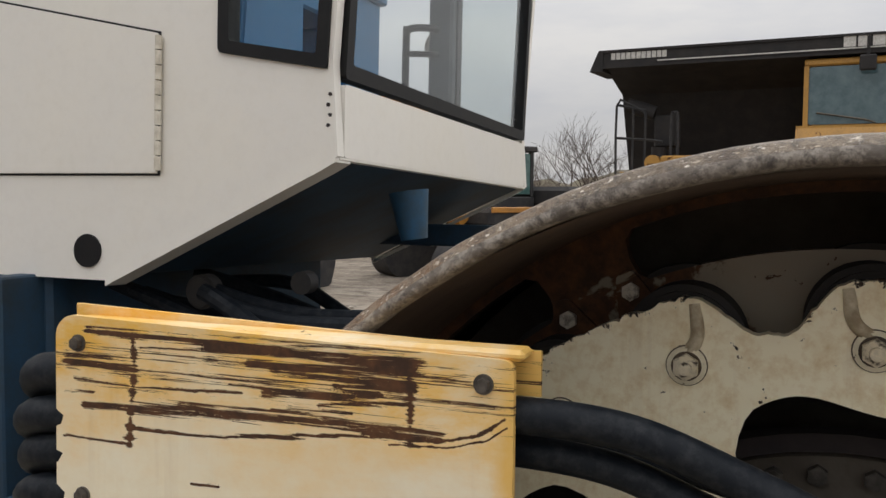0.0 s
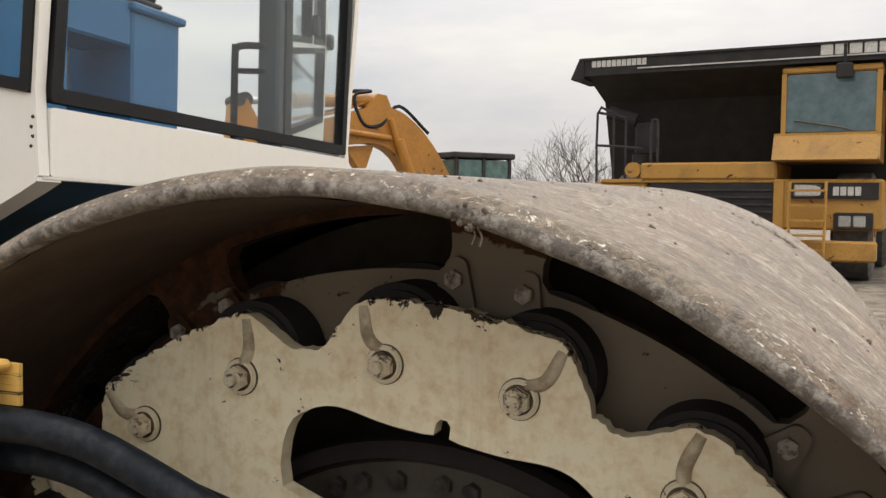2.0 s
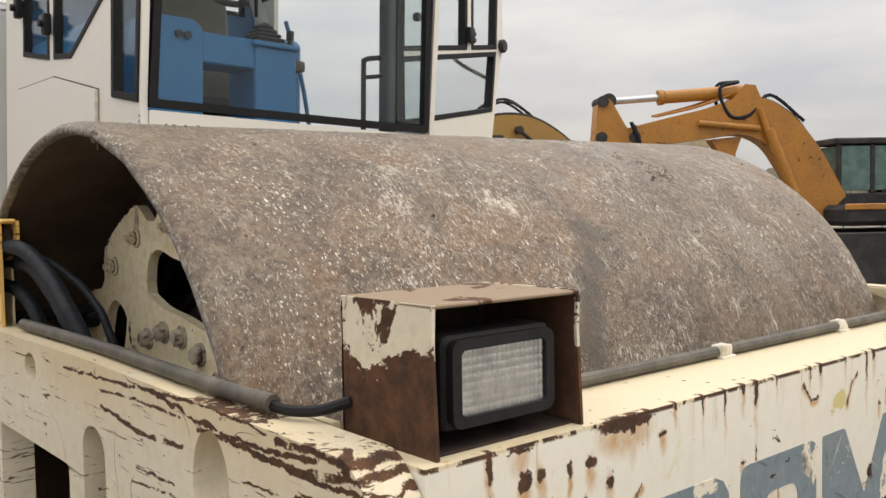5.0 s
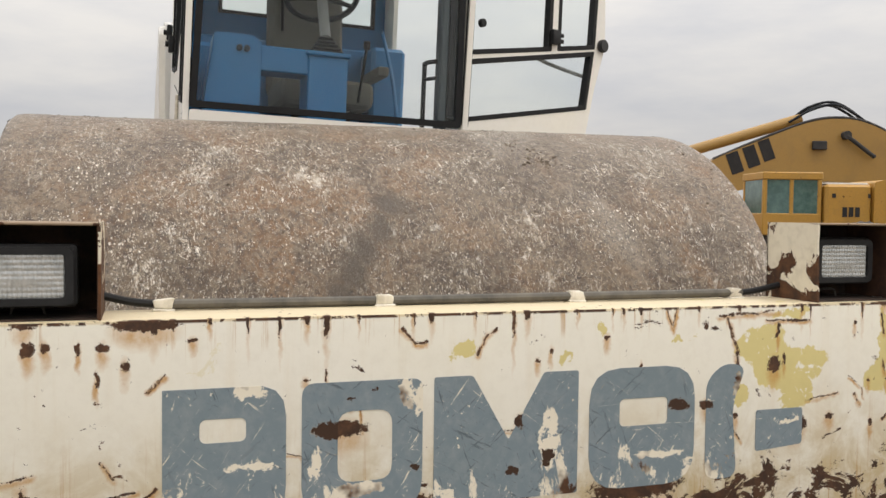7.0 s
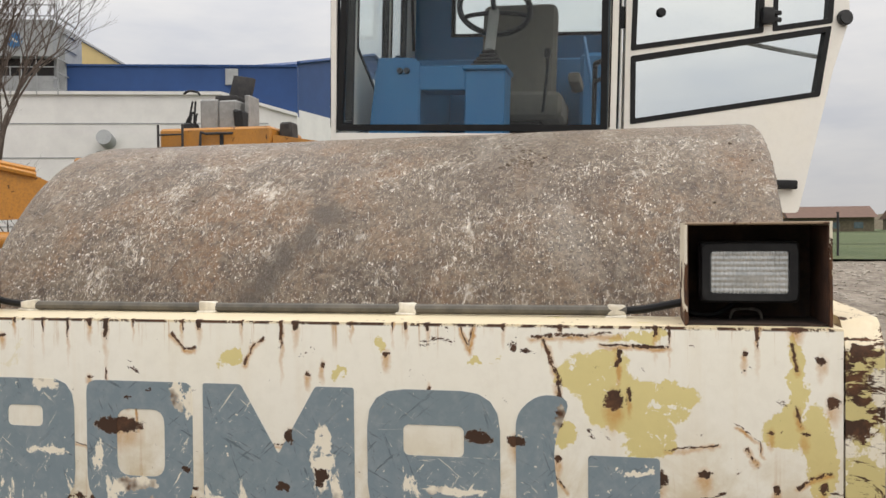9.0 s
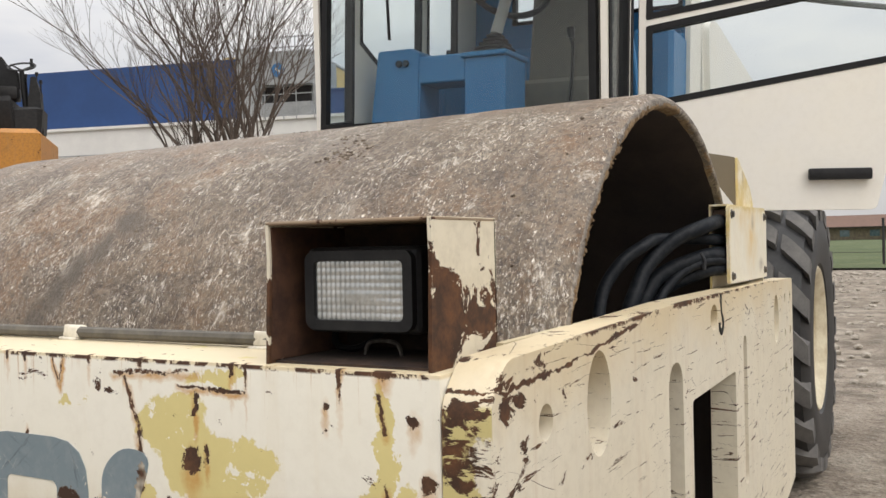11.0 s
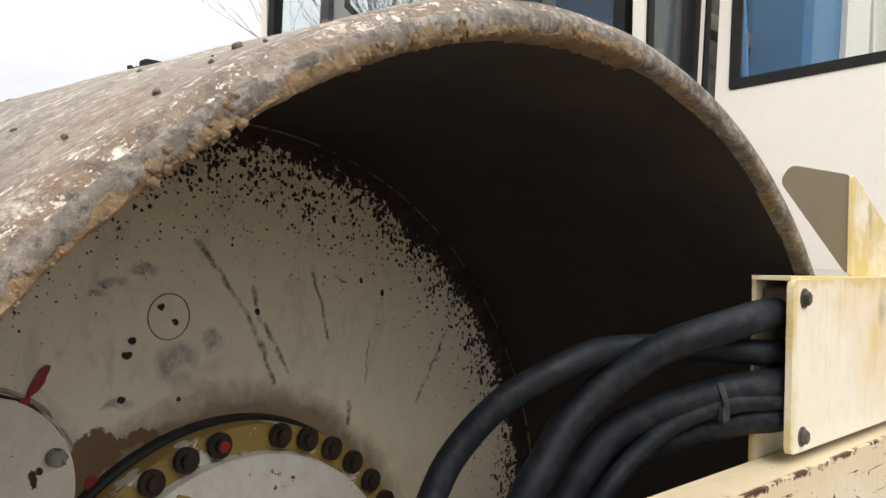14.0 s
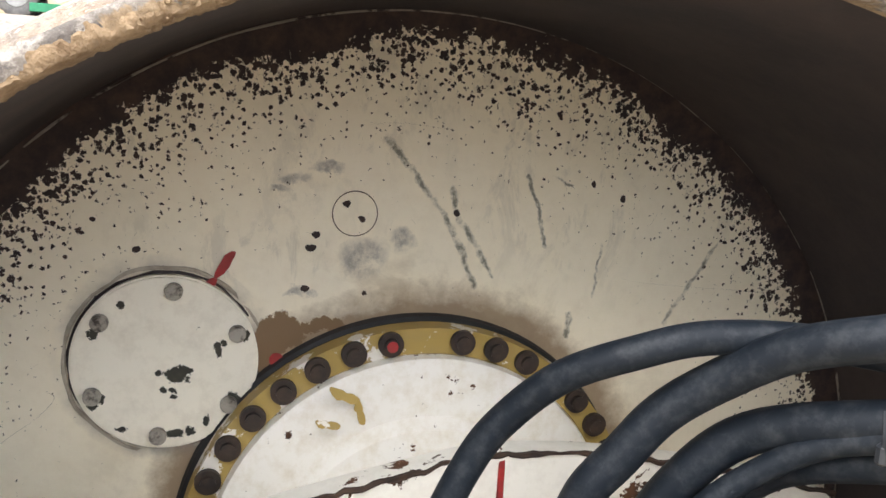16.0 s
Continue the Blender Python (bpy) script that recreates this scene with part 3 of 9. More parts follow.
def drive_wear(m):
    """Paint flaked away in ragged bites along the outer edge of the drive plate."""
    n = m.op("ADD", m.noise(26, 6, 0.68, warp=0.5), m.step(m.radius(), 0.615, 0.66, -0.16, 0.14))
    n = m.op("ADD", n, m.step(m.axis("X"), -0.30, -0.62, 0.0, 0.12))
    return m.step(n, 0.62, 0.632)


# long brown gouges in the right side plate: points (x, z), half width
SIDE_GOUGES = [
    ([(0.391, 1.110), (0.55, 1.118), (0.708, 1.118)], 0.0030), ([(0.386, 1.083), (0.547, 1.067), (0.713, 1.074)], 0.0042), ([(0.537, 1.009), (0.680, 1.014)], 0.0026), ([(0.518, 0.984), (0.689, 0.995)], 0.0026),
    ([(0.764, 1.110), (1.018, 1.112)], 0.0034), ([(0.838, 1.116), (1.066, 1.126)], 0.0046), ([(0.882, 1.011), (1.030, 1.013)], 0.0034), ([(0.890, 1.066), (0.980, 1.069)], 0.0022), ([(1.017, 1.107), (1.165, 1.126)], 0.0050),
    ([(1.084, 1.087), (1.198, 1.081)], 0.0036), ([(1.059, 1.062), (1.199, 1.084)], 0.0030), ([(0.979, 1.135), (1.204, 1.139)], 0.0060), ([(0.547, 0.912), (0.652, 0.920)], 0.0022), ([(0.20, 1.125), (0.804, 1.148), (0.955, 1.140)], 0.0034),
]


def corner_wear(m):
    n = m.op("ADD", m.noise(9, 7, 0.65, vec=m.scaled((1.5, 1, 2.6)), warp=0.6), m.step(m.axis("X"), 0.92, 1.19, 0.0, 0.15))
    # one long gouge that falls towards the front just under the top edge
    x = m.axis("X")
    line = m.op("SUBTRACT", m.axis("Z"), m.step(x, 0.48, 0.92, 1.152, 1.108))
    line = m.op("ABSOLUTE", m.op("ADD", line, m.step(m.noise(14, 5, 0.7), 0.3, 0.7, -0.008, 0.008)), 0)
    width = m.op("MULTIPLY", m.step(x, 0.46, 0.6, 0.0, 1.0), m.step(m.noise(20, 4, 0.6), 0.35, 0.6, 0.001, 0.0055))
    gouge = m.step(m.op("SUBTRACT", width, line), 0.0, 0.001)
    deep = m.strokes(SIDE_GOUGES, "y", m.warped(16, 0.022), 0.75, 1.0, m.step(m.noise(40, 7, 0.8), 0.30, 0.70, -0.7, 0.8))
    deep = m.op("MULTIPLY", m.op("MULTIPLY", deep, m.step(m.noise(24, 5, 0.7), 0.36, 0.42)), m.step(m.axis("Y"), -0.9, -0.91))
    gouge = m.op("MAXIMUM", gouge, deep)
    lip = m.op("MULTIPLY", m.step(m.axis("Y"), 1.192, 1.196), m.step(m.op("ADD", m.axis("Z"), m.step(m.noise(26, 6, 0.75), 0.3, 0.7, -0.006, 0.006)), 1.143, 1.146))
    lip = m.op("MULTIPLY", lip, m.step(m.noise(9, 6, 0.75), 0.46, 0.49))
    gouge = m.op("MAXIMUM", gouge, lip)
    return m.op("MAXIMUM", m.op("MULTIPLY", m.step(n, 0.655, 0.672), m.step(m.noise(11, 6, 0.7), 0.36, 0.42)), gouge)


def side_stain(m, col):
    """Ochre weathering along the top edge."""
    s = m.step(m.op("ADD", m.axis("Z"), m.step(m.noise(4, 5, 0.65), 0.3, 0.7, -0.05, 0.05)), 1.04, 1.15, 0.0, 0.5)
    col = m.mix(s, col, (0.62, 0.46, 0.22))
    # the front end is down to the yellow undercoat in patches
    front = m.op("MULTIPLY", m.step(m.axis("X"), 1.1715, 1.1735), m.step(m.noise(9, 6, 0.65), 0.44, 0.46))
    return m.mix(front, col, UNDER)


def beam_stain(m, col):
    """Ochre tint on the top of the beam, run over the bevel to mute its bright sky edge."""
    return m.mix(m.step(m.op("ADD", m.axis("Z"), m.step(m.noise(12, 5, 0.6), 0.3, 0.7, -0.0004, 0.0004)), 1.1210, 1.1240, 0.0, 0.6), col, (0.60, 0.46, 0.22))


MAT_DRUM = drum_material()
# bare places in the marking: across, height, half sizes
MARK_BARE = [(0.168, 0.855, 0.024, 0.070), (-0.455, 0.988, 0.030, 0.014), (-0.145, 0.970, 0.016, 0.036), (-0.12, 0.955, 0.012, 0.03), (0.640, 0.925, 0.012, 0.05),
             (0.44, 0.805, 0.060, 0.010), (-0.24, 0.785, 0.050, 0.016), (-0.33, 0.84, 0.012, 0.03), (0.78, 0.855, 0.03, 0.006), (-0.45, 0.845, 0.05, 0.006)]


def mark_stain(m, col):
    """Dark rubbed scratches in the marking paint."""
    area = m.step(m.noise(4, 4, 0.6), 0.42, 0.54)
    hair = None
    for turn in (28, -40, 70):
        h = m.step(m.noise(8, 5, 0.75, vec=m.tilted((turn, 0, 0), (1, 1, 12)), warp=0.25), 0.61, 0.65)
        hair = h if hair is None else m.op("MAXIMUM", hair, h)
    return m.mix(m.op("MULTIPLY", m.op("MULTIPLY", hair, area), 0.75), col, (0.065, 0.085, 0.10))


def mark_wear(m):
    """Marking paint rubbed through to the cream coat in places, most of all low down."""
    n = m.op("ADD", m.noise(9, 9, 0.76, vec=m.scaled((1, 1.5, 0.8)), warp=0.5), m.step(m.axis("Z"), 0.90, 0.72, -0.05, 0.09))
    n = m.step(n, 0.60, 0.61)
    scuffs = m.op("MULTIPLY", m.step(m.noise(7, 6, 0.75, vec=m.scaled((1, 1, 9), (30, 0, 0)), warp=0.4), 0.66, 0.67), m.step(m.axis("Z"), 0.97, 0.80, 0.0, 1.0))
    area = m.step(m.noise(5, 4, 0.6), 0.46, 0.56)
    for turn in (38, -55):
        hair = m.step(m.noise(9, 5, 0.75, vec=m.tilted((turn, 0, 0), (1, 1, 14)), warp=0.25), 0.645, 0.66)
        scuffs = m.op("MAXIMUM", scuffs, m.op("MULTIPLY", hair, area))
    return m.op("MAXIMUM", m.op("MAXIMUM", n, scuffs), m.op("MULTIPLY", m.blobs(MARK_BARE, "x", m.warped(30, 0.05)), m.step(m.noise(34, 6, 0.75), 0.40, 0.42)))


MAT_BEAM = beam_material()
MAT_MARK = painted("grey_blue_letter_paint", (0.175, 0.225, 0.255), chips=0.70, chip_scale=19, fine=0.70, spots=BEAM_SPOTS[5:12] + BEAM_SPOTS_LEFT[6:9], halo_mix=0.0, along="x", worn=mark_wear, stains=mark_stain, dirt=0.55, rough=0.5, bare=(0.76, 0.70, 0.57), grime=(0.30, 0.33, 0.34))
MAT_SIDE = painted("cream_side_paint", (0.72, 0.665, 0.54), chips=0.70, chip_scale=11, fine=0.735, scratches=0.61, runs=0.22, lines=1.1, line_keep=0.535, along="y", worn=corner_wear, dirt=0.2, stains=side_stain)
MAT_END = painted("cream_end_plate_paint", (0.86, 0.785, 0.625), chips=0.76, chip_scale=20, along="y", worn=rim_wear, lines=0.3, line_keep=0.56, dirt=0.16, grime=(0.50, 0.39, 0.23), stains=end_stains, rusts=((0.026, 0.018, 0.018), (0.070, 0.042, 0.032)))
MAT_FLANGE = painted("dusty_flange_paint", (0.215, 0.178, 0.127), chips=0.68, chip_scale=16, fine=0.70, along="y", worn=flange_wear, dirt=0.5, grime=(0.22, 0.16, 0.10))
MAT_DRIVE = painted("cream_drive_plate_paint", (0.90, 0.815, 0.60), chips=0.67, chip_scale=13, fine=0.72, worn=drive_wear, along="y", dirt=0.75, grime=(0.62, 0.41, 0.15), runs=0.25, rusts=((0.022, 0.016, 0.013), (0.075, 0.042, 0.024)))
MAT_NUTCREAM = painted("cream_washer_paint", (0.78, 0.71, 0.54), chips=0.62, chip_scale=60, along="y", dirt=0.4, grime=(0.4, 0.3, 0.16))
MAT_HUB = painted("white_hub_paint", (0.80, 0.77, 0.71), chips=0.635, chip_scale=13, fine=0.69, along="y", dirt=0.45, grime=(0.5, 0.4, 0.22))
def box_stain(m, col):
    """Rain-washed ochre running down from the middle of the top edge."""
    s = m.blobs([(-0.60, 1.36, 0.20, 0.06), (-0.64, 1.29, 0.10, 0.10), (-0.63, 1.45, 0.02, 0.08), (-0.32, 1.2, 0.01, 0.2)], "y", m.warped(7, 0.10), 0.1, 1.3)
    col = m.mix(m.op("MULTIPLY", s, m.step(m.noise(9, 5, 0.6), 0.36, 0.6, 0.1, 0.8)), col, (0.72, 0.49, 0.15))
    drip = m.op("MULTIPLY", m.step(m.noise(2.0, 6, 0.7, vec=m.scaled((16, 16, 2.0)), warp=0.4), 0.52, 0.66, 0, 0.6), m.step(m.axis("Z"), 1.22, 1.36, 0.2, 1.0))
    col = m.mix(drip, col, (0.62, 0.48, 0.20))
    rim = m.step(m.op("ADD", m.axis("Z"), m.step(m.noise(18, 5, 0.7), 0.3, 0.7, -0.008, 0.008)), 1.355, 1.366, 0.0, 0.8)
    side = m.step(m.op("ADD", m.axis("X"), m.step(m.noise(18, 5, 0.7), 0.3, 0.7, -0.010, 0.010)), -0.332, -0.318, 0.0, 0.8)
    col = m.mix(m.op("MULTIPLY", m.op("MAXIMUM", rim, side), m.step(m.noise(12, 5, 0.7), 0.36, 0.55)), col, (0.60, 0.46, 0.14))
    smudge = m.blobs([(-0.66, 1.325, 0.018, 0.030), (-0.80, 1.20, 0.04, 0.02), (-0.72, 1.46, 0.012, 0.03)], "y", m.warped(22, 0.06), 0.2, 1.3)
    return m.mix(m.op("MULTIPLY", smudge, 0.55), col, (0.23, 0.19, 0.13))


def guard_stain(m, col):
    """Ochre fading to white down the plate."""
    s = m.step(m.op("ADD", m.axis("Z"), m.step(m.noise(7, 5, 0.6), 0.3, 0.7, -0.05, 0.05)), 1.24, 1.36, 0.15, 1.0)
    s = m.op("MULTIPLY", s, m.step(m.noise(8, 6, 0.7, vec=m.scaled((0.7, 1, 1.6))), 0.36, 0.58, 0.30, 1.0))
    col = m.mix(s, col, (0.85, 0.50, 0.10))
    # the folded end is fully yellow
    end = m.step(m.op("ADD", m.axis("X"), m.step(m.noise(20, 5, 0.7), 0.3, 0.7, -0.006, 0.006)), -0.338, -0.318, 0.0, 0.85)
    return m.mix(end, col, (0.80, 0.47, 0.09))


# scrapes in the right hose guard: points (x, z), half width
GUARD_SCRAPES = [
    ([(-0.81, 1.389), (-0.617, 1.387)], 0.0028), ([(-0.647, 1.38), (-0.525, 1.381), (-0.417, 1.379)], 0.0075), ([(-0.599, 1.37), (-0.415, 1.373)], 0.004), ([(-0.571, 1.36), (-0.415, 1.362)], 0.0032),
    ([(-0.499, 1.354), (-0.415, 1.356)], 0.0028), ([(-0.58, 1.34), (-0.525, 1.341), (-0.452, 1.347)], 0.0038), ([(-0.623, 1.344), (-0.543, 1.343)], 0.0015),
    ([(-0.516, 1.332), (-0.419, 1.343)], 0.002), ([(-0.571, 1.323), (-0.481, 1.327)], 0.0018), ([(-0.749, 1.31), (-0.571, 1.313), (-0.418, 1.316), (-0.386, 1.316)], 0.004),
    ([(-0.75, 1.284), (-0.638, 1.286), (-0.418, 1.312)], 0.0013), ([(-0.748, 1.389), (-0.746, 1.354), (-0.752, 1.297), (-0.755, 1.266)], 0.003),
    ([(-0.839, 1.352), (-0.792, 1.353), (-0.751, 1.35)], 0.0055), ([(-0.831, 1.333), (-0.754, 1.331)], 0.0012), ([(-0.845, 1.317), (-0.803, 1.319)], 0.0012),
    ([(-0.815, 1.304), (-0.749, 1.31)], 0.0026), ([(-0.846, 1.266), (-0.755, 1.266)], 0.0014), ([(-0.419, 1.38), (-0.417, 1.346), (-0.418, 1.303)], 0.0026),
    ([(-0.738, 1.375), (-0.627, 1.377)], 0.001), ([(-0.744, 1.33), (-0.608, 1.336)], 0.001), ([(-0.673, 1.231), (-0.638, 1.233)], 0.001),
]


def guard_scrapes(m):
    """Long scrapes through the paint, feathered along their way, and fine streaks between them."""
    feather = m.step(m.noise(4, 8, 0.78, vec=m.scaled((1.0, 1.0, 42.0), (0, -3, 0)), warp=0.12), 0.32, 0.68, -2.6, 2.0)
    deep = m.strokes(GUARD_SCRAPES, "y", m.warped(45, 0.006), 0.9, 1.0, feather)
    z = m.op("ADD", m.axis("Z"), m.step(m.axis("X"), -0.83, -0.31, 0.004, -0.006))
    k = m.op("MINIMUM", m.step(z, 1.29, 1.345, -0.16, 0.0), m.step(z, 1.380, 1.392, 0.0, -0.4))
    k = m.op("ADD", k, m.step(m.axis("X"), -0.70, -0.50, -0.03, 0.015))
    n = m.noise(3.4, 8, 0.76, vec=m.scaled((1.0, 1.0, 46.0), (0, -3, 0)), warp=0.12)
    bows = m.strokes([([(-0.46, 1.306), (-0.39, 1.308), (-0.35, 1.318), (-0.322, 1.336)], 0.0022), ([(-0.44, 1.300), (-0.38, 1.303), (-0.34, 1.315), (-0.32, 1.328)], 0.0014)], "y", m.warped(40, 0.008), 0.7, 1.0, m.step(m.noise(60, 6, 0.8), 0.3, 0.7, -0.4, 0.6))
    return m.op("MAXIMUM", m.op("MAXIMUM", bows, deep), m.step(m.op("ADD", n, k), 0.556, 0.566))


MAT_BOX = painted("yellow_stained_box_paint", (0.82, 0.775, 0.65), chips=0.74, chip_scale=8, runs=0.1, along="y", dirt=0.15, grime=(0.4, 0.33, 0.2), stains=box_stain)
MAT_BOX_WORN = painted("scraped_yellow_box_paint", (0.87, 0.81, 0.64), chips=0.72, chip_scale=8, fine=0.76, runs=0.15, along="y", dirt=0.15, grime=(0.6, 0.38, 0.1), worn=guard_scrapes, stains=guard_stain)
# darker than the slanted fin's paint: the shade on it is put into this brown
MAT_FIN = painted("dull_shaded_sheet", (0.20, 0.165, 0.11), chips=0.66, chip_scale=9, along="x", dirt=0.4)
def hood_wear(m):
    """Rust creeping up from the foot of the lamp hoods."""
    n = m.op("ADD", m.noise(14, 7, 0.66, warp=0.5), m.op("ADD", m.step(m.axis("Z"), 1.15, 1.28, 0.12, -0.06), m.step(m.axis("Y"), -0.5, -0.4, 0.07, 0.0)))
    return m.step(n, 0.53, 0.545)


MAT_LAMPBOX = painted("rusted_cream_sheet", (0.72, 0.66, 0.53), chips=0.64, chip_scale=8, along="y", dirt=0.3, rough=0.55, worn=hood_wear)
MAT_HOODTOP = painted("weathered_hood_top", (0.27, 0.195, 0.13), chips=0.55, chip_scale=12, along="x", dirt=0.5, rough=0.7)
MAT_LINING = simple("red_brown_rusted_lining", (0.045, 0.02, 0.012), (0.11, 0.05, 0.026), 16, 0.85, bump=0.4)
# chips in the cover plate: x, z, half sizes
COVER_CHIPS = [(0.329, 1.064, 0.017, 0.011), (0.319, 1.069, 0.01, 0.006), (0.348, 1.043, 0.005, 0.004), (0.336, 1.042, 0.005, 0.004), (0.336, 1.033, 0.004, 0.003), (0.354, 1.067, 0.003, 0.004), (0.426, 1.033, 0.006, 0.006),
               (0.278, 1.097, 0.005, 0.01), (0.270, 1.107, 0.004, 0.006), (0.257, 1.025, 0.013, 0.012), (0.333, 0.981, 0.011, 0.007), (0.314, 0.983, 0.006, 0.007), (0.401, 1.161, 0.006, 0.005), (0.435, 1.123, 0.007, 0.008),
               (0.437, 1.025, 0.007, 0.006), (0.293, 0.998, 0.004, 0.008), (0.402, 0.990, 0.008, 0.004), (0.244, 1.116, 0.006, 0.009)]


def cover_chips(m):
    return m.blobs(COVER_CHIPS, "y", m.warped(60, 0.014), ragged=m.step(m.noise(70, 6, 0.8), 0.3, 0.7, -0.5, 0.5))


MAT_COVER = painted("chipped_cover_paint", (0.86, 0.81, 0.69), chips=0.70, chip_scale=30, fine=0.74, along="y", dirt=0.3, grime=(0.4, 0.33, 0.22), worn=cover_chips, rusts=((0.03, 0.032, 0.026), (0.06, 0.055, 0.04)))
MAT_RUSTSHEET = simple("brown_rusted_sheet", (0.022, 0.014, 0.011), (0.075, 0.042, 0.026), 14, 0.85, spread=(0.45, 0.7), bump=0.4)
MAT_WHITE = painted("white_cab_paint", (0.78, 0.755, 0.70), chips=0.80, chip_scale=30, dirt=0.06, rough=0.32, along="y")
MAT_BLUE = simple("blue_cab_paint", (0.022, 0.155, 0.345), (0.03, 0.18, 0.38), 4, 0.42, bump=0.05)
MAT_MIDBLUE = simple("dusty_blue_paint", (0.018, 0.085, 0.17), (0.03, 0.06, 0.085), 14, 0.7)
MAT_DUSTY = simple("dusty_brown_steel", (0.125, 0.105, 0.083), (0.075, 0.06, 0.046), 9, 0.9)
MAT_DARKBLUE = simple("dirty_blue_paint", (0.014, 0.056, 0.110), (0.018, 0.030, 0.040), 5, 0.65)
MAT_RUBBER = simple("black_rubber", (0.016, 0.016, 0.017), (0.03, 0.03, 0.031), 12, 0.55, bump=0.15)
MAT_HOSE = simple("hydraulic_hose_rubber", (0.0065, 0.009, 0.013), (0.06, 0.063, 0.066), 26, 0.55, bump=0.3, fine=60, spread=(0.68, 0.80), spec=0.2)
MAT_SEAL = simple("black_window_seal", (0.007, 0.007, 0.008), (0.012, 0.012, 0.012), 20, 0.55, bump=0.05, spec=0.25)
MAT_INNER = simple("dark_rusted_steel", (0.040, 0.034, 0.035), (0.062, 0.049, 0.046), 5, 0.85, bump=0.35, spec=0.2)
MAT_RUSTBROWN = simple("brown_rust", (0.075, 0.050, 0.036), (0.12, 0.078, 0.054), 8, 0.85, bump=0.4)
def rim_material():
    m = Mat("scuffed_rim_steel")
    col = m.mix(m.step(m.noise(11, 6, 0.7), 0.4, 0.65), (0.115, 0.095, 0.078), (0.22, 0.185, 0.15))
    col = m.mix(m.step(m.noise(55, 7, 0.8), 0.46, 0.60, 0, 0.9), col, (0.40, 0.355, 0.30))
    col = m.mix(m.step(m.noise(120, 4, 0.75), 0.52, 0.66, 0, 0.8), col, (0.05, 0.04, 0.035))
    # dried mud smeared over the face of the left edge
    caked = m.op("ADD", m.noise(13, 8, 0.72, vec=m.scaled((1, 1, 1)), warp=0.5), m.step(m.radius(), 0.775, 0.800, 0.14, -0.10))
    caked = m.op("MULTIPLY", m.step(caked, 0.575, 0.605), m.step(m.axis("Y"), 0.5, 0.6))
    col = m.mix(caked, col, m.mix(m.step(m.noise(60, 6, 0.75), 0.42, 0.6), (0.19, 0.125, 0.065), (0.35, 0.25, 0.145)))
    return m.done(col, 0.62, 0, m.noise(70, 7, 0.8), 0.8, 0.006)


MAT_RIM = rim_material()
MAT_MUD = simple("dried_ochre_mud", (0.17, 0.108, 0.056), (0.32, 0.225, 0.13), 50, 0.95, bump=0.9, depth=0.006, fine=170)
MAT_BOLT = simple("greasy_steel_bolt", (0.05, 0.045, 0.04), (0.16, 0.14, 0.12), 40, 0.45, 0.4)
MAT_BOLT_PAINTED = simple("painted_bolt", (0.55, 0.49, 0.40), (0.13, 0.10, 0.08), 45, 0.5, 0.1, spread=(0.5, 0.62))
MAT_YELLOWFLANGE = painted("yellow_flange_paint", (0.38, 0.265, 0.075), chips=0.575, chip_scale=16, along="y", dirt=0.35, bare=(0.78, 0.74, 0.66))
MAT_RED = simple("red_marker_paint", (0.38, 0.025, 0.025), (0.22, 0.03, 0.03), 30, 0.5)
MAT_GLASS = glass_material("cab_glass")
MAT_LENS = simple("ribbed_lamp_glass", (0.62, 0.63, 0.61), (0.42, 0.44, 0.43), 30, 0.12, 0.6, bump=0.08, spec=0.9)
MAT_BLACKPLASTIC = simple("black_plastic", (0.012, 0.012, 0.013), (0.022, 0.022, 0.022), 25, 0.5, spec=0.25)
MAT_CONDUIT = simple("grey_conduit", (0.062, 0.056, 0.046), (0.13, 0.115, 0.09), 18, 0.6)
MAT_CLIP = simple("cream_clip", (0.72, 0.67, 0.56), (0.5, 0.45, 0.36), 40, 0.6)
MAT_SEAT = simple("olive_grey_seat_cloth", (0.16, 0.15, 0.125), (0.11, 0.105, 0.09), 30, 0.9)
MAT_CHROME = simple("bright_piston_rod", (0.6, 0.6, 0.6), (0.5, 0.5, 0.5), 10, 0.2, 0.9, bump=0.0)
MAT_RIMCREAM = simple("cream_wheel_rim", (0.68, 0.62, 0.46), (0.5, 0.42, 0.28), 12, 0.5)
MAT_YELLOW = painted("machine_yellow", (0.46, 0.25, 0.045), chips=0.66, chip_scale=5, dirt=0.5, grime=(0.16, 0.105, 0.045), runs=0.3, along="y")
MAT_ORANGE = painted("machine_orange", (0.46, 0.20, 0.028), chips=0.645, chip_scale=6, fine=0.71, dirt=0.72, grime=(0.15, 0.075, 0.028), runs=0.5, along="y")
MAT_CATYELLOW = painted("dull_machine_yellow", (0.37, 0.215, 0.055), chips=0.70, chip_scale=4, dirt=0.45, grime=(0.17, 0.11, 0.05), runs=0.2, along="y")
MAT_TRUCK = painted("weathered_machine_yellow", (0.47, 0.245, 0.045), chips=0.63, chip_scale=6, fine=0.70, dirt=0.75, grime=(0.15, 0.085, 0.035), runs=0.5, along="y")
MAT_DARK = simple("dark_machine_steel", (0.018, 0.018, 0.02), (0.045, 0.04, 0.036), 4, 0.75)
MAT_SOOT = simple("sooty_black_body", (0.016, 0.015, 0.015), (0.030, 0.026, 0.024), 3, 0.85)
MAT_GREYPANEL = simple("grey_machine_panel", (0.30, 0.30, 0.29), (0.22, 0.22, 0.21), 5, 0.6)
MAT_PALETEXT = simple("pale_sign_paint", (0.62, 0.60, 0.56), (0.4, 0.38, 0.34), 30, 0.6)
MAT_WINDOW = simple("tinted_far_window", (0.05, 0.09, 0.10), (0.10, 0.15, 0.16), 3, 0.08, 0.0, bump=0.0, spec=0.8)
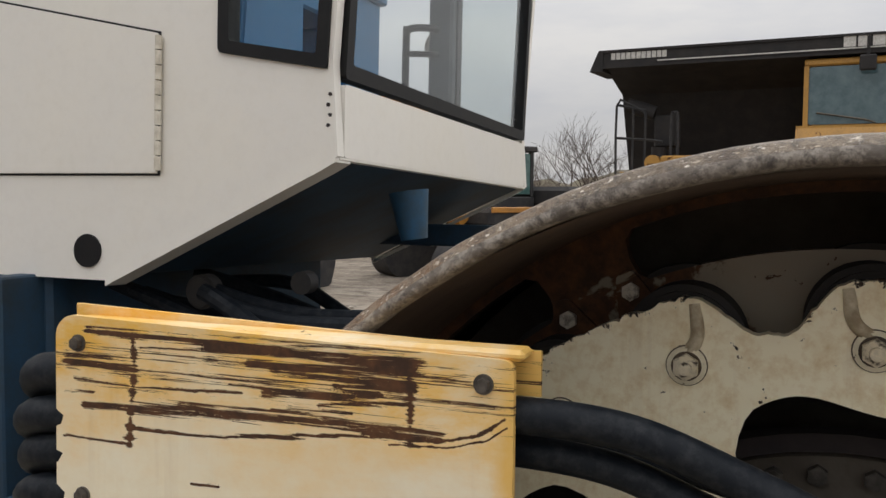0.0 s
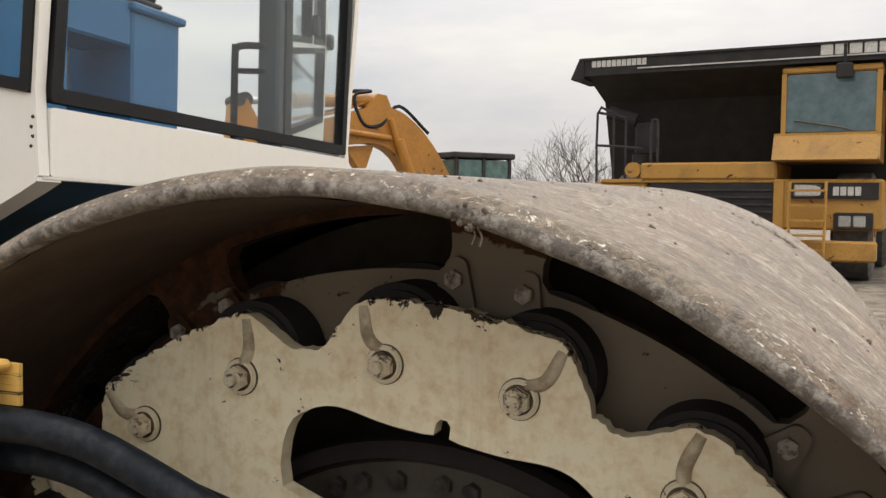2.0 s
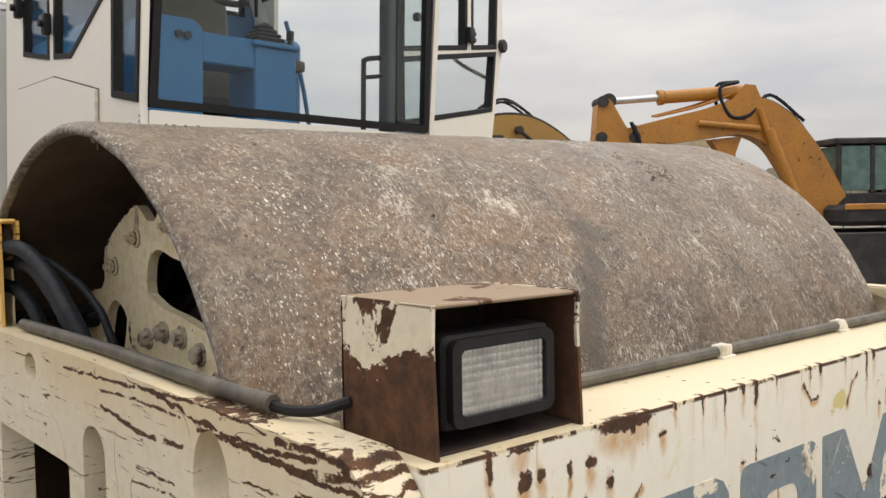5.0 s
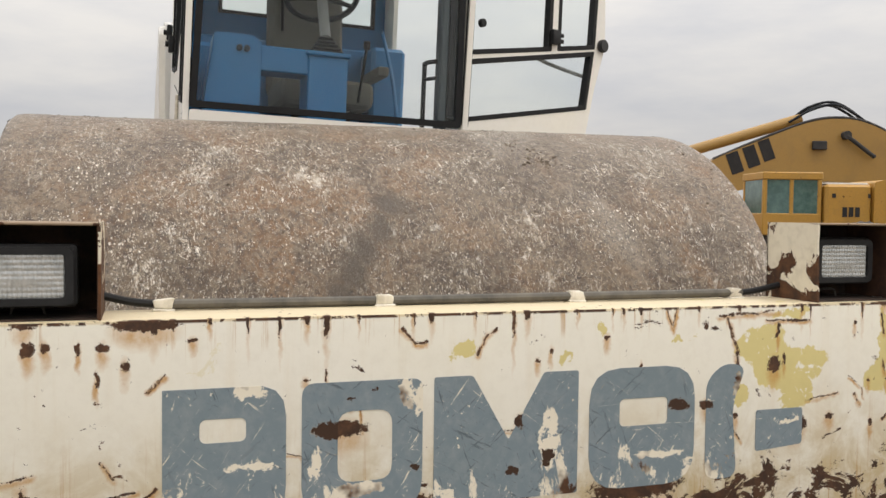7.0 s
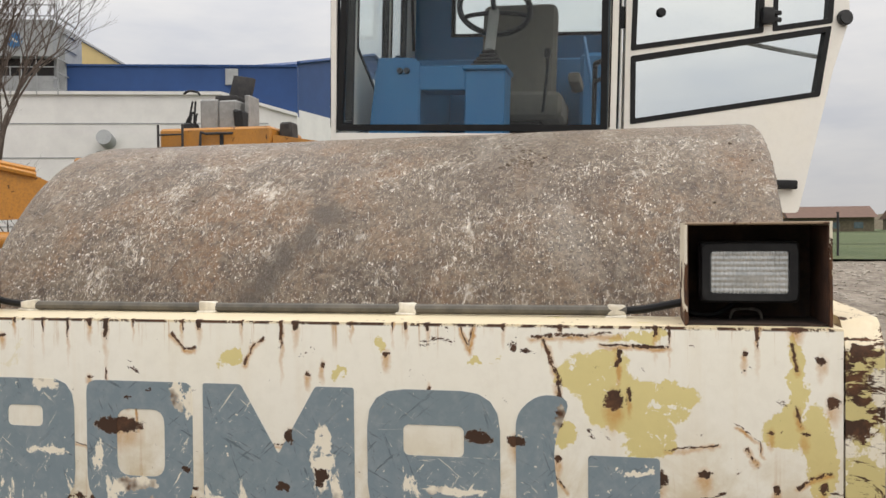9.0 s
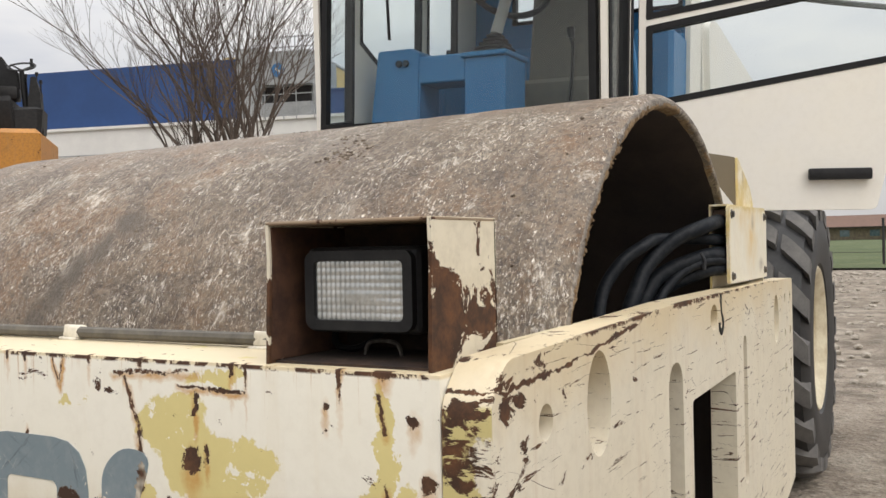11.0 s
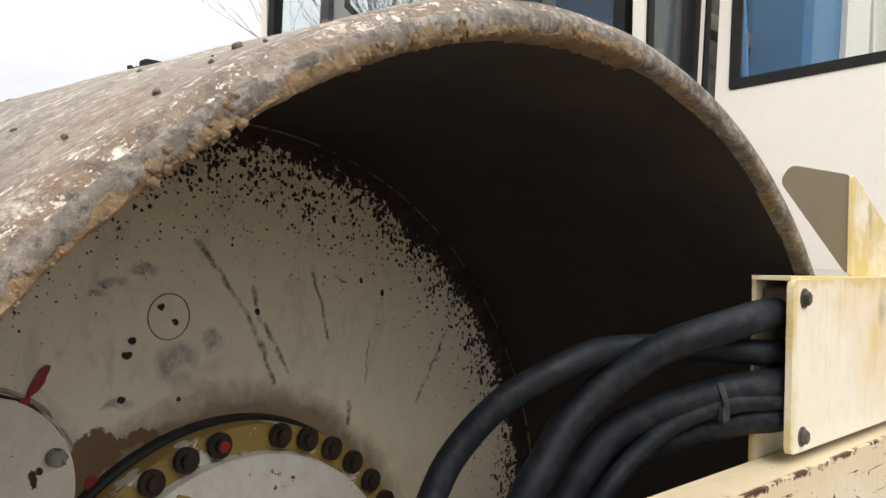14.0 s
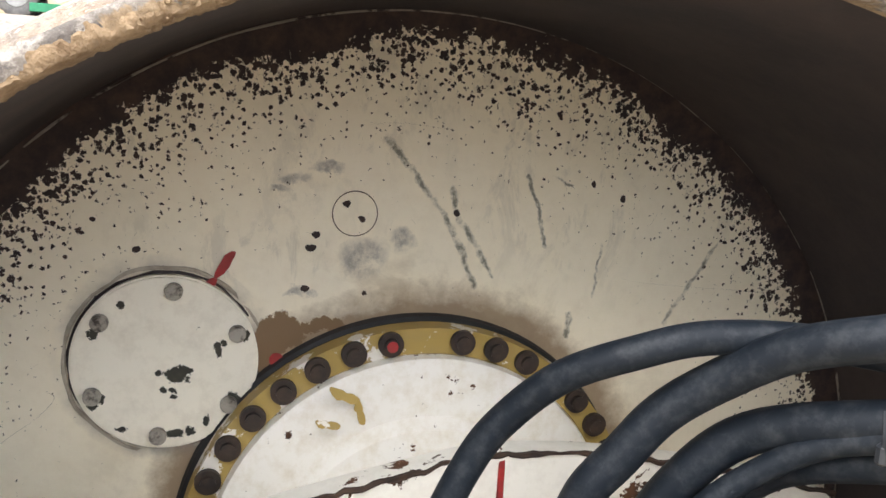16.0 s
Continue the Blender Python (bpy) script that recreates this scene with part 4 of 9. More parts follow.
MAT_WALLWHITE = simple("white_cladding", (0.70, 0.69, 0.66), (0.62, 0.61, 0.59), 0.6, 0.6, fine=6, bump=0.02)
MAT_WALLBLUE = simple("blue_cladding", (0.010, 0.046, 0.155), (0.013, 0.055, 0.18), 0.7, 0.55, fine=5, bump=0.02)
MAT_WALLYELLOW = simple("yellow_cladding", (0.66, 0.50, 0.22), (0.6, 0.45, 0.2), 0.6, 0.6, fine=5, bump=0.02)
MAT_CONCRETE = simple("grey_concrete_cladding", (0.34, 0.35, 0.35), (0.27, 0.28, 0.28), 1.0, 0.7, fine=8)
MAT_BARK = simple("grey_brown_bark", (0.07, 0.053, 0.043), (0.13, 0.10, 0.08), 8, 0.9)
MAT_GREEN = simple("green_truck_paint", (0.02, 0.17, 0.08), (0.03, 0.22, 0.10), 5, 0.45)
MAT_HEDGE = simple("winter_scrub", (0.10, 0.08, 0.055), (0.16, 0.14, 0.09), 3, 0.95)
MAT_ROOFTILE = simple("far_roof_tile", (0.15, 0.085, 0.06), (0.12, 0.07, 0.05), 2, 0.8)
MAT_EARTH = simple("loose_dark_earth", (0.085, 0.062, 0.045), (0.2, 0.16, 0.12), 60, 0.95, bump=0.5)
MAT_STONE = simple("pale_rubble_stone", (0.40, 0.36, 0.30), (0.26, 0.23, 0.19), 12, 0.9, bump=0.4)


def ground_material():
    m = Mat("gravel_yard")
    col = m.mix(m.step(m.noise(0.35, 7, 0.65), 0.38, 0.62), (0.185, 0.150, 0.112), (0.305, 0.255, 0.20))
    rut = m.noise(1.0, 7, 0.7, vec=m.scaled((0.7, 2.6, 1), (0, 0, -25)), warp=0.6)
    col = m.mix(m.step(rut, 0.46, 0.60, 0, 0.7), col, (0.41, 0.36, 0.29))
    col = m.mix(m.step(m.noise(2.2, 7, 0.72), 0.47, 0.60, 0, 0.85), col, (0.12, 0.096, 0.072))
    col = m.mix(m.step(m.cells(26), 0.05, 0.4, 0.6, 0), col, (0.45, 0.40, 0.34))
    col = m.mix(m.step(m.noise(60, 4, 0.7), 0.5, 0.7, 0, 0.7), col, (0.12, 0.10, 0.08))
    return m.done(col, 0.95, 0, m.op("ADD", m.noise(9, 6, 0.75), m.op("MULTIPLY", m.cells(26), -0.6)), 0.9, 0.05)


def grass_material():
    m = Mat("winter_grass")
    col = m.mix(m.step(m.noise(0.25, 6, 0.6), 0.38, 0.66), (0.055, 0.085, 0.03), (0.10, 0.125, 0.05))
    col = m.mix(m.step(m.noise(14, 5, 0.7), 0.45, 0.75, 0, 0.6), col, (0.14, 0.13, 0.06))
    return m.done(col, 0.95, 0, m.noise(30, 4, 0.8), 0.9, 0.05)


MAT_GROUND = ground_material()
MAT_GRASS = grass_material()


# ---- mesh helpers ----
def merge(*bms):
    out = bmesh.new()
    for b in bms:
        me = bpy.data.meshes.new("tmp")
        b.to_mesh(me)
        b.free()
        out.from_mesh(me)
        bpy.data.meshes.remove(me)
    return out


def box(a, b, bev=0.0, seg=1):
    bm = bmesh.new()
    bmesh.ops.create_cube(bm, size=1)
    for v in bm.verts:
        v.co = [(a[i] + b[i]) / 2 + v.co[i] * (b[i] - a[i]) for i in range(3)]
    if bev:
        bmesh.ops.bevel(bm, geom=bm.edges[:], offset=bev, segments=seg, affect="EDGES", profile=0.6)
    return bm


def turned(bm, m):
    bm.transform(m)
    return bm


def cyl(p, q, r, r2=None, seg=20, bev=0.0):
    p, q = Vector(p), Vector(q)
    bm = bmesh.new()
    bmesh.ops.create_cone(bm, cap_ends=True, segments=seg, radius1=r, radius2=r if r2 is None else r2, depth=(q - p).length)
    if bev:
        rim = [e for e in bm.edges if abs(e.verts[0].co.z - e.verts[1].co.z) < 1e-6]
        bmesh.ops.bevel(bm, geom=rim, offset=bev, segments=2, affect="EDGES")
    bm.transform(Matrix.Translation((p + q) / 2) @ (q - p).to_track_quat("Z", "Y").to_matrix().to_4x4())
    return bm


def tube(pts, r, seg=10, n=6, taper=None):
    line = smooth_line(pts, n)
    bm = bmesh.new()
    rings = []
    side = None
    for i, p in enumerate(line):
        ahead = (line[min(i + 1, len(line) - 1)] - line[max(i - 1, 0)]).normalized()
        if side is None:
            side = ahead.orthogonal().normalized()
        side = (side - ahead * side.dot(ahead)).normalized()
        up = ahead.cross(side)
        rad = r if taper is None else r + (taper - r) * i / (len(line) - 1)
        rings.append([bm.verts.new(p + rad * (math.cos(a) * side + math.sin(a) * up)) for a in (2 * math.pi * k / seg for k in range(seg))])
    for a, b in zip(rings, rings[1:]):
        for k in range(seg):
            bm.faces.new((a[k], a[(k + 1) % seg], b[(k + 1) % seg], b[k]))
    bm.faces.new(rings[0][::-1])
    bm.faces.new(rings[-1])
    return bm


def lathe(profile, seg=96, a0=0.0, a1=360.0, center=(0, 0.8)):
    """Turn (radius, y) pairs about the drum's axis."""
    bm = bmesh.new()
    full = abs(a1 - a0) >= 360
    steps = seg if full else seg + 1
    rings = []
    for k in range(steps):
        a = radians(a0 + (a1 - a0) * k / seg)
        rings.append([bm.verts.new((center[0] + r * math.sin(a), y, center[1] + r * math.cos(a))) for r, y in profile])
    for k in range(seg):
        a, b = rings[k], rings[(k + 1) % steps]
        for i in range(len(profile) - 1):
            bm.faces.new((a[i], a[i + 1], b[i + 1], b[i]))
    return bm


def plate(outer, holes, lo, hi, plane="xz"):
    """A flat plate with holes: 2D loops, thickness from lo to hi along the third axis."""
    def at(p, h):
        return {"xz": (p[0], h, p[1]), "yz": (h, p[0], p[1]), "xy": (p[0], p[1], h)}[plane]

    bm = bmesh.new()
    loops = []
    for loop in (outer, *holes):
        vs = [bm.verts.new(at(p, lo)) for p in loop]
        es = [bm.edges.new((vs[i], vs[(i + 1) % len(vs)])) for i in range(len(vs))]
        loops.append((vs, es))
    bmesh.ops.triangle_fill(bm, use_beauty=True, edges=[e for _, es in loops for e in es])
    front = bm.faces[:]
    twin = {v: bm.verts.new(v.co) for v in bm.verts[:]}
    for v, t in twin.items():
        p = list(t.co)
        p[{"xz": 1, "yz": 0, "xy": 2}[plane]] = hi
        t.co = p
    for f in front:
        bm.faces.new([twin[v] for v in reversed(f.verts)])
    for vs, _ in loops:
        for i in range(len(vs)):
            a, b = vs[i], vs[(i + 1) % len(vs)]
            bm.faces.new((a, b, twin[b], twin[a]))
    bmesh.ops.recalc_face_normals(bm, faces=bm.faces[:])
    return bm


def prism(outer, lo, hi, plane="xz", bev=0.0):
    bm = plate(outer, (), lo, hi, plane)
    bmesh.ops.dissolve_limit(bm, angle_limit=radians(1), verts=bm.verts[:], edges=bm.edges[:])
    if bev:
        bmesh.ops.bevel(bm, geom=bm.edges[:], offset=bev, segments=2, affect="EDGES")
    return bm


def circle(cx, cy, r, n=24, ry=None):
    return [(cx + r * math.cos(2 * math.pi * k / n), cy + (ry or r) * math.sin(2 * math.pi * k / n)) for k in range(n)]


def rrect(x0, y0, x1, y1, r, n=5):
    out = []
    for cx, cy, a in ((x1 - r, y1 - r, 0), (x0 + r, y1 - r, 90), (x0 + r, y0 + r, 180), (x1 - r, y0 + r, 270)):
        out += [(cx + r * math.cos(radians(a + 90 * k / n)), cy + r * math.sin(radians(a + 90 * k / n))) for k in range(n + 1)]
    return out


def rounded(poly, r, n=4):
    """Round the corners of a polygon."""
    out = []
    for i, p in enumerate(poly):
        p, a, b = Vector(p), Vector(poly[i - 1]), Vector(poly[(i + 1) % len(poly)])
        u, v = (a - p).normalized(), (b - p).normalized()
        k = min(r, (a - p).length / 2.2, (b - p).length / 2.2)
        s, e = p + u * k, p + v * k
        for j in range(n + 1):
            t = j / n
            out.append(tuple((1 - t) ** 2 * s + 2 * t * (1 - t) * p + t * t * e))
    return out


def grown(poly, d):
    """A convex polygon moved outwards by d."""
    area = sum(poly[i - 1][0] * p[1] - p[0] * poly[i - 1][1] for i, p in enumerate(poly))
    sg = 1 if area > 0 else -1
    out = []
    for i, p in enumerate(poly):
        p, a, b = Vector(p), Vector(poly[i - 1]), Vector(poly[(i + 1) % len(poly)])
        u, v = (p - a).normalized(), (b - p).normalized()
        n1, n2 = Vector((u.y, -u.x)) * sg, Vector((v.y, -v.x)) * sg
        q = (n1 + n2) / (1 + n1.dot(n2))
        out.append(tuple(p + q * d))
    return out


def lumps(bm, amount, scale, seed=0):
    for v in bm.verts:
        v.co += amount * noise.noise_vector(v.co * scale + Vector((seed, seed * 2.3, -seed)))
    return bm


def thing(name, label, category, group="", m=None, kind=""):
    ob = new(name)
    ob.empty_display_size = 0.2
    if m is not None:
        ob.matrix_world = m
    return tagged(ob, label, category, group, kind)


def part(name, bm, material, parent, label="", m=None, smooth=32, seat=None):
    bmesh.ops.recalc_face_normals(bm, faces=bm.faces[:])
    for f in bm.faces:
        f.smooth = True
    me = bpy.data.meshes.new(name)
    bm.to_mesh(me)
    bm.free()
    me.materials.append(material)
    me.set_sharp_from_angle(angle=radians(smooth))
    ob = new(name, me)
    ob.parent = parent
    if m is not None:
        ob.matrix_basis = m
    if label:
        ob["label"] = label
    return ob


def again(ob, m, parent=None):
    """Another object on the same mesh."""
    o = new(ob.name.split(".")[0], ob.data)
    o.parent = parent or ob.parent
    o.matrix_basis = m
    return o


def hexbolt(p, axis, r, h, washer=0.0):
    """A hexagon bolt head standing on p, along axis."""
    p, axis = Vector(p), Vector(axis).normalized()
    bms = [cyl(p, p + axis * h, r, seg=6, bev=r * 0.12)]
    if washer:
        bms.append(cyl(p - axis * 0.001, p + axis * h * 0.25, washer, seg=20))
    return merge(*bms)


# ---- the ground ----
def build_ground():
    bm = bmesh.new()
    bmesh.ops.create_grid(bm, x_segments=90, y_segments=90, size=1)
    for v in bm.verts:
        r = max(abs(v.co.x), abs(v.co.y))
        k = 24 + 1400 * max(0, r - 0.6) ** 2 if r > 0.6 else 40 * r
        v.co *= k / max(r, 1e-6)
        d = v.co.length
        v.co.z = 0 if d < 3 else min(1, (d - 3) / 6) * 0.05 * noise.noise(v.co * 0.45)
    g = part("ground", bm, MAT_GROUND, None, "pale stony gravel yard with ruts and dirt", smooth=80)
    tagged(g, category="ground", kind="structure")
    bm = bmesh.new()
    bmesh.ops.create_grid(bm, x_segments=60, y_segments=60, size=1)
    for v in bm.verts:
        v.co = (-33.5 - 75 * (v.co.x + 1) + 1.2 * noise.noise((v.co.y * 40, 0, 0)), 30 + 60 * v.co.y, 0.09 + 0.6 * (v.co.x + 1) + 0.03 * noise.noise((v.co.x * 30, v.co.y * 30, 5)))
    f = part("field", bm, MAT_GRASS, None, "short green winter grass field beyond the yard", smooth=80)
    tagged(f, category="grass", kind="structure")
    bm = bmesh.new()
    for _ in range(1500):
        x, y = random.uniform(-31, -1.5), random.uniform(-2, 9)
        if x > -5 and y < 1.3:
            continue
        s = random.uniform(0.012, 0.05) * (1 + 0.03 * abs(x))
        rock = bmesh.new()
        bmesh.ops.create_icosphere(rock, subdivisions=1, radius=s)
        for v in rock.verts:
            v.co.z *= 0.6
            v.co *= random.uniform(0.75, 1.25)
        rock.transform(Matrix.Translation((x, y, s * 0.2)))
        me = bpy.data.meshes.new("tmp")
        rock.to_mesh(me)
        rock.free()
        bm.from_mesh(me)
        bpy.data.meshes.remove(me)
    st = part("rubble", bm, MAT_STONE, None, "scattered pale stones and rubble on the yard", smooth=10)
    tagged(st, category="stones", kind="stuff")


build_ground()

# ---- the road roller ----
roller = thing("road_roller", "white and cream single-drum road roller with flaking paint, open cab door", "road roller")
Y0, Y1 = -0.99, 1.121     # ends of the drum
R = 0.80


def at(deg, r, y):
    """A place at an angle from the top (towards +x) and a radius about the drum's axis."""
    return (r * math.sin(radians(deg)), y, 0.8 + r * math.cos(radians(deg)))


def settle(bm):
    """The shell is a little wider and higher at its left end."""
    for v in bm.verts:
        f = max(0.0, (v.co.y - Y0) / (Y1 - Y0))
        v.co.x *= 1 + 0.008 * f
        v.co.z = 0.8 + (v.co.z - 0.8) * (1 + 0.008 * f) + 0.009 * f
    return bm


def swell(p):
    """Dents of the worn shell."""
    return noise.noise(p * 3.0) * 0.0025 + noise.noise(p * 14) * 0.0018


def build_drum():
    outer = [(R - 0.012, Y0 + 0.004), (R - 0.003, Y0 + 0.014), (R, Y0 + 0.03)] + [(R, Y0 + 0.03 + (Y1 - Y0 - 0.06) * k / 40) for k in range(1, 41)] + [(R - 0.003, Y1 - 0.014), (R - 0.012, Y1 - 0.004)]
    bm = lathe(outer, 192)
    for v in bm.verts:
        d = Vector((v.co.x, 0, v.co.z - 0.8))
        v.co += d.normalized() * swell(v.co)
    drum = part("drum", settle(bm), MAT_DRUM, roller, "worn grey-brown steel drum speckled with dried concrete", smooth=50)
    for name, ya, yb, lab in (("rim", Y0, Y0 + 0.012, "chipped grey steel drum edge"), ("rim", Y1, Y1 - 0.012, "mud-caked steel drum edge")):
        s = 1 if yb > ya else -1
        lip = 0.772 if ya < 0 else 0.768
        prof = [(R - 0.012, ya + s * 0.004), (R - 0.0145, ya + s * 0.0015), (R - 0.018, ya), (lip + 0.007, ya), (lip + 0.0035, ya + s * 0.0015), (lip + 0.001, ya + s * 0.006), (lip, ya + s * 0.02)]
        b = lathe(prof, 320)
        for v in b.verts:
            d = Vector((v.co.x, 0, v.co.z - 0.8))
            k = min(1, (R - 0.012 - d.length) / 0.012)
            v.co += d.normalized() * (swell(v.co) * (1 - k) + k * noise.noise(v.co * 9) * 0.003)
            v.co.y += k * noise.noise(v.co * 13 + Vector((4, 0, 0))) * 0.003
        part(name, settle(b), MAT_RIM, drum, lab, smooth=60)
    part("inner_wall", lathe([(0.772, Y0 + 0.018), (0.765, -0.63)], 128), MAT_RUSTBROWN, drum, "brown rusted inside of the drum shell", smooth=60)
    part("inner_wall", settle(lathe([(0.758, 0.505), (0.765, 0.56), (0.768, Y1 - 0.018)], 128)), MAT_INNER, drum, "dark rusted inside of the drum shell", smooth=60)
    # dried mud stuck under the edge and crumbs on the shell
    rnd = random.Random(4)
    bm = bmesh.new()

    def clod(bm, p, s, flat=1.0, seed=0):
        b = bmesh.new()
        bmesh.ops.create_icosphere(b, subdivisions=2, radius=s)
        for v in b.verts:
            v.co *= 1 + 0.7 * noise.noise(v.co * (1.6 / s) + Vector((seed * 1.7, 0, 0)))
            v.co.y *= flat
        b.transform(Matrix.Translation(p))
        me = bpy.data.meshes.new("tmp")
        b.to_mesh(me)
        b.free()
        bm.from_mesh(me)
        bpy.data.meshes.remove(me)

    # a broken crust along the lower lip of the edge
    crust = lathe([(0.766, Y1 - 0.028), (0.7655, Y1 - 0.012), (0.767, Y1 - 0.002), (0.7695, Y1 + 0.0010), (0.7735, Y1 + 0.0008), (0.7775, Y1 + 0.0002), (0.782, Y1 - 0.003)], 1800, -4, 70)
    for v in crust.verts:
        a = math.atan2(v.co.x, v.co.z - 0.8)
        d = Vector((v.co.x, 0, v.co.z - 0.8))
        gap = noise.noise((a * 11, 4, 0)) + 0.6 * noise.noise((a * 31, 1, d.length * 60)) + 0.5 * noise.noise(v.co * 70) - 0.22
        rough = 0.8 * noise.noise(v.co * 60) + 0.8 * noise.noise(v.co * 150) + 0.6 * noise.noise(v.co * 320)
        v.co += d.normalized() * (0.0016 * rough) + Vector((0, 0.0026 * rough + 0.006 * max(-0.6, min(0.2, gap)), 0))
    bm = crust
    for k in range(1500):
        a = rnd.uniform(4, 64)
        if noise.noise((radians(a) * 9, 4, 0)) < rnd.uniform(-0.15, 0.3) + (0 if a > 16 else 0.2):
            continue
        rr = min(0.785, max(0.768, rnd.gauss(0.773, 0.005)))
        clod(bm, at(a, rr, Y1 - rnd.uniform(-0.002, 0.016)), rnd.choice((0.0008, 0.0013, 0.0020, 0.0030)) * rnd.uniform(0.7, 1.4), 0.7, k)
    part("rim_mud", settle(bm), MAT_MUD, drum, "ochre dried mud on the drum edge", smooth=60)["kind"] = "stuff"
    bm = bmesh.new()
    for k in range(330):
        a = rnd.uniform(-35, 60)
        y = rnd.uniform(Y0 + 0.05, Y1 - 0.05)
        s = rnd.uniform(0.0008, 0.0028) * (1.8 if rnd.random() < 0.06 else 1)
        clod(bm, at(a, R - s * 0.2, y), s, 1.2, k)
    for k in range(70):
        clod(bm, at(31 + rnd.gauss(0, 2.4), R - 0.001, 0.50 + rnd.gauss(0, 0.03)), rnd.uniform(0.0015, 0.0045), 1.2, k)
    for k in range(70):
        clod(bm, at(10 + rnd.uniform(-6, 24), R - 0.001, 0.46 + 0.05 * rnd.uniform(-1, 1)), rnd.uniform(0.0012, 0.004), 1.3, k)
    part("loose_earth", settle(bm), MAT_EARTH, drum, "loose dark earth on the drum", smooth=60)["kind"] = "stuff"
    bm = bmesh.new()
    for k in range(46):
        a = 14 + rnd.gauss(0, 0.9)
        clod(bm, at(a, 0.782 + rnd.uniform(-0.012, 0.008), Y0 + rnd.uniform(0.0, 0.004)), rnd.uniform(0.001, 0.0028), 0.6, k + 50)
    for k in range(3):
        p = Vector(at(14 + rnd.gauss(0, 0.8), 0.772, Y0 + rnd.uniform(0.0, 0.01)))
        bm = merge(bm, tube([p, p + Vector((0.003, 0, -0.006)), p + Vector((rnd.uniform(-0.008, 0.008), 0, -0.014))], 0.001, 4, 3))
    part("mud_clump", bm, MAT_EARTH, drum, "clump of straw and mud hanging from the drum edge", smooth=60)["kind"] = "stuff"


build_drum()


def build_left_end():
    prof = [(0.25, 0.50), (0.335, 0.50), (0.36, 0.506), (0.40, 0.503), (0.60, 0.50), (0.772, 0.498)]
    end = part("end_plate", lathe(prof, 128), MAT_END, roller, "cream painted drum end plate speckled with rust", m=Matrix.Translation((-0.007, 0, 0.011)), smooth=60)
    b = lathe([(0.7545, 0.496), (0.756, 0.501), (0.758, 0.501), (0.7595, 0.496)], 400)
    for v in b.verts:
        v.co.y += 0.0045 * noise.noise(v.co * 16) - 0.001
    part("weld_bead", b, MAT_WELD, end, "thin broken pale weld line")
    part("hub_seal", lathe([(0.342, 0.50), (0.339, 0.512), (0.334, 0.516), (0.331, 0.54), (0.325, 0.545), (0.32, 0.53)], 96), MAT_RUBBER, end, "greasy black seal ring")
    part("hub_flange", lathe([(0.334, 0.52), (0.333, 0.549), (0.298, 0.551), (0.294, 0.547)], 96), MAT_YELLOWFLANGE, end, "yellow bolted hub flange")
    part("hub", lathe([(0.297, 0.545), (0.293, 0.562), (0.283, 0.567), (0.215, 0.575), (0.20, 0.59), (0.12, 0.60), (0.001, 0.60)], 96), MAT_HUB, end, "white hub cover with grease stains")
    first = None
    for a in (75, 66, 56.5, 47.2, 37.6, 28.1, 18.6, 9.3, -9.0, -18.2, -27.4, -36.6, -46, -55, -64, -73):
        bolt = part("bolt", cyl(at(a, 0.318, 0.548), at(a, 0.318, 0.570), 0.0175, seg=24, bev=0.007), MAT_CAP, end, "dark rusty bolt cap")
        if abs(a - 9.3) < 0.1:
            bolt["label"] = "bolt head dabbed with red paint"
            part("paint_dab", cyl(at(a, 0.318, 0.5695), at(a, 0.318, 0.5715), 0.008, seg=9), MAT_RED, end, "red paint dab")
    # inspection cover
    c = Vector((0.3447, 0.5, 1.080))
    cover = prism(circle(c.x, c.z, 0.1205, 56), 0.498, 0.514, bev=0.003)
    part("cover_plate", cover, MAT_COVER, end, "round cover plate chipped to bare metal")
    ring = tube([(c.x + 0.1222 * math.cos(t), 0.501, c.z + 0.1222 * math.sin(t)) for t in [2 * math.pi * k / 48 for k in range(49)]], 0.0024, 6, 1)
    part("sealant", lumps(ring, 0.0025, 40), MAT_INNER, end, "dark joint line")
    ring = tube([(c.x + 0.128 * math.cos(t), 0.4995, c.z + 0.128 * math.sin(t)) for t in [2 * math.pi * k / 64 for k in range(65)]], 0.0036, 6, 1)
    part("sealant", lumps(ring, 0.003, 30), MAT_BEAD, end, "dirty sealant bead")
    for u, v, w, h, tilt in ((0.118, 1.058, 0.007, 0.022, 60), (0.098, 1.035, 0.006, 0.018, 10), (0.14, 1.02, 0.006, 0.016, 70)):
        part("paint_mark", turned(lumps(prism(circle(0, 0, w, 16, h), -0.0006, 0.0008), 0.005, 80, u), Matrix.Translation((u, 0.6002, v)) @ Matrix.Rotation(radians(tilt), 4, "Y")), MAT_YELLOWFLANGE, end, "worn yellow paint mark")
    for k in range(6):
        a = radians(96 + 60 * k)
        p = c + Vector((0.1005 * math.cos(a), 0.013, 0.1005 * math.sin(a)))
        part("bolt", merge(cyl(p, p + Vector((0, 0.012, 0)), 0.0115, seg=16, bev=0.002), cyl(p + Vector((0, 0.012, 0)), p + Vector((0, 0.0125, 0)), 0.006, seg=6)), MAT_BOLT_GREY, end, "dull grey bolt with a dirty edge")
    part("punched_ring", tube([(0.098 + 0.031 * math.cos(t), 0.5018, 1.283 + 0.031 * math.sin(t)) for t in [2 * math.pi * k / 32 for k in range(33)]], 0.0009, 4, 1), MAT_RUSTBROWN, end, "thin scribed ring")
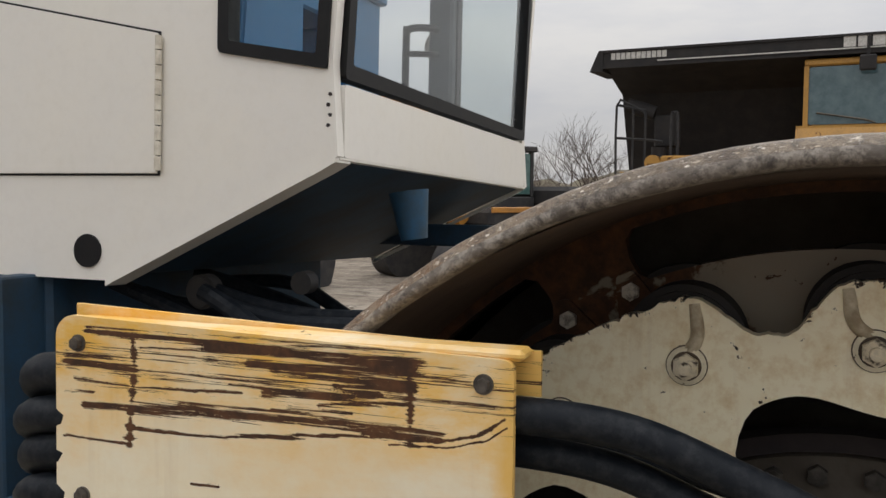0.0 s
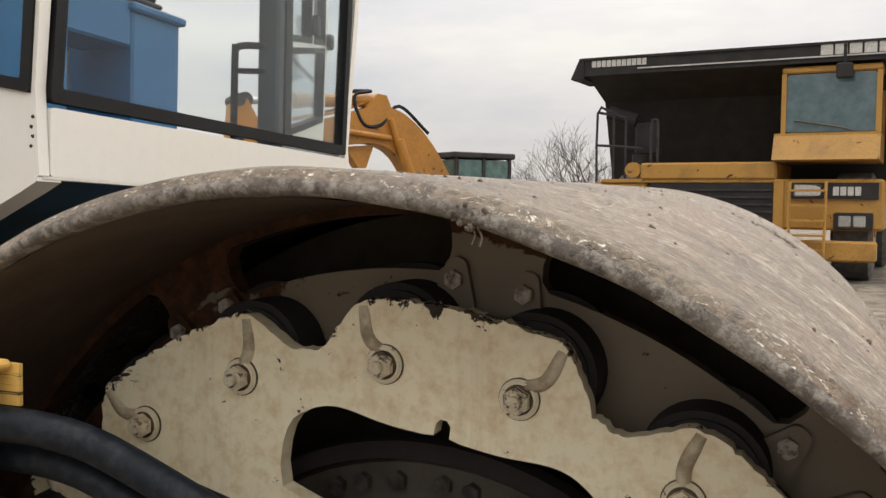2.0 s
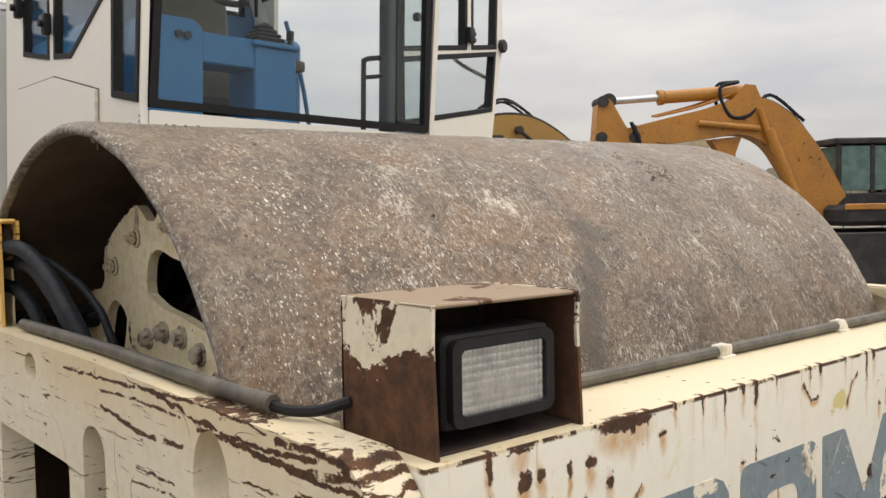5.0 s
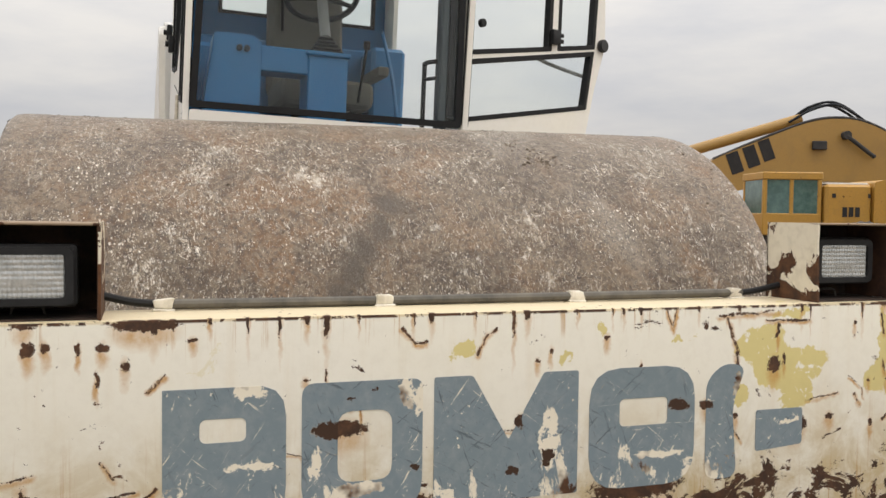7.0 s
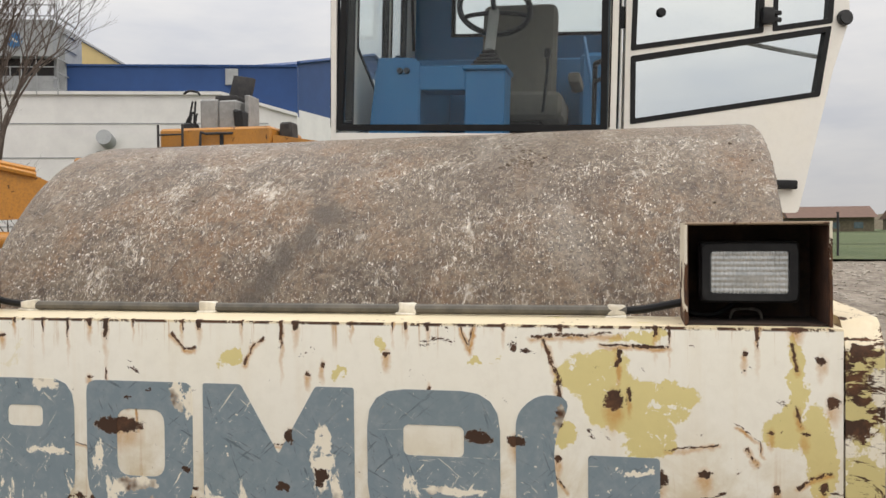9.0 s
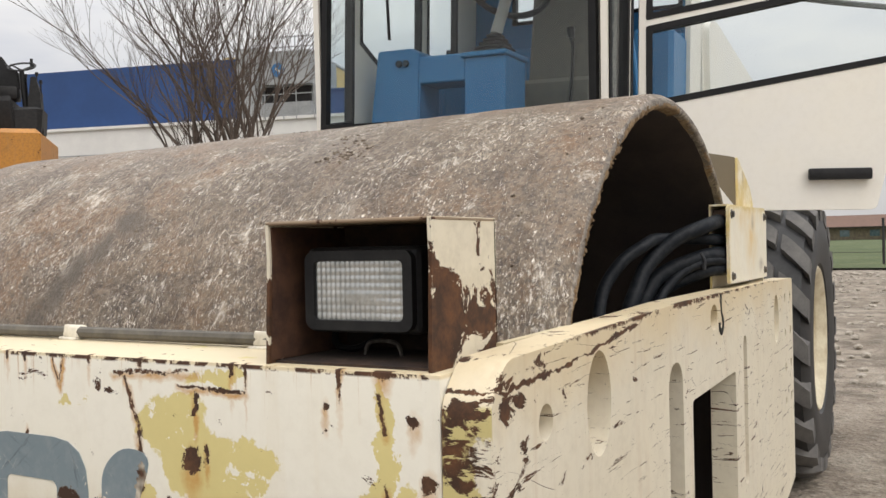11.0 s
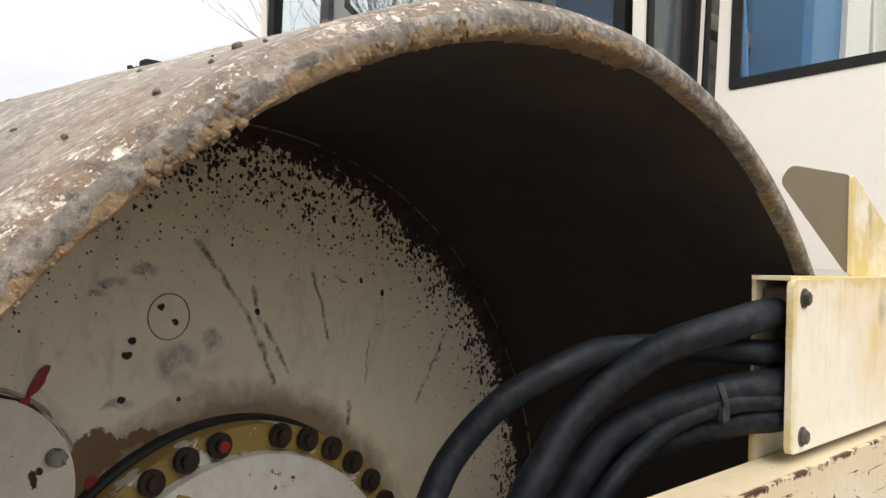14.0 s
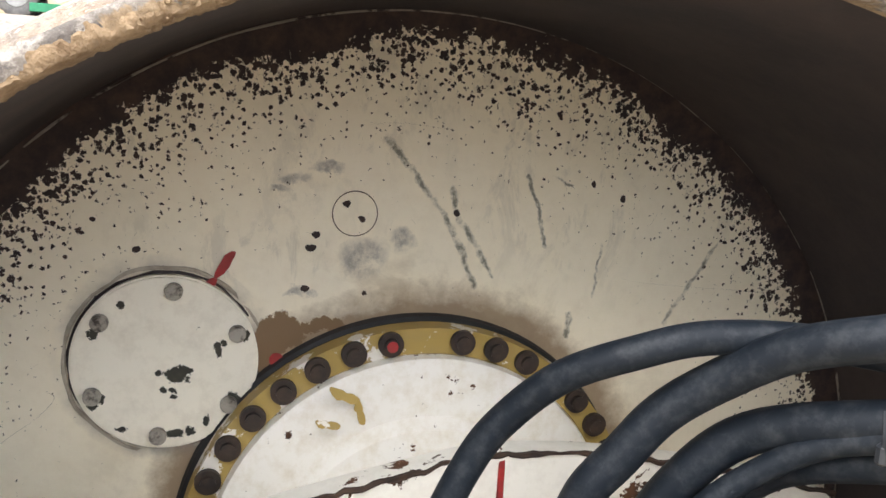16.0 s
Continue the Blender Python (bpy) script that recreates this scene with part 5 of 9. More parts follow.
    for u, v, w, h, tilt in ((0.270, 1.213, 0.006, 0.022, -38), (0.292, 1.182, 0.006, 0.017, -50), (0.302, 1.176, 0.004, 0.012, -58), (0.198, 1.076, 0.010, 0.013, 20)):
        m = Matrix.Translation((u, 0.5045, v)) @ Matrix.Rotation(radians(tilt), 4, "Y")
        s = lumps(prism(circle(0, 0, w, 14, h), -0.0006, 0.0006), 0.004, 90, u)
        part("paint_dab", turned(s, m), MAT_RED, end, "red marker stroke")
    # arm of the front frame that carries the drum, seen at the foot of the hub
    arm = plate(rounded([(0.55, 0.86), (0.12, 0.968), (-0.071, 1.007), (-0.216, 0.998), (-0.40, 0.968), (-0.63, 0.912), (-0.66, 0.5), (0.5, 0.5)], 0.06), (), 0.62, 0.66)
    arm_ob = part("drum_carrier", arm, painted_white_arm, roller, "white carrier arm with rusted edges")
    edge = tube([(0.20, 0.661, 0.947), (0.04, 0.661, 0.982), (-0.071, 0.661, 1.002), (-0.22, 0.661, 0.995), (-0.40, 0.661, 0.964), (-0.62, 0.661, 0.910)], 0.004, 6, 14)
    part("rusted_edge", lumps(edge, 0.006, 45, 2), MAT_RUSTSHEET, arm_ob, "dark rusted edge")
    part("paint_dab", lumps(box((-0.096, 0.659, 0.915), (-0.084, 0.6625, 0.995), 0.002), 0.004, 60, 3), MAT_RED, arm_ob, "red paint run")


MAT_BEAD = simple("dirty_sealant", (0.50, 0.44, 0.35), (0.22, 0.19, 0.15), 14, 0.8)
MAT_BOLT_GREY = simple("dull_grey_bolt", (0.36, 0.33, 0.28), (0.06, 0.05, 0.042), 60, 0.5, 0.1, spread=(0.5, 0.62))
MAT_CAP = simple("rusty_black_cap", (0.016, 0.012, 0.010), (0.05, 0.03, 0.02), 30, 0.6)
MAT_WELD = simple("dull_weld", (0.24, 0.21, 0.17), (0.03, 0.02, 0.017), 26, 0.8, spread=(0.5, 0.56))
painted_white_arm = painted("white_arm_paint", (0.78, 0.76, 0.70), chips=0.59, chip_scale=12, along="y", dirt=0.2)
build_left_end()


def scallop(deg):
    """Edge of the drive plate: lobes over each pair of bolts, hollows between."""
    f = (deg - 9.1 + 18) % 36 - 18
    a = abs(f)
    r = 0.655 if a < 10 else 0.655 - 0.058 * (0.5 - 0.5 * math.cos(math.pi * min(1, (a - 10) / 7)))
    if -50 < deg < -20:
        r = min(r, 0.622 + 0.006 * math.sin(deg * 0.9))
    return r + 0.004 * noise.noise((deg * 0.45, 7, 0)) + 0.004 * noise.noise((deg * 1.3, 2, 0)) + 0.0035 * noise.noise((deg * 3.1, 5, 0))


def kidney(mid):
    out = []
    for k in range(41):
        d = -25.5 + 51 * k / 40
        lobe = 0.022 * (math.exp(-((d + 16.5) / 6.5) ** 2) + math.exp(-((d - 16.5) / 6.5) ** 2))
        r = 0.506 + lobe - 0.045 * max(0, (abs(d) - 21) / 4.5) ** 2
        out.append((d, r))
    notch = [(-1.1, 0.508), (-1.0, 0.522), (-0.4, 0.528), (0.4, 0.528), (1.0, 0.522), (1.1, 0.508)]
    out = [p for p in out if p[0] < -1.6] + notch + [p for p in out if p[0] > 1.6]
    low = []
    for k in range(25):
        d = 26 - 52 * k / 24
        low.append((d, 0.382 + 0.055 * (abs(d) / 26) ** 3))
    out += low
    return [(r * math.sin(radians(mid + d)), 0.8 + r * math.cos(radians(mid + d))) for d, r in out]


MAT_NUT_OUTLINE = simple("brown_nut_outline", (0.045, 0.03, 0.02), (0.14, 0.095, 0.05), 60, 0.6)
# straps toned below the plate's cream to stand in for shading at their edges
MAT_STRAP = simple("darkened_cream_strap", (0.62, 0.54, 0.39), (0.30, 0.23, 0.14), 24, 0.6, spread=(0.45, 0.65))
MAT_BOLT_CHIPPED = simple("chipped_painted_nut", (0.72, 0.63, 0.46), (0.06, 0.04, 0.026), 75, 0.5, 0.1, spread=(0.52, 0.62))


def build_right_end():
    ring = lambda r, n=96: circle(0, 0.8, r, n)
    slots = []
    for k in range(10):
        mid = 9.1 + 18 + 36 * k
        pts = []
        for d, r in [(-12 + 24 * j / 10, 0.752) for j in range(11)] + [(13, 0.741), (13.3, 0.715), (13, 0.695)] + [(12 - 24 * j / 10, 0.684) for j in range(11)] + [(-13, 0.695), (-13.3, 0.715), (-13, 0.741)]:
            pts.append((r * math.sin(radians(mid + d)), 0.8 + r * math.cos(radians(mid + d))))
        slots.append(pts)
    flange = part("drum_flange", plate(ring(0.766, 120), [ring(0.555, 72), *slots], -0.665, -0.635), MAT_FLANGE, roller, "rust-brown inner flange with long slots", smooth=40)
    part("back_plate", lathe([(0.756, -0.45), (0.02, -0.45)], 64), MAT_DUSTY, flange)
    part("hub", lathe([(0.425, -0.60), (0.42, -0.612), (0.30, -0.615), (0.295, -0.64), (0.22, -0.645), (0.05, -0.645)], 72), MAT_DUSTY, flange, "dusty brown inner hub flange")
    part("hub_ring", lathe([(0.455, -0.60), (0.452, -0.625), (0.43, -0.63), (0.425, -0.60)], 72), MAT_INNER, flange)
    for k in range(-3, 5):
        part("bolt", hexbolt(at(2.2 + 7.6 * k + (1.8 if k % 3 == 0 else 0), 0.397, -0.612), (0, -1, 0), 0.013, 0.016), MAT_BOLT, flange)
    edge = [(scallop(d) * math.sin(radians(d)), 0.8 + scallop(d) * math.cos(radians(d))) for d in [k * 0.5 for k in range(720)]]
    drive = part("drive_plate", plate(edge, [kidney(9.1 + 72 * k) for k in range(5)], -0.762, -0.738), MAT_DRIVE, roller, "cream drive plate with scalloped flaking edge", smooth=40)
    lug = rounded([(-0.030, -0.03), (0.030, -0.03), (0.011, 0.032), (-0.011, 0.032)], 0.010)
    for k in range(10):
        for s, d in ((-8.15, -4.0), (8.15, 4.0)):
            a = 9.1 + 36 * k + s
            if 100 < a % 360 < 255:
                continue
            # black disc that stands in for a dark hole, then strap and bolt
            c = at(a, 0.60, 0)
            part("buffer", merge(cyl((c[0], -0.645, c[2]), (c[0], -0.735, c[2]), 0.072, seg=32, bev=0.008), cyl((c[0], -0.64, c[2]), (c[0], -0.662, c[2]), 0.092, seg=32)), MAT_SOOT, drive, "black disc standing in for a dark hole behind the plate")
            p = Vector(at(a, 0.58, -0.762))
            part("washer", cyl(p, p + Vector((0, -0.006, 0)), 0.0225, seg=28, bev=0.002), MAT_NUTCREAM, drive, "cream painted washer")
            # brown outline with the washer's shadow painted in, so that it stands out
            part("outline_ring", cyl(p + Vector((0, 0.002, 0)), p + Vector((0, -0.0012, 0)), 0.0238, seg=28), MAT_NUT_OUTLINE, drive, "dark brown outline with painted shadow under the washer")
            part("gap_ring", cyl(p + Vector((0, -0.004, 0)), p + Vector((0, -0.0064, 0)), 0.0172, seg=24), MAT_NUT_OUTLINE, drive, "dark ring round the nut")
            part("bolt", merge(hexbolt(p + Vector((0, -0.006, 0)), (0, -1, 0), 0.0155, 0.014), cyl(p + Vector((0, -0.018, 0)), p + Vector((0, -0.0205, 0)), 0.0105, seg=18)), MAT_BOLT_CHIPPED, drive, "cream nut chipped to brown steel")
            part("stud", cyl(p + Vector((0, -0.019, 0)), p + Vector((0, -0.029, 0)), 0.0075, seg=14, bev=0.001), MAT_BOLT_CHIPPED, drive, "chipped stud end")
            q1, q2 = at(a + 0.25 * s, 0.61, -0.762), at(a + 0.32 * s, 0.646, -0.757)
            part("strap", tube([p + Vector((0, 0.002, 0.012)), q1, q2], 0.008, 12, 8), MAT_STRAP, drive, "dirty cream strap")
        for d in (-3.8, 3.8):
            a = 9.1 + 36 * k + d
            if 100 < a % 360 < 255:
                continue
            m = Matrix.Translation(at(a, 0.672, -0.668)) @ Matrix.Rotation(radians(a), 4, "Y")
            part("lug", turned(prism(lug, -0.008, 0.004), m), MAT_FLANGE, drive)
            part("bolt", hexbolt(at(a, 0.677, -0.676), (0, -1, 0), 0.012, 0.01), MAT_BOLT_PAINTED, drive)
    for k in range(-4, 6):
        a = 9.4 + 16.1 * k
        p = Vector(at(a, 0.338, -0.762))
        part("bolt", merge(cyl(p, p + Vector((0, -0.005, 0)), 0.026, seg=24), hexbolt(p + Vector((0, -0.005, 0)), (0, -1, 0), 0.019, 0.018)), MAT_BOLT_PAINTED, drive)
    arm = plate(rounded([(0.3, 0.55), (0.27, 0.9), (0.1, 1.03), (-0.1, 1.03), (-0.27, 0.9), (-0.3, 0.55)], 0.08), (), -0.86, -0.82)
    part("drum_carrier", arm, painted_white_arm, roller)


build_right_end()


MAT_BACKING = painted("ochre_stained_inner_paint", (0.62, 0.54, 0.36), chips=0.66, chip_scale=12, along="y", dirt=0.5, grime=(0.36, 0.26, 0.12), runs=0.5)


def build_frame():
    # front box beam
    beam = part("front_beam", box((0.99, -0.991, 0.615), (1.174, 1.134, 1.128), 0.004, 2), MAT_BEAM, roller, "cream front beam, rusted, with faded blue-grey markings")
    # faded maker's mark as plain blocks
    z0, z1 = 0.735, 0.998
    x = (1.1735, 1.1752)
    slot = lambda a, b, c, d, r=0.012: rrect(a, c, b, d, r)
    blocks = [
        ([(-0.611, z0), (-0.43, z0), (-0.405, z0 + 0.01), (-0.388, z0 + 0.035), (-0.385, z0 + 0.07), (-0.385, z1 - 0.06), (-0.39, z1 - 0.03), (-0.405, z1 - 0.01), (-0.43, z1), (-0.611, z1)], [slot(-0.545, -0.46, 0.895, 0.94)]),
        (rounded([(-0.355, z0), (-0.112, z0), (-0.112, z1), (-0.16, z1), (-0.30, z1), (-0.355, z1)], 0.06), [rounded([(-0.285, 0.80), (-0.175, 0.80), (-0.175, 0.94), (-0.285, 0.94)], 0.03)]),
        (rounded([(-0.088, z0), (0.235, z0), (0.235, z1), (0.155, z1), (0.075, 0.86), (-0.005, z1), (-0.088, z1)], 0.006), []),
        (rounded([(0.262, z0), (0.525, z0), (0.525, z1), (0.262, z1)], 0.075), [slot(0.335, 0.455, 0.87, 0.93)]),
        (rounded([(0.555, z0), (0.64, z0), (0.625, 0.90), (0.66, 0.99), (0.60, z1), (0.555, 0.96)], 0.03), []),
        (rounded([(0.69, 0.79), (0.82, 0.80), (0.82, 0.885), (0.69, 0.885)], 0.008), []),
    ]
    for outer, holes in blocks:
        part("painted_block", plate(outer, holes, *x, plane="yz"), MAT_MARK, beam, "faded blue-grey painted block")
    # side plates
    outline = rounded([(1.176, 0.40), (1.176, 1.095), (1.13, 1.143), (0.3, 1.155), (-0.80, 1.145), (-1.32, 1.134), (-1.32, 0.42), (-0.9, 0.36), (0.9, 0.36)], 0.02)
    holes = [
        circle(0.80, 1.037, 0.055, 28, 0.08), circle(1.012, 1.048, 0.024, 20), circle(-0.012, 1.099, 0.038, 24, 0.03),
        rrect(0.29, 0.62, 0.40, 1.04, 0.05), rrect(-0.255, 0.55, 0.21, 0.943, 0.012), rrect(-0.415, 0.62, -0.365, 1.02, 0.024),
        circle(-0.945, 1.018, 0.05, 24, 0.078),
    ] + [circle(xx, zz, 0.017, 14) for xx in (-1.138, -1.262) for zz in (1.073, 0.952, 0.837, 0.72)]
    for name, lo, hi, lab in (("side_frame", 1.136, 1.2, "thick cream side plate, scratched, with cut-outs"), ("side_frame", -1.062, -0.993, "thick cream side plate with rust-scraped front corner")):
        bm = plate(outline, holes, lo, hi)
        sf = part(name, bm, MAT_SIDE, roller, lab, smooth=30)
        inner = (lo - 0.006, lo - 0.02) if lo > 0 else (hi + 0.006, hi + 0.02)
        part("backing_plate", box((-1.25, min(inner), 0.42), (-0.45, max(inner), 1.07)), MAT_SIDE, sf)
        part("backing_plate", plate([(0.55, 0.42), (0.985, 0.42), (0.985, 1.145), (0.55, 1.145)], [circle(0.732, 1.054, 0.071, 32), circle(0.734, 0.70, 0.073, 32)], min(inner), max(inner)), MAT_BACKING, sf, "stained inner plate with round holes")
    # black discs close these holes to give the darkness of their depth
    for xx, yy in ((1.012, 1.1345), (1.012, -0.9925)):
        part("hole_dark_disc", cyl((xx, yy - 0.001, 1.048), (xx, yy + 0.001, 1.048), 0.0236, seg=20), MAT_SEAL, roller, "black disc standing in for the dark of a bolt hole")
    # lifting-point pictogram on the left plate: a ring and a hook
    def sign(pts, r, n):
        return tube([(x - 0.008 + 0.02, 1.2006, z + 0.012) for x, z in [(-0.1 + (u + 0.1) * 0.8, 1.134 + (v - 1.134) * 0.78) for u, v in pts]], r, 6, n)

    ring = [(-0.10 - 0.011 * math.sin(t), 1.122 + 0.012 * math.cos(t)) for t in [2 * math.pi * k / 16 for k in range(17)]]
    flat = Matrix.Translation((0, 1.2006, 0)) @ Matrix.Diagonal((1, 0.25, 1, 1)) @ Matrix.Translation((0, -1.2006, 0))
    sign_ob = part("lifting_symbol", turned(sign(ring, 0.004, 1), flat), MAT_SEAL, roller, "black painted hook sign")
    part("hook_shape", turned(merge(sign([(-0.102, 1.112), (-0.104, 1.085), (-0.118, 1.066)], 0.006, 4), sign([(-0.118, 1.066), (-0.128, 1.050), (-0.120, 1.030), (-0.098, 1.022), (-0.078, 1.034), (-0.074, 1.052)], 0.0085, 5)), flat), MAT_SEAL, sign_ob)
    # conduit with clips along the beam
    con = part("conduit", tube([(1.014, -0.60, 1.140), (1.014, -0.153, 1.139), (1.016, 0.304, 1.140), (1.016, 0.76, 1.141)], 0.0108, 10, 8), MAT_CONDUIT, roller, "grey cable conduit")
    for pts in ([(1.02, -0.718, 1.16), (1.016, -0.66, 1.146), (1.014, -0.595, 1.140)], [(1.016, 0.755, 1.141), (1.02, 0.80, 1.146), (1.025, 0.868, 1.16)]):
        part("cable", tube(pts, 0.008, 8, 6), MAT_SEAL, con, "black cable")
    for y in (-0.605, -0.153, 0.304, 0.739):
        part("clip", merge(lumps(box((0.998, y - 0.022, 1.126), (1.034, y + 0.022, 1.1325), 0.002), 0.003, 60), lumps(box((1.002, y - 0.018, 1.13), (1.0275, y + 0.019, 1.1525), 0.006, 3), 0.006, 45, y)), MAT_CLIP, con, "cream cable clip")
    side = part("conduit", tube([(0.905, -1.022, 1.163), (0.7, -1.025, 1.163), (0.3, -1.022, 1.168), (-0.2, -1.02, 1.166)], 0.012, 12, 6), MAT_CONDUIT, roller, "grey cable conduit")
    part("cable", tube([(0.88, -1.022, 1.163), (0.93, -1.018, 1.158), (0.97, -0.995, 1.16), (1.0, -0.966, 1.172)], 0.0075, 8, 6), MAT_SEAL, side, "black cable")


build_frame()


def build_lamp(y0, y1, lens, top, label, out):
    """A sheet hood, open to the front, with a rectangular work lamp inside."""
    x0, x1, z0, t = 0.98, 1.16, 1.1275, 0.005
    hood = part("lamp_hood", merge(box((x0, y0, z0), (x0 + t, y1, top - t), 0.001), box((x0 + t, y0 + t, z0), (x1 - 0.01, y1 - t, z0 + 0.004))), MAT_RUSTSHEET, roller, label)
    part("hood_top", lumps(box((x0, y0, top - t), (x1, y1, top), 0.0015), 0.002, 9, y0), MAT_HOODTOP, hood, "pale rusted sheet top")
    for ya, inner in ((y0, False), (y1 - t, True)):
        side = [(x0, z0), (x1 + 0.004, z0), (x1 - 0.002, top - 0.05), (x1, top), (x0, top)]
        part("hood_side", prism(side, ya, ya + t), MAT_LAMPBOX, hood, "rust-blistered cream sheet side")
        yb = ya + t + 0.0005 if not inner else ya - 0.002
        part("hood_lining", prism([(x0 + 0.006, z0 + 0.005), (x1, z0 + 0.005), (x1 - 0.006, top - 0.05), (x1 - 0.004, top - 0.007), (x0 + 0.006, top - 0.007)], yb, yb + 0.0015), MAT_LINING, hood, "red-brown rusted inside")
    ly0, ly1, lz0, lz1 = lens
    cy, cz = (ly0 + ly1) / 2, (lz0 + lz1) / 2
    body = merge(box((1.02 + out, ly0 - 0.02, lz0 - 0.018), (1.083 + out, ly1 + 0.02, lz1 + 0.018), 0.012, 3))
    lamp = part("headlight", body, MAT_BLACKPLASTIC, roller, "rectangular work lamp in a black housing")
    part("lamp_bezel", plate(rrect(ly0 - 0.014, lz0 - 0.013, ly1 + 0.014, lz1 + 0.013, 0.014), [rrect(ly0, lz0, ly1, lz1, 0.008)], 1.08 + out, 1.094 + out, "yz"), MAT_BLACKPLASTIC, lamp)
    # ribbed lens
    bm = bmesh.new()
    nx, nz = 96, 56
    grid = []
    for i in range(nx + 1):
        row = []
        for j in range(nz + 1):
            u, v = i / nx, j / nz
            rib = 0.0020 * abs(math.sin(math.pi * u * 18)) + 0.0006 * abs(math.sin(math.pi * v * 8))
            mid = math.exp(-(((u - 0.5) / 0.28) ** 2 + ((v - 0.40) / 0.16) ** 2))
            row.append(bm.verts.new((1.087 + out + rib * (1 - 0.8 * mid) + 0.0022 * mid, ly0 + u * (ly1 - ly0), lz0 + v * (lz1 - lz0))))
        grid.append(row)
    for i in range(nx):
        for j in range(nz):
            bm.faces.new((grid[i][j], grid[i + 1][j], grid[i + 1][j + 1], grid[i][j + 1]))
    part("lens", bm, MAT_LENS, lamp, "ribbed clear lamp glass", smooth=80)
    part("bracket", tube([(1.06, cy - 0.03, z0 + 0.004), (1.06, cy - 0.02, z0 + 0.022), (1.06, cy + 0.02, z0 + 0.022), (1.06, cy + 0.03, z0 + 0.004)], 0.003, 6, 4), MAT_BOLT, lamp)
    part("lamp_cable", tube([(1.03, cy, lz0 - 0.01), (1.04, cy - 0.05, z0 + 0.012), (1.03, y0 + 0.02, z0 + 0.012), (1.02, y0 + 0.01, z0 + 0.03)], 0.005, 6, 5), MAT_SEAL, lamp)


build_lamp(-0.965, -0.715, (-0.918, -0.775, 1.169, 1.247), 1.304, "rusty brown sheet hood over a work lamp", 0.062)
build_lamp(0.865, 1.118, (0.913, 1.053, 1.184, 1.263), 1.316, "dark rusted sheet hood over a work lamp", 0.027)


MAT_TIE = simple("dull_grey_plastic", (0.012, 0.014, 0.018), (0.035, 0.038, 0.042), 30, 0.6)


def build_hoses():
    # left guard box and its hoses
    guard = part("hose_guard", merge(prism(rounded([(-0.312, 1.162), (-0.312, 1.367), (-0.872, 1.373), (-0.905, 1.345), (-0.905, 1.156)], 0.012), 1.172, 1.180), box((-0.87, 1.128, 1.366), (-0.316, 1.175, 1.371)), prism([(-0.322, 1.12), (-0.322, 1.366), (-0.87, 1.37), (-0.87, 1.12)], 1.126, 1.131), box((-0.89, 1.131, 1.14), (-0.882, 1.172, 1.36))), MAT_BOX, roller, "cream hose guard box with yellow stains")
    for xx, zz in ((-0.345, 1.345), (-0.347, 1.18), (-0.86, 1.345), (-0.86, 1.18)):
        part("bolt", hexbolt((xx, 1.18, zz), (0, 1, 0), 0.0085, 0.008, 0.012), MAT_BOLT, guard)
    part("clamp_block", box((-0.42, 1.133, 1.336), (-0.336, 1.170, 1.358), 0.003), MAT_RUSTBROWN, guard, "brown clamp block")
    part("guard_fin", prism(rounded([(1.137, 1.371), (1.141, 1.52), (1.05, 1.54), (1.034, 1.515)], 0.012), -0.646, -0.640, "yz"), MAT_FIN, guard, "dull pointed sheet fin, its shade in the colour")
    part("guard_fin", prism(rounded([(-0.636, 1.371), (-0.636, 1.521), (-0.67, 1.51), (-0.84, 1.437), (-0.885, 1.39), (-0.888, 1.371)], 0.008), 1.138, 1.144), MAT_BOX, guard, "slanted cream sheet fin")
    runs = [
        ([(-0.47, 1.150, 1.275), (-0.33, 1.145, 1.278), (-0.27, 1.09, 1.282), (-0.205, 1.045, 1.283), (-0.131, 1.03, 1.281), (-0.075, 1.022, 1.268), (-0.02, 0.988, 1.235), (0.02, 0.96, 1.187), (0.05, 0.95, 1.14), (0.085, 0.95, 1.06), (0.1, 0.93, 0.95), (0.1, 0.88, 0.78)], 0.0155),
        ([(-0.47, 1.150, 1.327), (-0.32, 1.148, 1.325), (-0.24, 1.125, 1.310), (-0.19, 1.075, 1.284), (-0.15, 1.035, 1.245), (-0.11, 1.01, 1.205), (-0.076, 1.0, 1.159), (-0.045, 0.99, 1.11), (-0.03, 0.97, 1.0), (-0.03, 0.92, 0.8)], 0.0195),
        ([(-0.47, 1.152, 1.240), (-0.32, 1.150, 1.240), (-0.26, 1.11, 1.230), (-0.19, 1.03, 1.19), (-0.14, 1.0, 1.13), (-0.11, 0.98, 1.05), (-0.1, 0.95, 0.9)], 0.020),
        ([(-0.47, 1.155, 1.20), (-0.34, 1.155, 1.20), (-0.28, 1.12, 1.195), (-0.22, 1.03, 1.15), (-0.18, 1.0, 1.08), (-0.16, 0.98, 0.95)], 0.017),
        ([(-0.47, 1.160, 1.222), (-0.33, 1.160, 1.222), (-0.27, 1.135, 1.223), (-0.225, 1.085, 1.200), (-0.18, 1.05, 1.158), (-0.14, 1.03, 1.11), (-0.12, 1.0, 1.03), (-0.11, 0.97, 0.88)], 0.012),
    ]
    for pts, r in runs:
        part("hydraulic_hose", tube(pts, r, 14, 7), MAT_HOSE, roller, "thick black hydraulic hose, dusty")
    p = Vector((-0.246, 1.118, 1.214))
    part("hose_tie", merge(tube([p + Vector((-0.004, 0.002, 0.030)), p + Vector((0.002, 0.012, 0.012)), p + Vector((0.0, 0.012, -0.010))], 0.004, 6, 4), box(p + Vector((-0.007, 0.004, -0.013)), p + Vector((0.007, 0.015, 0.006)), 0.003)), MAT_TIE, roller, "grey plastic hose tie")
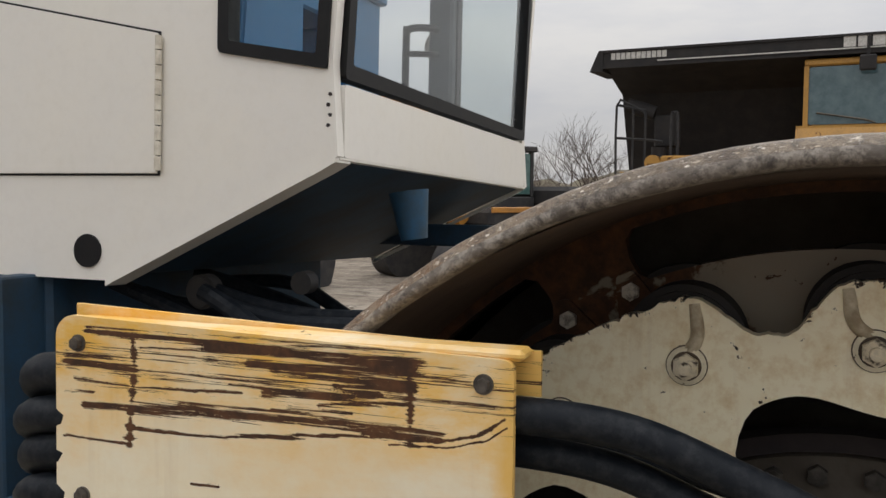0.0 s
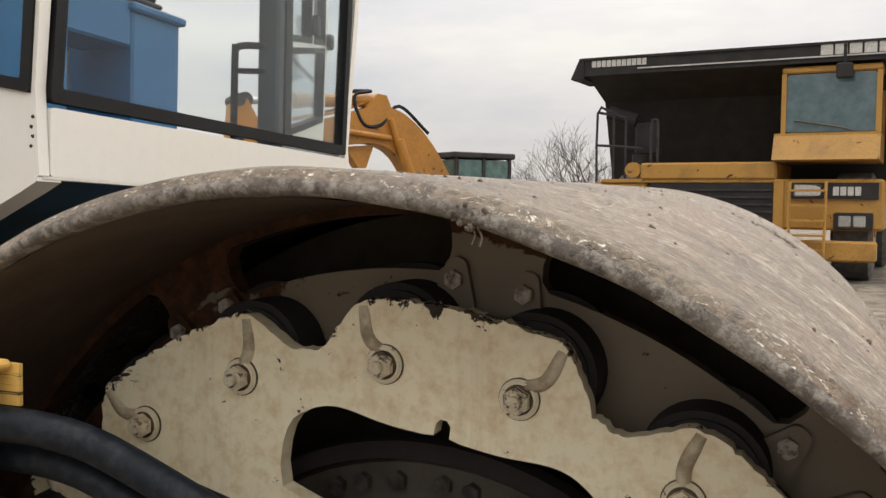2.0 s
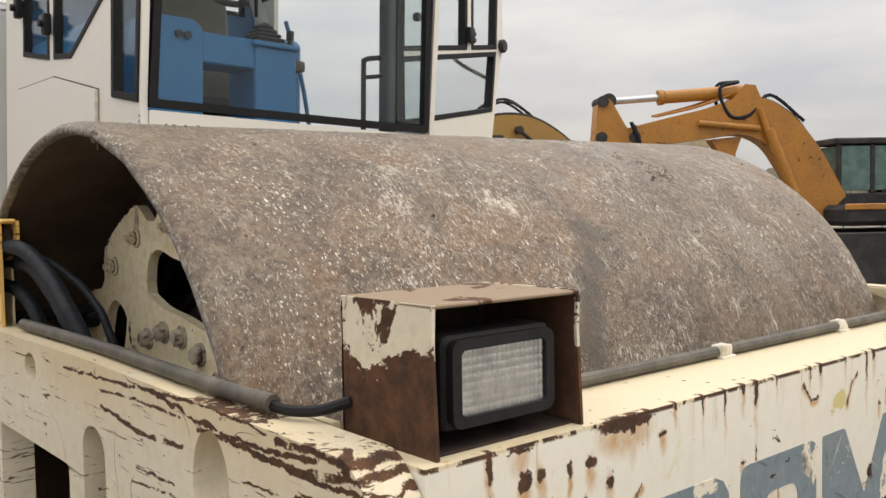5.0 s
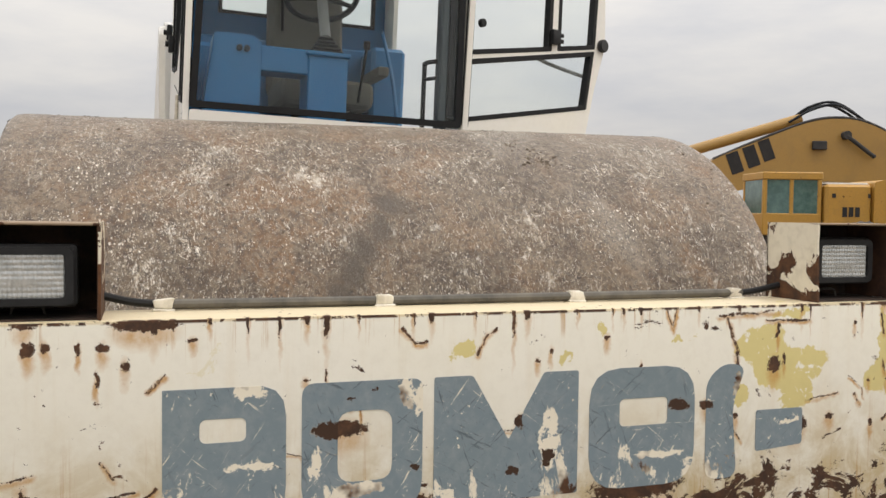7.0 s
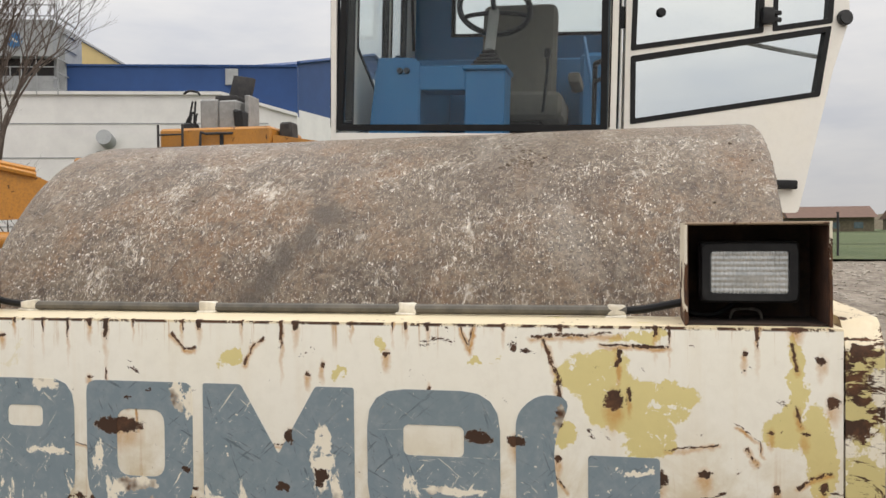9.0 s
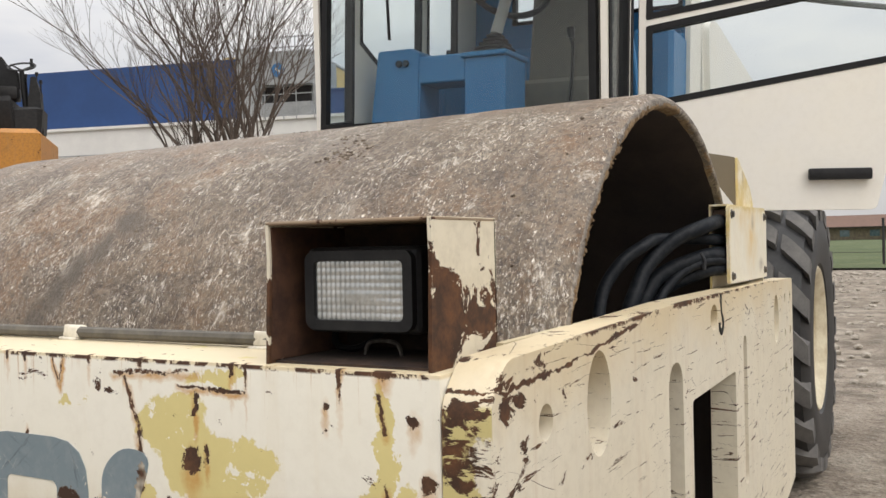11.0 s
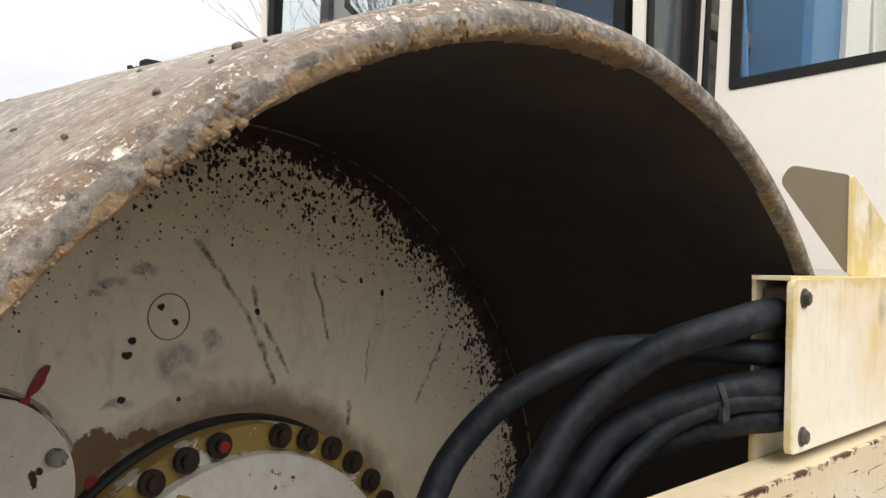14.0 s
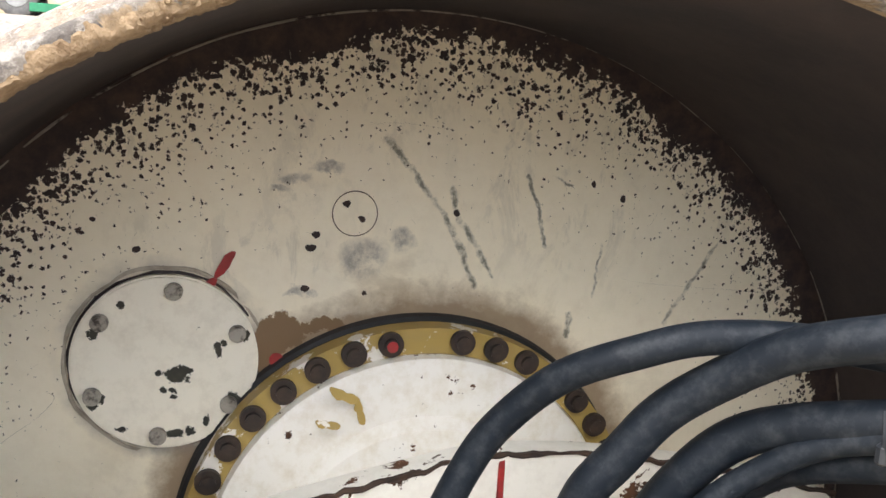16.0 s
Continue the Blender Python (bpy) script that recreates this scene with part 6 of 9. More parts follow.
    # right guard box and hoses
    guard = part("hose_guard", merge(prism(rounded([(-0.314, 1.13), (-0.314, 1.392), (-0.84, 1.405), (-0.856, 1.39), (-0.86, 1.13)], 0.012), -1.036, -1.028), box((-0.84, -1.032, 1.390), (-0.306, -0.998, 1.401), 0.004), prism([(-0.298, 1.352), (-0.298, 1.396), (-0.86, 1.413), (-0.86, 1.13), (-0.36, 1.13), (-0.36, 1.352)], -0.999, -0.994)), MAT_BOX_WORN, roller, "yellowed hose guard with long brown scrapes")
    for xx, zz in ((-0.343, 1.368), (-0.823, 1.374), (-0.338, 1.16), (-0.82, 1.2)):
        part("bolt", hexbolt((xx, -1.036, zz), (0, -1, 0), 0.0075, 0.009, 0.0098), MAT_BOLT, guard)
    part("clamp_block", box((-0.40, -1.024, 1.345), (-0.33, -1.002, 1.38), 0.004), MAT_RUSTSHEET, guard, "brown clamp block")
    runs = [
        ([(-0.42, -1.012, 1.335), (-0.32, -1.012, 1.336), (-0.25, -1.010, 1.334), (-0.19, -1.005, 1.322), (-0.11, -1.0, 1.291), (-0.035, -1.0, 1.260), (0.033, -1.0, 1.220), (0.062, -0.998, 1.199), (0.12, -0.985, 1.13), (0.15, -0.96, 1.02), (0.16, -0.92, 0.85), (0.16, -0.88, 0.7)], 0.0178),
        ([(-0.42, -0.985, 1.290), (-0.32, -0.985, 1.294), (-0.229, -0.985, 1.286), (-0.147, -0.985, 1.257), (-0.068, -0.985, 1.222), (-0.009, -0.985, 1.185), (0.05, -0.975, 1.12), (0.08, -0.95, 1.0), (0.09, -0.9, 0.8)], 0.0165),
        ([(-0.42, -0.95, 1.30), (-0.28, -0.94, 1.30), (-0.14, -0.93, 1.265), (-0.06, -0.93, 1.244), (-0.01, -0.93, 1.223), (0.036, -0.93, 1.201), (0.061, -0.93, 1.179), (0.10, -0.925, 1.12), (0.115, -0.91, 1.0), (0.115, -0.88, 0.8)], 0.0085),
        ([(-0.42, -1.0, 1.24), (-0.34, -0.995, 1.235), (-0.27, -0.985, 1.205), (-0.22, -0.975, 1.15), (-0.2, -0.96, 1.05), (-0.2, -0.93, 0.85)], 0.016),
    ]
    for pts, r in runs:
        part("hydraulic_hose", tube(pts, r, 14, 7), MAT_HOSE, roller, "thick black hydraulic hose, dusty")
    # black hoses leaving the back of the guard
    for k, (dz, dy, r) in enumerate(((0.0, 0.0, 0.024), (-0.048, -0.012, 0.022), (-0.092, -0.006, 0.023), (-0.138, -0.016, 0.021))):
        pts = [(-0.84, -1.012, 1.335 + dz), (-0.895, -1.010 + dy, 1.330 + dz), (-0.93, -0.985 + dy, 1.312 + dz), (-0.95, -0.93, 1.28 + dz * 0.8), (-1.0, -0.85, 1.2 + dz * 0.6), (-1.04, -0.78, 1.1 + dz * 0.5)]
        part("hydraulic_hose", tube(pts, r, 14, 7), MAT_HOSE, roller, "thick black hydraulic hose, dusty")


build_hoses()

MAT_GREYPOST = simple("grey_post_paint", (0.07, 0.085, 0.095), (0.05, 0.06, 0.07), 6, 0.6)

# ---- the rear half: articulation, cab, tyres, hood ----
CAB = Matrix.Translation((-0.787, 0.098, 1.72)) @ Euler((radians(-1.9), 0, radians(0.6))).to_matrix().to_4x4()
cab = part("cab", prism(rounded([(-0.57, -0.135), (0.575, -0.135), (0.575, -0.012), (-0.57, -0.012)], 0.01), -0.028, 0.002, "yz"), MAT_WHITE, roller, "white cab shell with black-framed windows", m=CAB)
HW = 0.584      # half width of the cab


def window(name, poly, lo, hi, plane, parent, seal=0.022, m=None, proud=0.010):
    """A pane in a black rubber seal."""
    s = part(name, plate(rounded(grown(poly, 0.004), 0.010), [rounded(grown(poly, -seal), 0.006)], lo - proud, hi + proud, plane), MAT_SEAL, parent, "black rubber window seal", m=m)
    g = part("window_pane", prism(rounded(grown(poly, -seal + 0.006), 0.012), (lo + hi) / 2 - 0.002, (lo + hi) / 2 + 0.002, plane), MAT_GLASS, parent, "clear dusty window glass", m=m)
    g.visible_shadow = False
    return s


def build_cab():
    lean = math.tan(radians(4.0))
    # windscreen: leaning forward
    tilt = Matrix.Translation((-0.012, 0, 0)) @ Matrix(((1, 0, lean, 0), (0, 1, 0, 0), (0, 0, 1, 0), (0, 0, 0, 1)))
    ws = [(-0.566, 0.002), (0.562, 0.002), (0.55, 1.02), (-0.535, 1.02)]
    window("windscreen_seal", ws, -0.005, 0.005, "yz", cab, 0.022, tilt)
    for y in (-0.577, 0.575):
        part("pillar", box((-0.03, y - 0.0065, -0.02), (-0.006, y + 0.0065, 1.05), 0.003), MAT_WHITE, cab, m=tilt)
    # bottom lip of the chin
    part("chin_lip", box((-0.05, -0.585, -0.140), (0.0015, 0.59, -0.1345), 0.001), MAT_WHITE, cab)
    for side in (-1, 1):
        y0, y1 = (-HW - 0.012, -HW + 0.012) if side < 0 else (HW - 0.006, HW + 0.018)
        win_a = [(-0.226, 0.050), (-0.021, 0.014), (0.031, 1.0), (-0.226, 1.0)]
        if side < 0:
            shell = [(0.003, -0.134), (-0.008, 0.02), (0.058, 1.05), (-1.42, 1.05), (-1.42, -0.355), (-0.47, -0.360), (-0.03, -0.150)]
            pane_b = [(-1.17, 0.31), (-0.86, 0.255), (-0.86, 1.0), (-1.17, 1.0)]
            pane_c = [(-0.80, 0.25), (-0.62, 0.23), (-0.28, 0.40), (-0.28, 1.0), (-0.80, 1.0)]
            holes = [grown(win_a, 0.004), grown(pane_b, 0.004), grown(pane_c, 0.004)]
            sh = part("side_panel", plate(shell, holes, y0, y1), MAT_WHITE, cab, "white cab side panel")
            for w in (pane_b, pane_c):
                window("side_window_seal", w, y0 + 0.006, y1 - 0.006, "xz", cab, 0.016)
            for xx, zz in ((-0.83, 0.38), (-1.18, 0.5)):
                part("window_latch", merge(box((xx - 0.02, y0 - 0.035, zz - 0.04), (xx + 0.02, y0 - 0.006, zz + 0.04), 0.008, 2), cyl((xx, y0 - 0.03, zz), (xx, y0 - 0.05, zz), 0.014)), MAT_BLACKPLASTIC, cab, "black window latch")
            # service flap with a piano hinge
            flap = part("service_flap", prism([(-0.355, -0.163), (-0.355, 0.086), (-0.80, 0.18), (-1.25, 0.18), (-1.25, -0.163)], y0 - 0.006, y0 - 0.001, bev=0.001), MAT_WHITE, cab, "white service flap")
            part("flap_gap", prism(grown([(-0.355, -0.163), (-0.355, 0.086), (-0.80, 0.18), (-1.25, 0.18), (-1.25, -0.163)], 0.004), y0 - 0.002, y0 - 0.0002), MAT_SEAL, cab)
            for k in range(9):
                z = -0.158 + k * 0.0268
                part("hinge_knuckle", cyl((-0.351, y0 - 0.008, z), (-0.351, y0 - 0.008, z + 0.0245), 0.0065, seg=10), MAT_CLIP, cab)
            part("grommet", merge(cyl((-0.511, y0 - 0.004, -0.306), (-0.511, y0 + 0.004, -0.306), 0.031, seg=28)), MAT_SEAL, cab, "round black grommet")
            for k in range(4):
                part("chip", lumps(prism(circle(-0.012 - 0.004 * (k % 2), -0.032 - 0.017 * k, 0.0035, 8), y0 - 0.0008, y0), 0.002, 300, k), MAT_INNER, cab)
        else:
            front = [(0.003, -0.134), (-0.008, 0.02), (0.058, 1.05), (-0.262, 1.05), (-0.262, -0.25), (-0.03, -0.150)]
            part("side_panel", plate(front, [grown(win_a, 0.004)], y0, y1), MAT_WHITE, cab, "white cab side panel")
            rear = [(-1.2, 1.05), (-1.42, 1.05), (-1.42, -0.355), (-0.47, -0.355), (-0.28, -0.25), (-0.28, -0.2), (-1.2, -0.2)]
            part("side_panel", prism(rear, y0, y1), MAT_WHITE, cab, "white cab side panel")
            part("door_post_seal", box((-0.285, y0 - 0.01, -0.2), (-0.263, y1 + 0.004, 1.05)), MAT_SEAL, cab)
        window("side_window_seal", win_a, y0 + 0.004, y1 - 0.004, "xz", cab, 0.018)
        part("chin_lip", prism([(0.0, -0.136), (-0.03, -0.150), (-0.47, -0.360), (-0.47, -0.370), (-0.03, -0.160), (0.0, -0.144)], min(y0, y1) - 0.002, max(y0, y1) + 0.03 * -side), MAT_WHITE, cab)
    # roof, rear wall with a window, floor
    part("roof", box((-1.46, -0.63, 1.05), (0.14, 0.64, 1.16), 0.04, 3), MAT_WHITE, cab, "white cab roof")
    part("rear_wall", plate([(-HW, -0.35), (HW, -0.35), (HW, 1.05), (-HW, 1.05)], [[(-0.36, 0.68), (0.52, 0.68), (0.52, 1.0), (-0.36, 1.0)]], -1.42, -1.39, "yz"), MAT_BLUE, cab, "blue inner rear wall")
    window("rear_window_seal", [(-0.36, 0.68), (0.52, 0.68), (0.52, 1.0), (-0.36, 1.0)], -1.41, -1.40, "yz", cab, 0.02)
    part("cab_floor", prism([(0.0, -0.132), (-0.03, -0.146), (-0.47, -0.352), (-1.39, -0.352), (-1.39, -0.33), (-0.47, -0.33), (-0.03, -0.1)], -HW + 0.015, HW - 0.01), MAT_DARKBLUE, cab, "dark blue cab floor")
    # blue dashboard
    dash = part("dashboard", merge(
        prism([(-0.515, -0.10), (-0.265, -0.10), (-0.265, 0.325), (-0.30, 0.352), (-0.465, 0.352)], -0.42, -0.25, "yz", 0.006),
        box((-0.41, -0.27, 0.205), (-0.255, -0.06, 0.315), 0.006), box((-0.45, -0.062, -0.10), (-0.25, 0.115, 0.295), 0.006), box((-0.46, -0.075, 0.292), (-0.235, 0.125, 0.312), 0.005)), MAT_BLUE, cab, "light blue dashboard console")
    for y in (-0.36, -0.328):
        part("knob", cyl((-0.252, y, 0.292), (-0.238, y, 0.292), 0.014, seg=16, bev=0.002), MAT_DARKBLUE, cab, "round dashboard knob")
    boot = bmesh.new()
    for k in range(5):
        boot = merge(boot, box((-0.42 + 0.012 * k, -0.045 + 0.010 * k, 0.312 + 0.017 * k), (-0.27 - 0.012 * k, 0.10 - 0.010 * k, 0.325 + 0.017 * k), 0.005))
    part("column_boot", boot, MAT_RUBBER, cab, "black rubber steering-column boot")
    part("steering_column", cyl((-0.345, 0.028, 0.39), (-0.47, 0.028, 0.60), 0.024), MAT_GREYPANEL, cab)
    c, ax = Vector((-0.475, 0.028, 0.61)), Vector((-0.5, 0, 0.866))
    u, v = Vector((0, 1, 0)), ax.cross(Vector((0, 1, 0))).normalized()
    rim = tube([c + 0.165 * (math.cos(t) * u + math.sin(t) * v) for t in [2 * math.pi * k / 36 for k in range(37)]], 0.014, 8, 1)
    wheel = part("steering_wheel", rim, MAT_RUBBER, cab, "black steering wheel")
    for t in (0.3, 2.84, 4.71):
        part("spoke", tube([c - 0.02 * ax, c + 0.1 * (math.cos(t) * u + math.sin(t) * v), c + 0.16 * (math.cos(t) * u + math.sin(t) * v)], 0.012, 6, 2), MAT_RUBBER, cab)
    # seat
    part("seat_cushion", box((-1.12, -0.12, 0.12), (-0.62, 0.34, 0.26), 0.05, 3), MAT_SEAT, cab, "olive-grey driver's seat cushion")
    back = lumps(box((-0.12, -0.13, 0), (0.0, 0.27, 0.58), 0.05, 3), 0.006, 5)
    part("seat_back", back, MAT_SEAT, cab, "olive-grey driver's seat back", m=pose(-1.02, 0, 0.22, 0, -8, 0))
    part("seat_base", box((-1.05, 0.0, -0.33), (-0.7, 0.24, 0.13), 0.01), MAT_DARK, cab)
    part("armrest", box((-1.0, 0.36, 0.30), (-0.66, 0.42, 0.35), 0.015, 2), MAT_SEAT, cab)
    part("side_console", box((-1.30, -0.57, -0.33), (-0.55, -0.32, 0.36), 0.02), MAT_BLUE, cab, "blue side console")
    part("side_console", box((-1.37, 0.40, -0.2), (-0.95, 0.585, 0.50), 0.02), MAT_BLUE, cab, "blue side console")
    part("rear_shelf", box((-1.39, -0.57, -0.33), (-1.2, 0.585, 0.52), 0.01), MAT_BLUE, cab, "blue rear engine bulkhead")
    part("lever", tube([(-0.75, 0.50, 0.05), (-0.78, 0.47, 0.3), (-0.83, 0.42, 0.55)], 0.010, 8, 4), MAT_BLUE, cab, "blue lever rod")
    part("lever", merge(tube([(-0.6, 0.25, 0.15), (-0.58, 0.27, 0.35), (-0.55, 0.27, 0.40)], 0.008, 6, 3), cyl((-0.55, 0.27, 0.40), (-0.545, 0.27, 0.44), 0.016)), MAT_BLACKPLASTIC, cab, "black hand lever")
    part("wiper_arm", tube([(0.075, -0.24, 1.0), (0.062, -0.235, 0.6), (0.048, -0.225, 0.32)], 0.006, 6, 3), MAT_SEAL, cab, "black wiper arm")
    # grab rails and uprights seen through the glass
    part("door_post", box((-0.286, 0.532, -0.10), (-0.212, 0.573, 1.05), 0.008), MAT_GREYPOST, cab, "dark grey door post")
    part("grab_rail", tube([(-0.343, 0.50, -0.1), (-0.343, 0.50, 0.29), (-0.335, 0.50, 0.318), (-0.31, 0.505, 0.325), (-0.255, 0.535, 0.325)], 0.011, 10, 5), MAT_BLACKPLASTIC, cab, "black grab rail")
    part("grab_rail", tube([(-0.343, 0.50, 0.25), (-0.255, 0.535, 0.25)], 0.009, 8, 1), MAT_BLACKPLASTIC, cab)


build_cab()


def build_door():
    """The cab's left door, standing wide open."""
    yaw = math.degrees(math.atan2(0.938, -0.345)) - 90
    # door plane: local x = away from the hinge, z up, y = thickness
    m = Matrix.Translation((-1.091, 0.750, 1.719)) @ Matrix.Rotation(radians(yaw + 90), 4, "Z") @ Matrix.Rotation(radians(1.0), 4, "Y")
    low = [(0.0, 0.04), (0.865, 0.185), (0.915, 0.49), (0.0, 0.325)]
    up_a = [(0.0, 0.355), (0.595, 0.455), (0.61, 1.0), (0.02, 1.0)]
    up_b = [(0.645, 0.463), (0.92, 0.51), (0.95, 1.0), (0.655, 1.0)]
    shell = rounded([(-0.035, -0.335), (0.775, -0.335), (0.93, 0.30), (1.005, 0.53), (0.99, 1.05), (-0.02, 1.05)], 0.02)
    door = part("door", plate(shell, [low, up_a, up_b], -0.018, 0.018), MAT_WHITE, roller, "open white cab door with split windows", m=m)
    for w in (low, up_a, up_b):
        window("door_seal", w, -0.01, 0.01, "xz", door, 0.019)
    part("door_handle", merge(box((0.545, -0.05, -0.232), (0.755, -0.03, -0.192), 0.008, 2), box((0.55, -0.032, -0.228), (0.58, -0.016, -0.196)), box((0.72, -0.032, -0.228), (0.75, -0.016, -0.196))), MAT_BLACKPLASTIC, door, "black door handle")
    part("buffer_knob", cyl((0.975, -0.045, 0.53), (0.975, -0.015, 0.53), 0.034, seg=24, bev=0.006), MAT_RUBBER, door, "round black rubber stop")
    part("pane_knob", cyl((0.13, -0.03, 0.52), (0.13, -0.004, 0.52), 0.02, seg=16, bev=0.004), MAT_BLACKPLASTIC, door, "black knob on the glass")
    part("window_latch", merge(box((0.585, -0.045, 0.485), (0.64, -0.02, 0.56), 0.008, 2), box((0.60, -0.03, 0.50), (0.68, -0.016, 0.52), 0.004), box((0.60, -0.03, 0.53), (0.68, -0.016, 0.55), 0.004)), MAT_BLACKPLASTIC, door, "black window latch")
    part("door_stay", tube([(0.52, 0.03, 0.42), (0.70, 0.06, 0.40), (0.93, 0.03, 0.36)], 0.010, 6, 3), MAT_GREYPANEL, door, "grey door stay")
    for z in (-0.25, 0.45):
        part("hinge", cyl((-0.04, 0, z), (-0.04, 0, z + 0.09), 0.014, seg=12), MAT_SEAL, door, "black hinge")


build_door()


def build_rear():
    # chassis behind the joint, in dirty blue
    part("rear_chassis", merge(box((-2.4, -0.42, 0.55), (-1.5, 0.55, 1.18), 0.02), box((-2.0, -0.50, 0.7), (-1.40, -0.44, 1.41), 0.01), box((-2.0, 0.56, 0.7), (-1.42, 0.60, 1.36), 0.01)), MAT_DARKBLUE, roller, "dirty dark blue chassis")
    # added panel, dark so that no pale gap shows below the cab
    part("under_panel", box((-1.46, -0.60, 0.9), (-1.415, 0.60, 1.385), 0.004), MAT_DARKBLUE, roller, "dark blue panel added to fill the gap under the cab")
    part("joint_block", merge(box((-1.30, -0.25, 0.62), (-0.92, 0.38, 1.02), 0.02), cyl((-1.05, 0.065, 0.5), (-1.05, 0.065, 1.25), 0.09)), MAT_DARKBLUE, roller, "blue articulation joint")
    part("cab_support", merge(box((-1.32, 0.48, 1.40), (-0.72, 0.53, 1.46), 0.006)), MAT_DARKBLUE, roller, "blue cab bearer")
    part("cab_mount", turned(cyl((0, 0, 0), (0, 0, 0.10), 0.028, 0.042, seg=24), pose(-0.80, -0.12, 1.45, 0, -8, 0)), MAT_MIDBLUE, roller, "blue cab mount cone")
    part("steering_ram", merge(cyl((-1.13, -0.40, 1.352), (-1.13, -0.36, 1.352), 0.034, seg=24, bev=0.006), cyl((-0.93, -0.36, 1.375), (-0.93, -0.33, 1.375), 0.022, seg=20), cyl((-1.12, -0.36, 1.18), (-0.35, -0.30, 1.12), 0.03)), MAT_DARK, roller, "dark steering ram")
    part("rear_beam", box((-1.32, -0.99, 0.62), (-1.22, 1.13, 1.02), 0.006), MAT_DARKBLUE, roller, "dark blue rear cross beam")
    rnd = random.Random(3)
    for k in range(9):
        y = -0.38 + 0.09 * k
        lift = 0.12 if k < 5 else 0.0
        pts = [(-1.35, y, 1.24 + lift - 0.03 * (k % 3)), (-1.15, y + rnd.uniform(-0.05, 0.05), 1.19 + lift + rnd.uniform(-0.04, 0.03)), (-0.92, y - 0.05, 1.12 + lift + rnd.uniform(-0.04, 0.05)), (-0.7, y - 0.12, 1.14 + lift * 0.9), (-0.45, -0.5 - 0.06 * k, 1.12 + rnd.uniform(-0.03, 0.04))]
        part("hydraulic_hose", tube(pts, 0.016, 10, 6), MAT_HOSE, roller, "sagging black hydraulic hose")
    for pts in (
        [(-1.154, -0.38, 1.366), (-1.03, -0.38, 1.334), (-0.884, -0.4, 1.319), (-0.717, -0.44, 1.327), (-0.614, -0.5, 1.325)],
        [(-1.106, -0.42, 1.357), (-1.014, -0.43, 1.326), (-0.881, -0.46, 1.313), (-0.725, -0.5, 1.321), (-0.633, -0.55, 1.313)],
        [(-1.067, -0.45, 1.354), (-1.017, -0.45, 1.328), (-0.935, -0.5, 1.305), (-0.873, -0.55, 1.277)],
    ):
        part("hydraulic_hose", tube(pts, 0.017, 10, 6), MAT_HOSE, roller, "sagging black hydraulic hose")
    # hood
    hood = prism(rounded([(-2.28, 1.05), (-2.28, 2.34), (-2.45, 2.40), (-4.5, 2.12), (-4.75, 1.95), (-4.75, 1.05)], 0.08), -0.56, 0.72, bev=0.03)
    part("engine_hood", hood, MAT_WHITE, roller, "white sloping engine hood")
    part("rear_body", box((-4.7, -0.45, 0.6), (-2.3, 0.6, 1.1), 0.03), MAT_DARKBLUE, roller, "dark blue rear body")
    # tyres
    prof = [(0.36, -0.20), (0.40, -0.255), (0.52, -0.275), (0.63, -0.265), (0.69, -0.235), (0.705, -0.15), (0.71, 0.0), (0.705, 0.15), (0.69, 0.235), (0.63, 0.265), (0.52, 0.275), (0.40, 0.255), (0.36, 0.20)]
    # the blocks of one half of the tread, slanted
    def tread_block(t0, t1, thick):
        bm = bmesh.new()
        ring = []
        for s in range(6):
            t = t0 + (t1 - t0) * s / 5
            w = 0.008 + 0.262 * t
            lead = 16 * t + 3 * t * t
            rr = 0.706 - 0.05 * t**3
            pinch = 0.9 if s in (0, 5) else 1.0
            sec = []
            for dd, h in ((-thick, -0.03), (-thick * 0.80 * pinch, 0.042 * pinch), (thick * 0.80 * pinch, 0.042 * pinch), (thick, -0.03)):
                a = radians(lead + dd)
                sec.append(bm.verts.new(((rr + h) * math.sin(a), w, (rr + h) * math.cos(a))))
            ring.append(sec)
        for a, b in zip(ring, ring[1:]):
            for k in range(4):
                bm.faces.new((a[k], a[(k + 1) % 4], b[(k + 1) % 4], b[k]))
        bm.faces.new(ring[0])
        bm.faces.new(ring[-1])
        return bm

    blocks = [tread_block(0.0, 0.40, 5.4), tread_block(0.50, 1.0, 5.2)]
    lugs = [None, None]
    for cy, sgn in ((0.865, 1), (-0.72, -1)):
        t = part("tyre", lathe(prof, 72, center=(0, 0)), MAT_RUBBER, roller, "chunky black tractor-tread tyre, dusty", m=Matrix.Translation((-3.02, cy, 0.74)))
        for k in range(20):
            for half in (1, -1):
                turn = Matrix.Rotation(radians(18 * k + (9 if half < 0 else 0)), 4, "Y") @ Matrix.Diagonal((1, half, 1, 1))
                for q in (0, 1):
                    if lugs[q] is None:
                        lugs[q] = part("tread_lug", blocks[q], MAT_TYRE, t, m=turn, smooth=25)
                    else:
                        again(lugs[q], turn, t)
        rimm = lathe([(0.37, 0.20), (0.385, 0.24), (0.375, 0.25), (0.345, 0.235), (0.31, 0.20), (0.29, 0.10), (0.12, 0.08), (0.11, 0.13), (0.001, 0.14)], 56, center=(0, 0))
        w = part("wheel_rim", turned(rimm, Matrix.Diagonal((1, sgn, 1, 1))), MAT_RIMCREAM, t, "cream wheel rim")
        for k in range(10):
            a = 2 * math.pi * k / 10
            part("wheel_nut", hexbolt((0.19 * math.sin(a), sgn * 0.088, 0.19 * math.cos(a)), (0, sgn, 0), 0.016, 0.02), MAT_BOLT_PAINTED, t)


MAT_TYRE = simple("dusty_tyre_rubber", (0.085, 0.082, 0.08), (0.16, 0.15, 0.138), 7, 0.8, bump=0.2, spread=(0.4, 0.7))
build_rear()

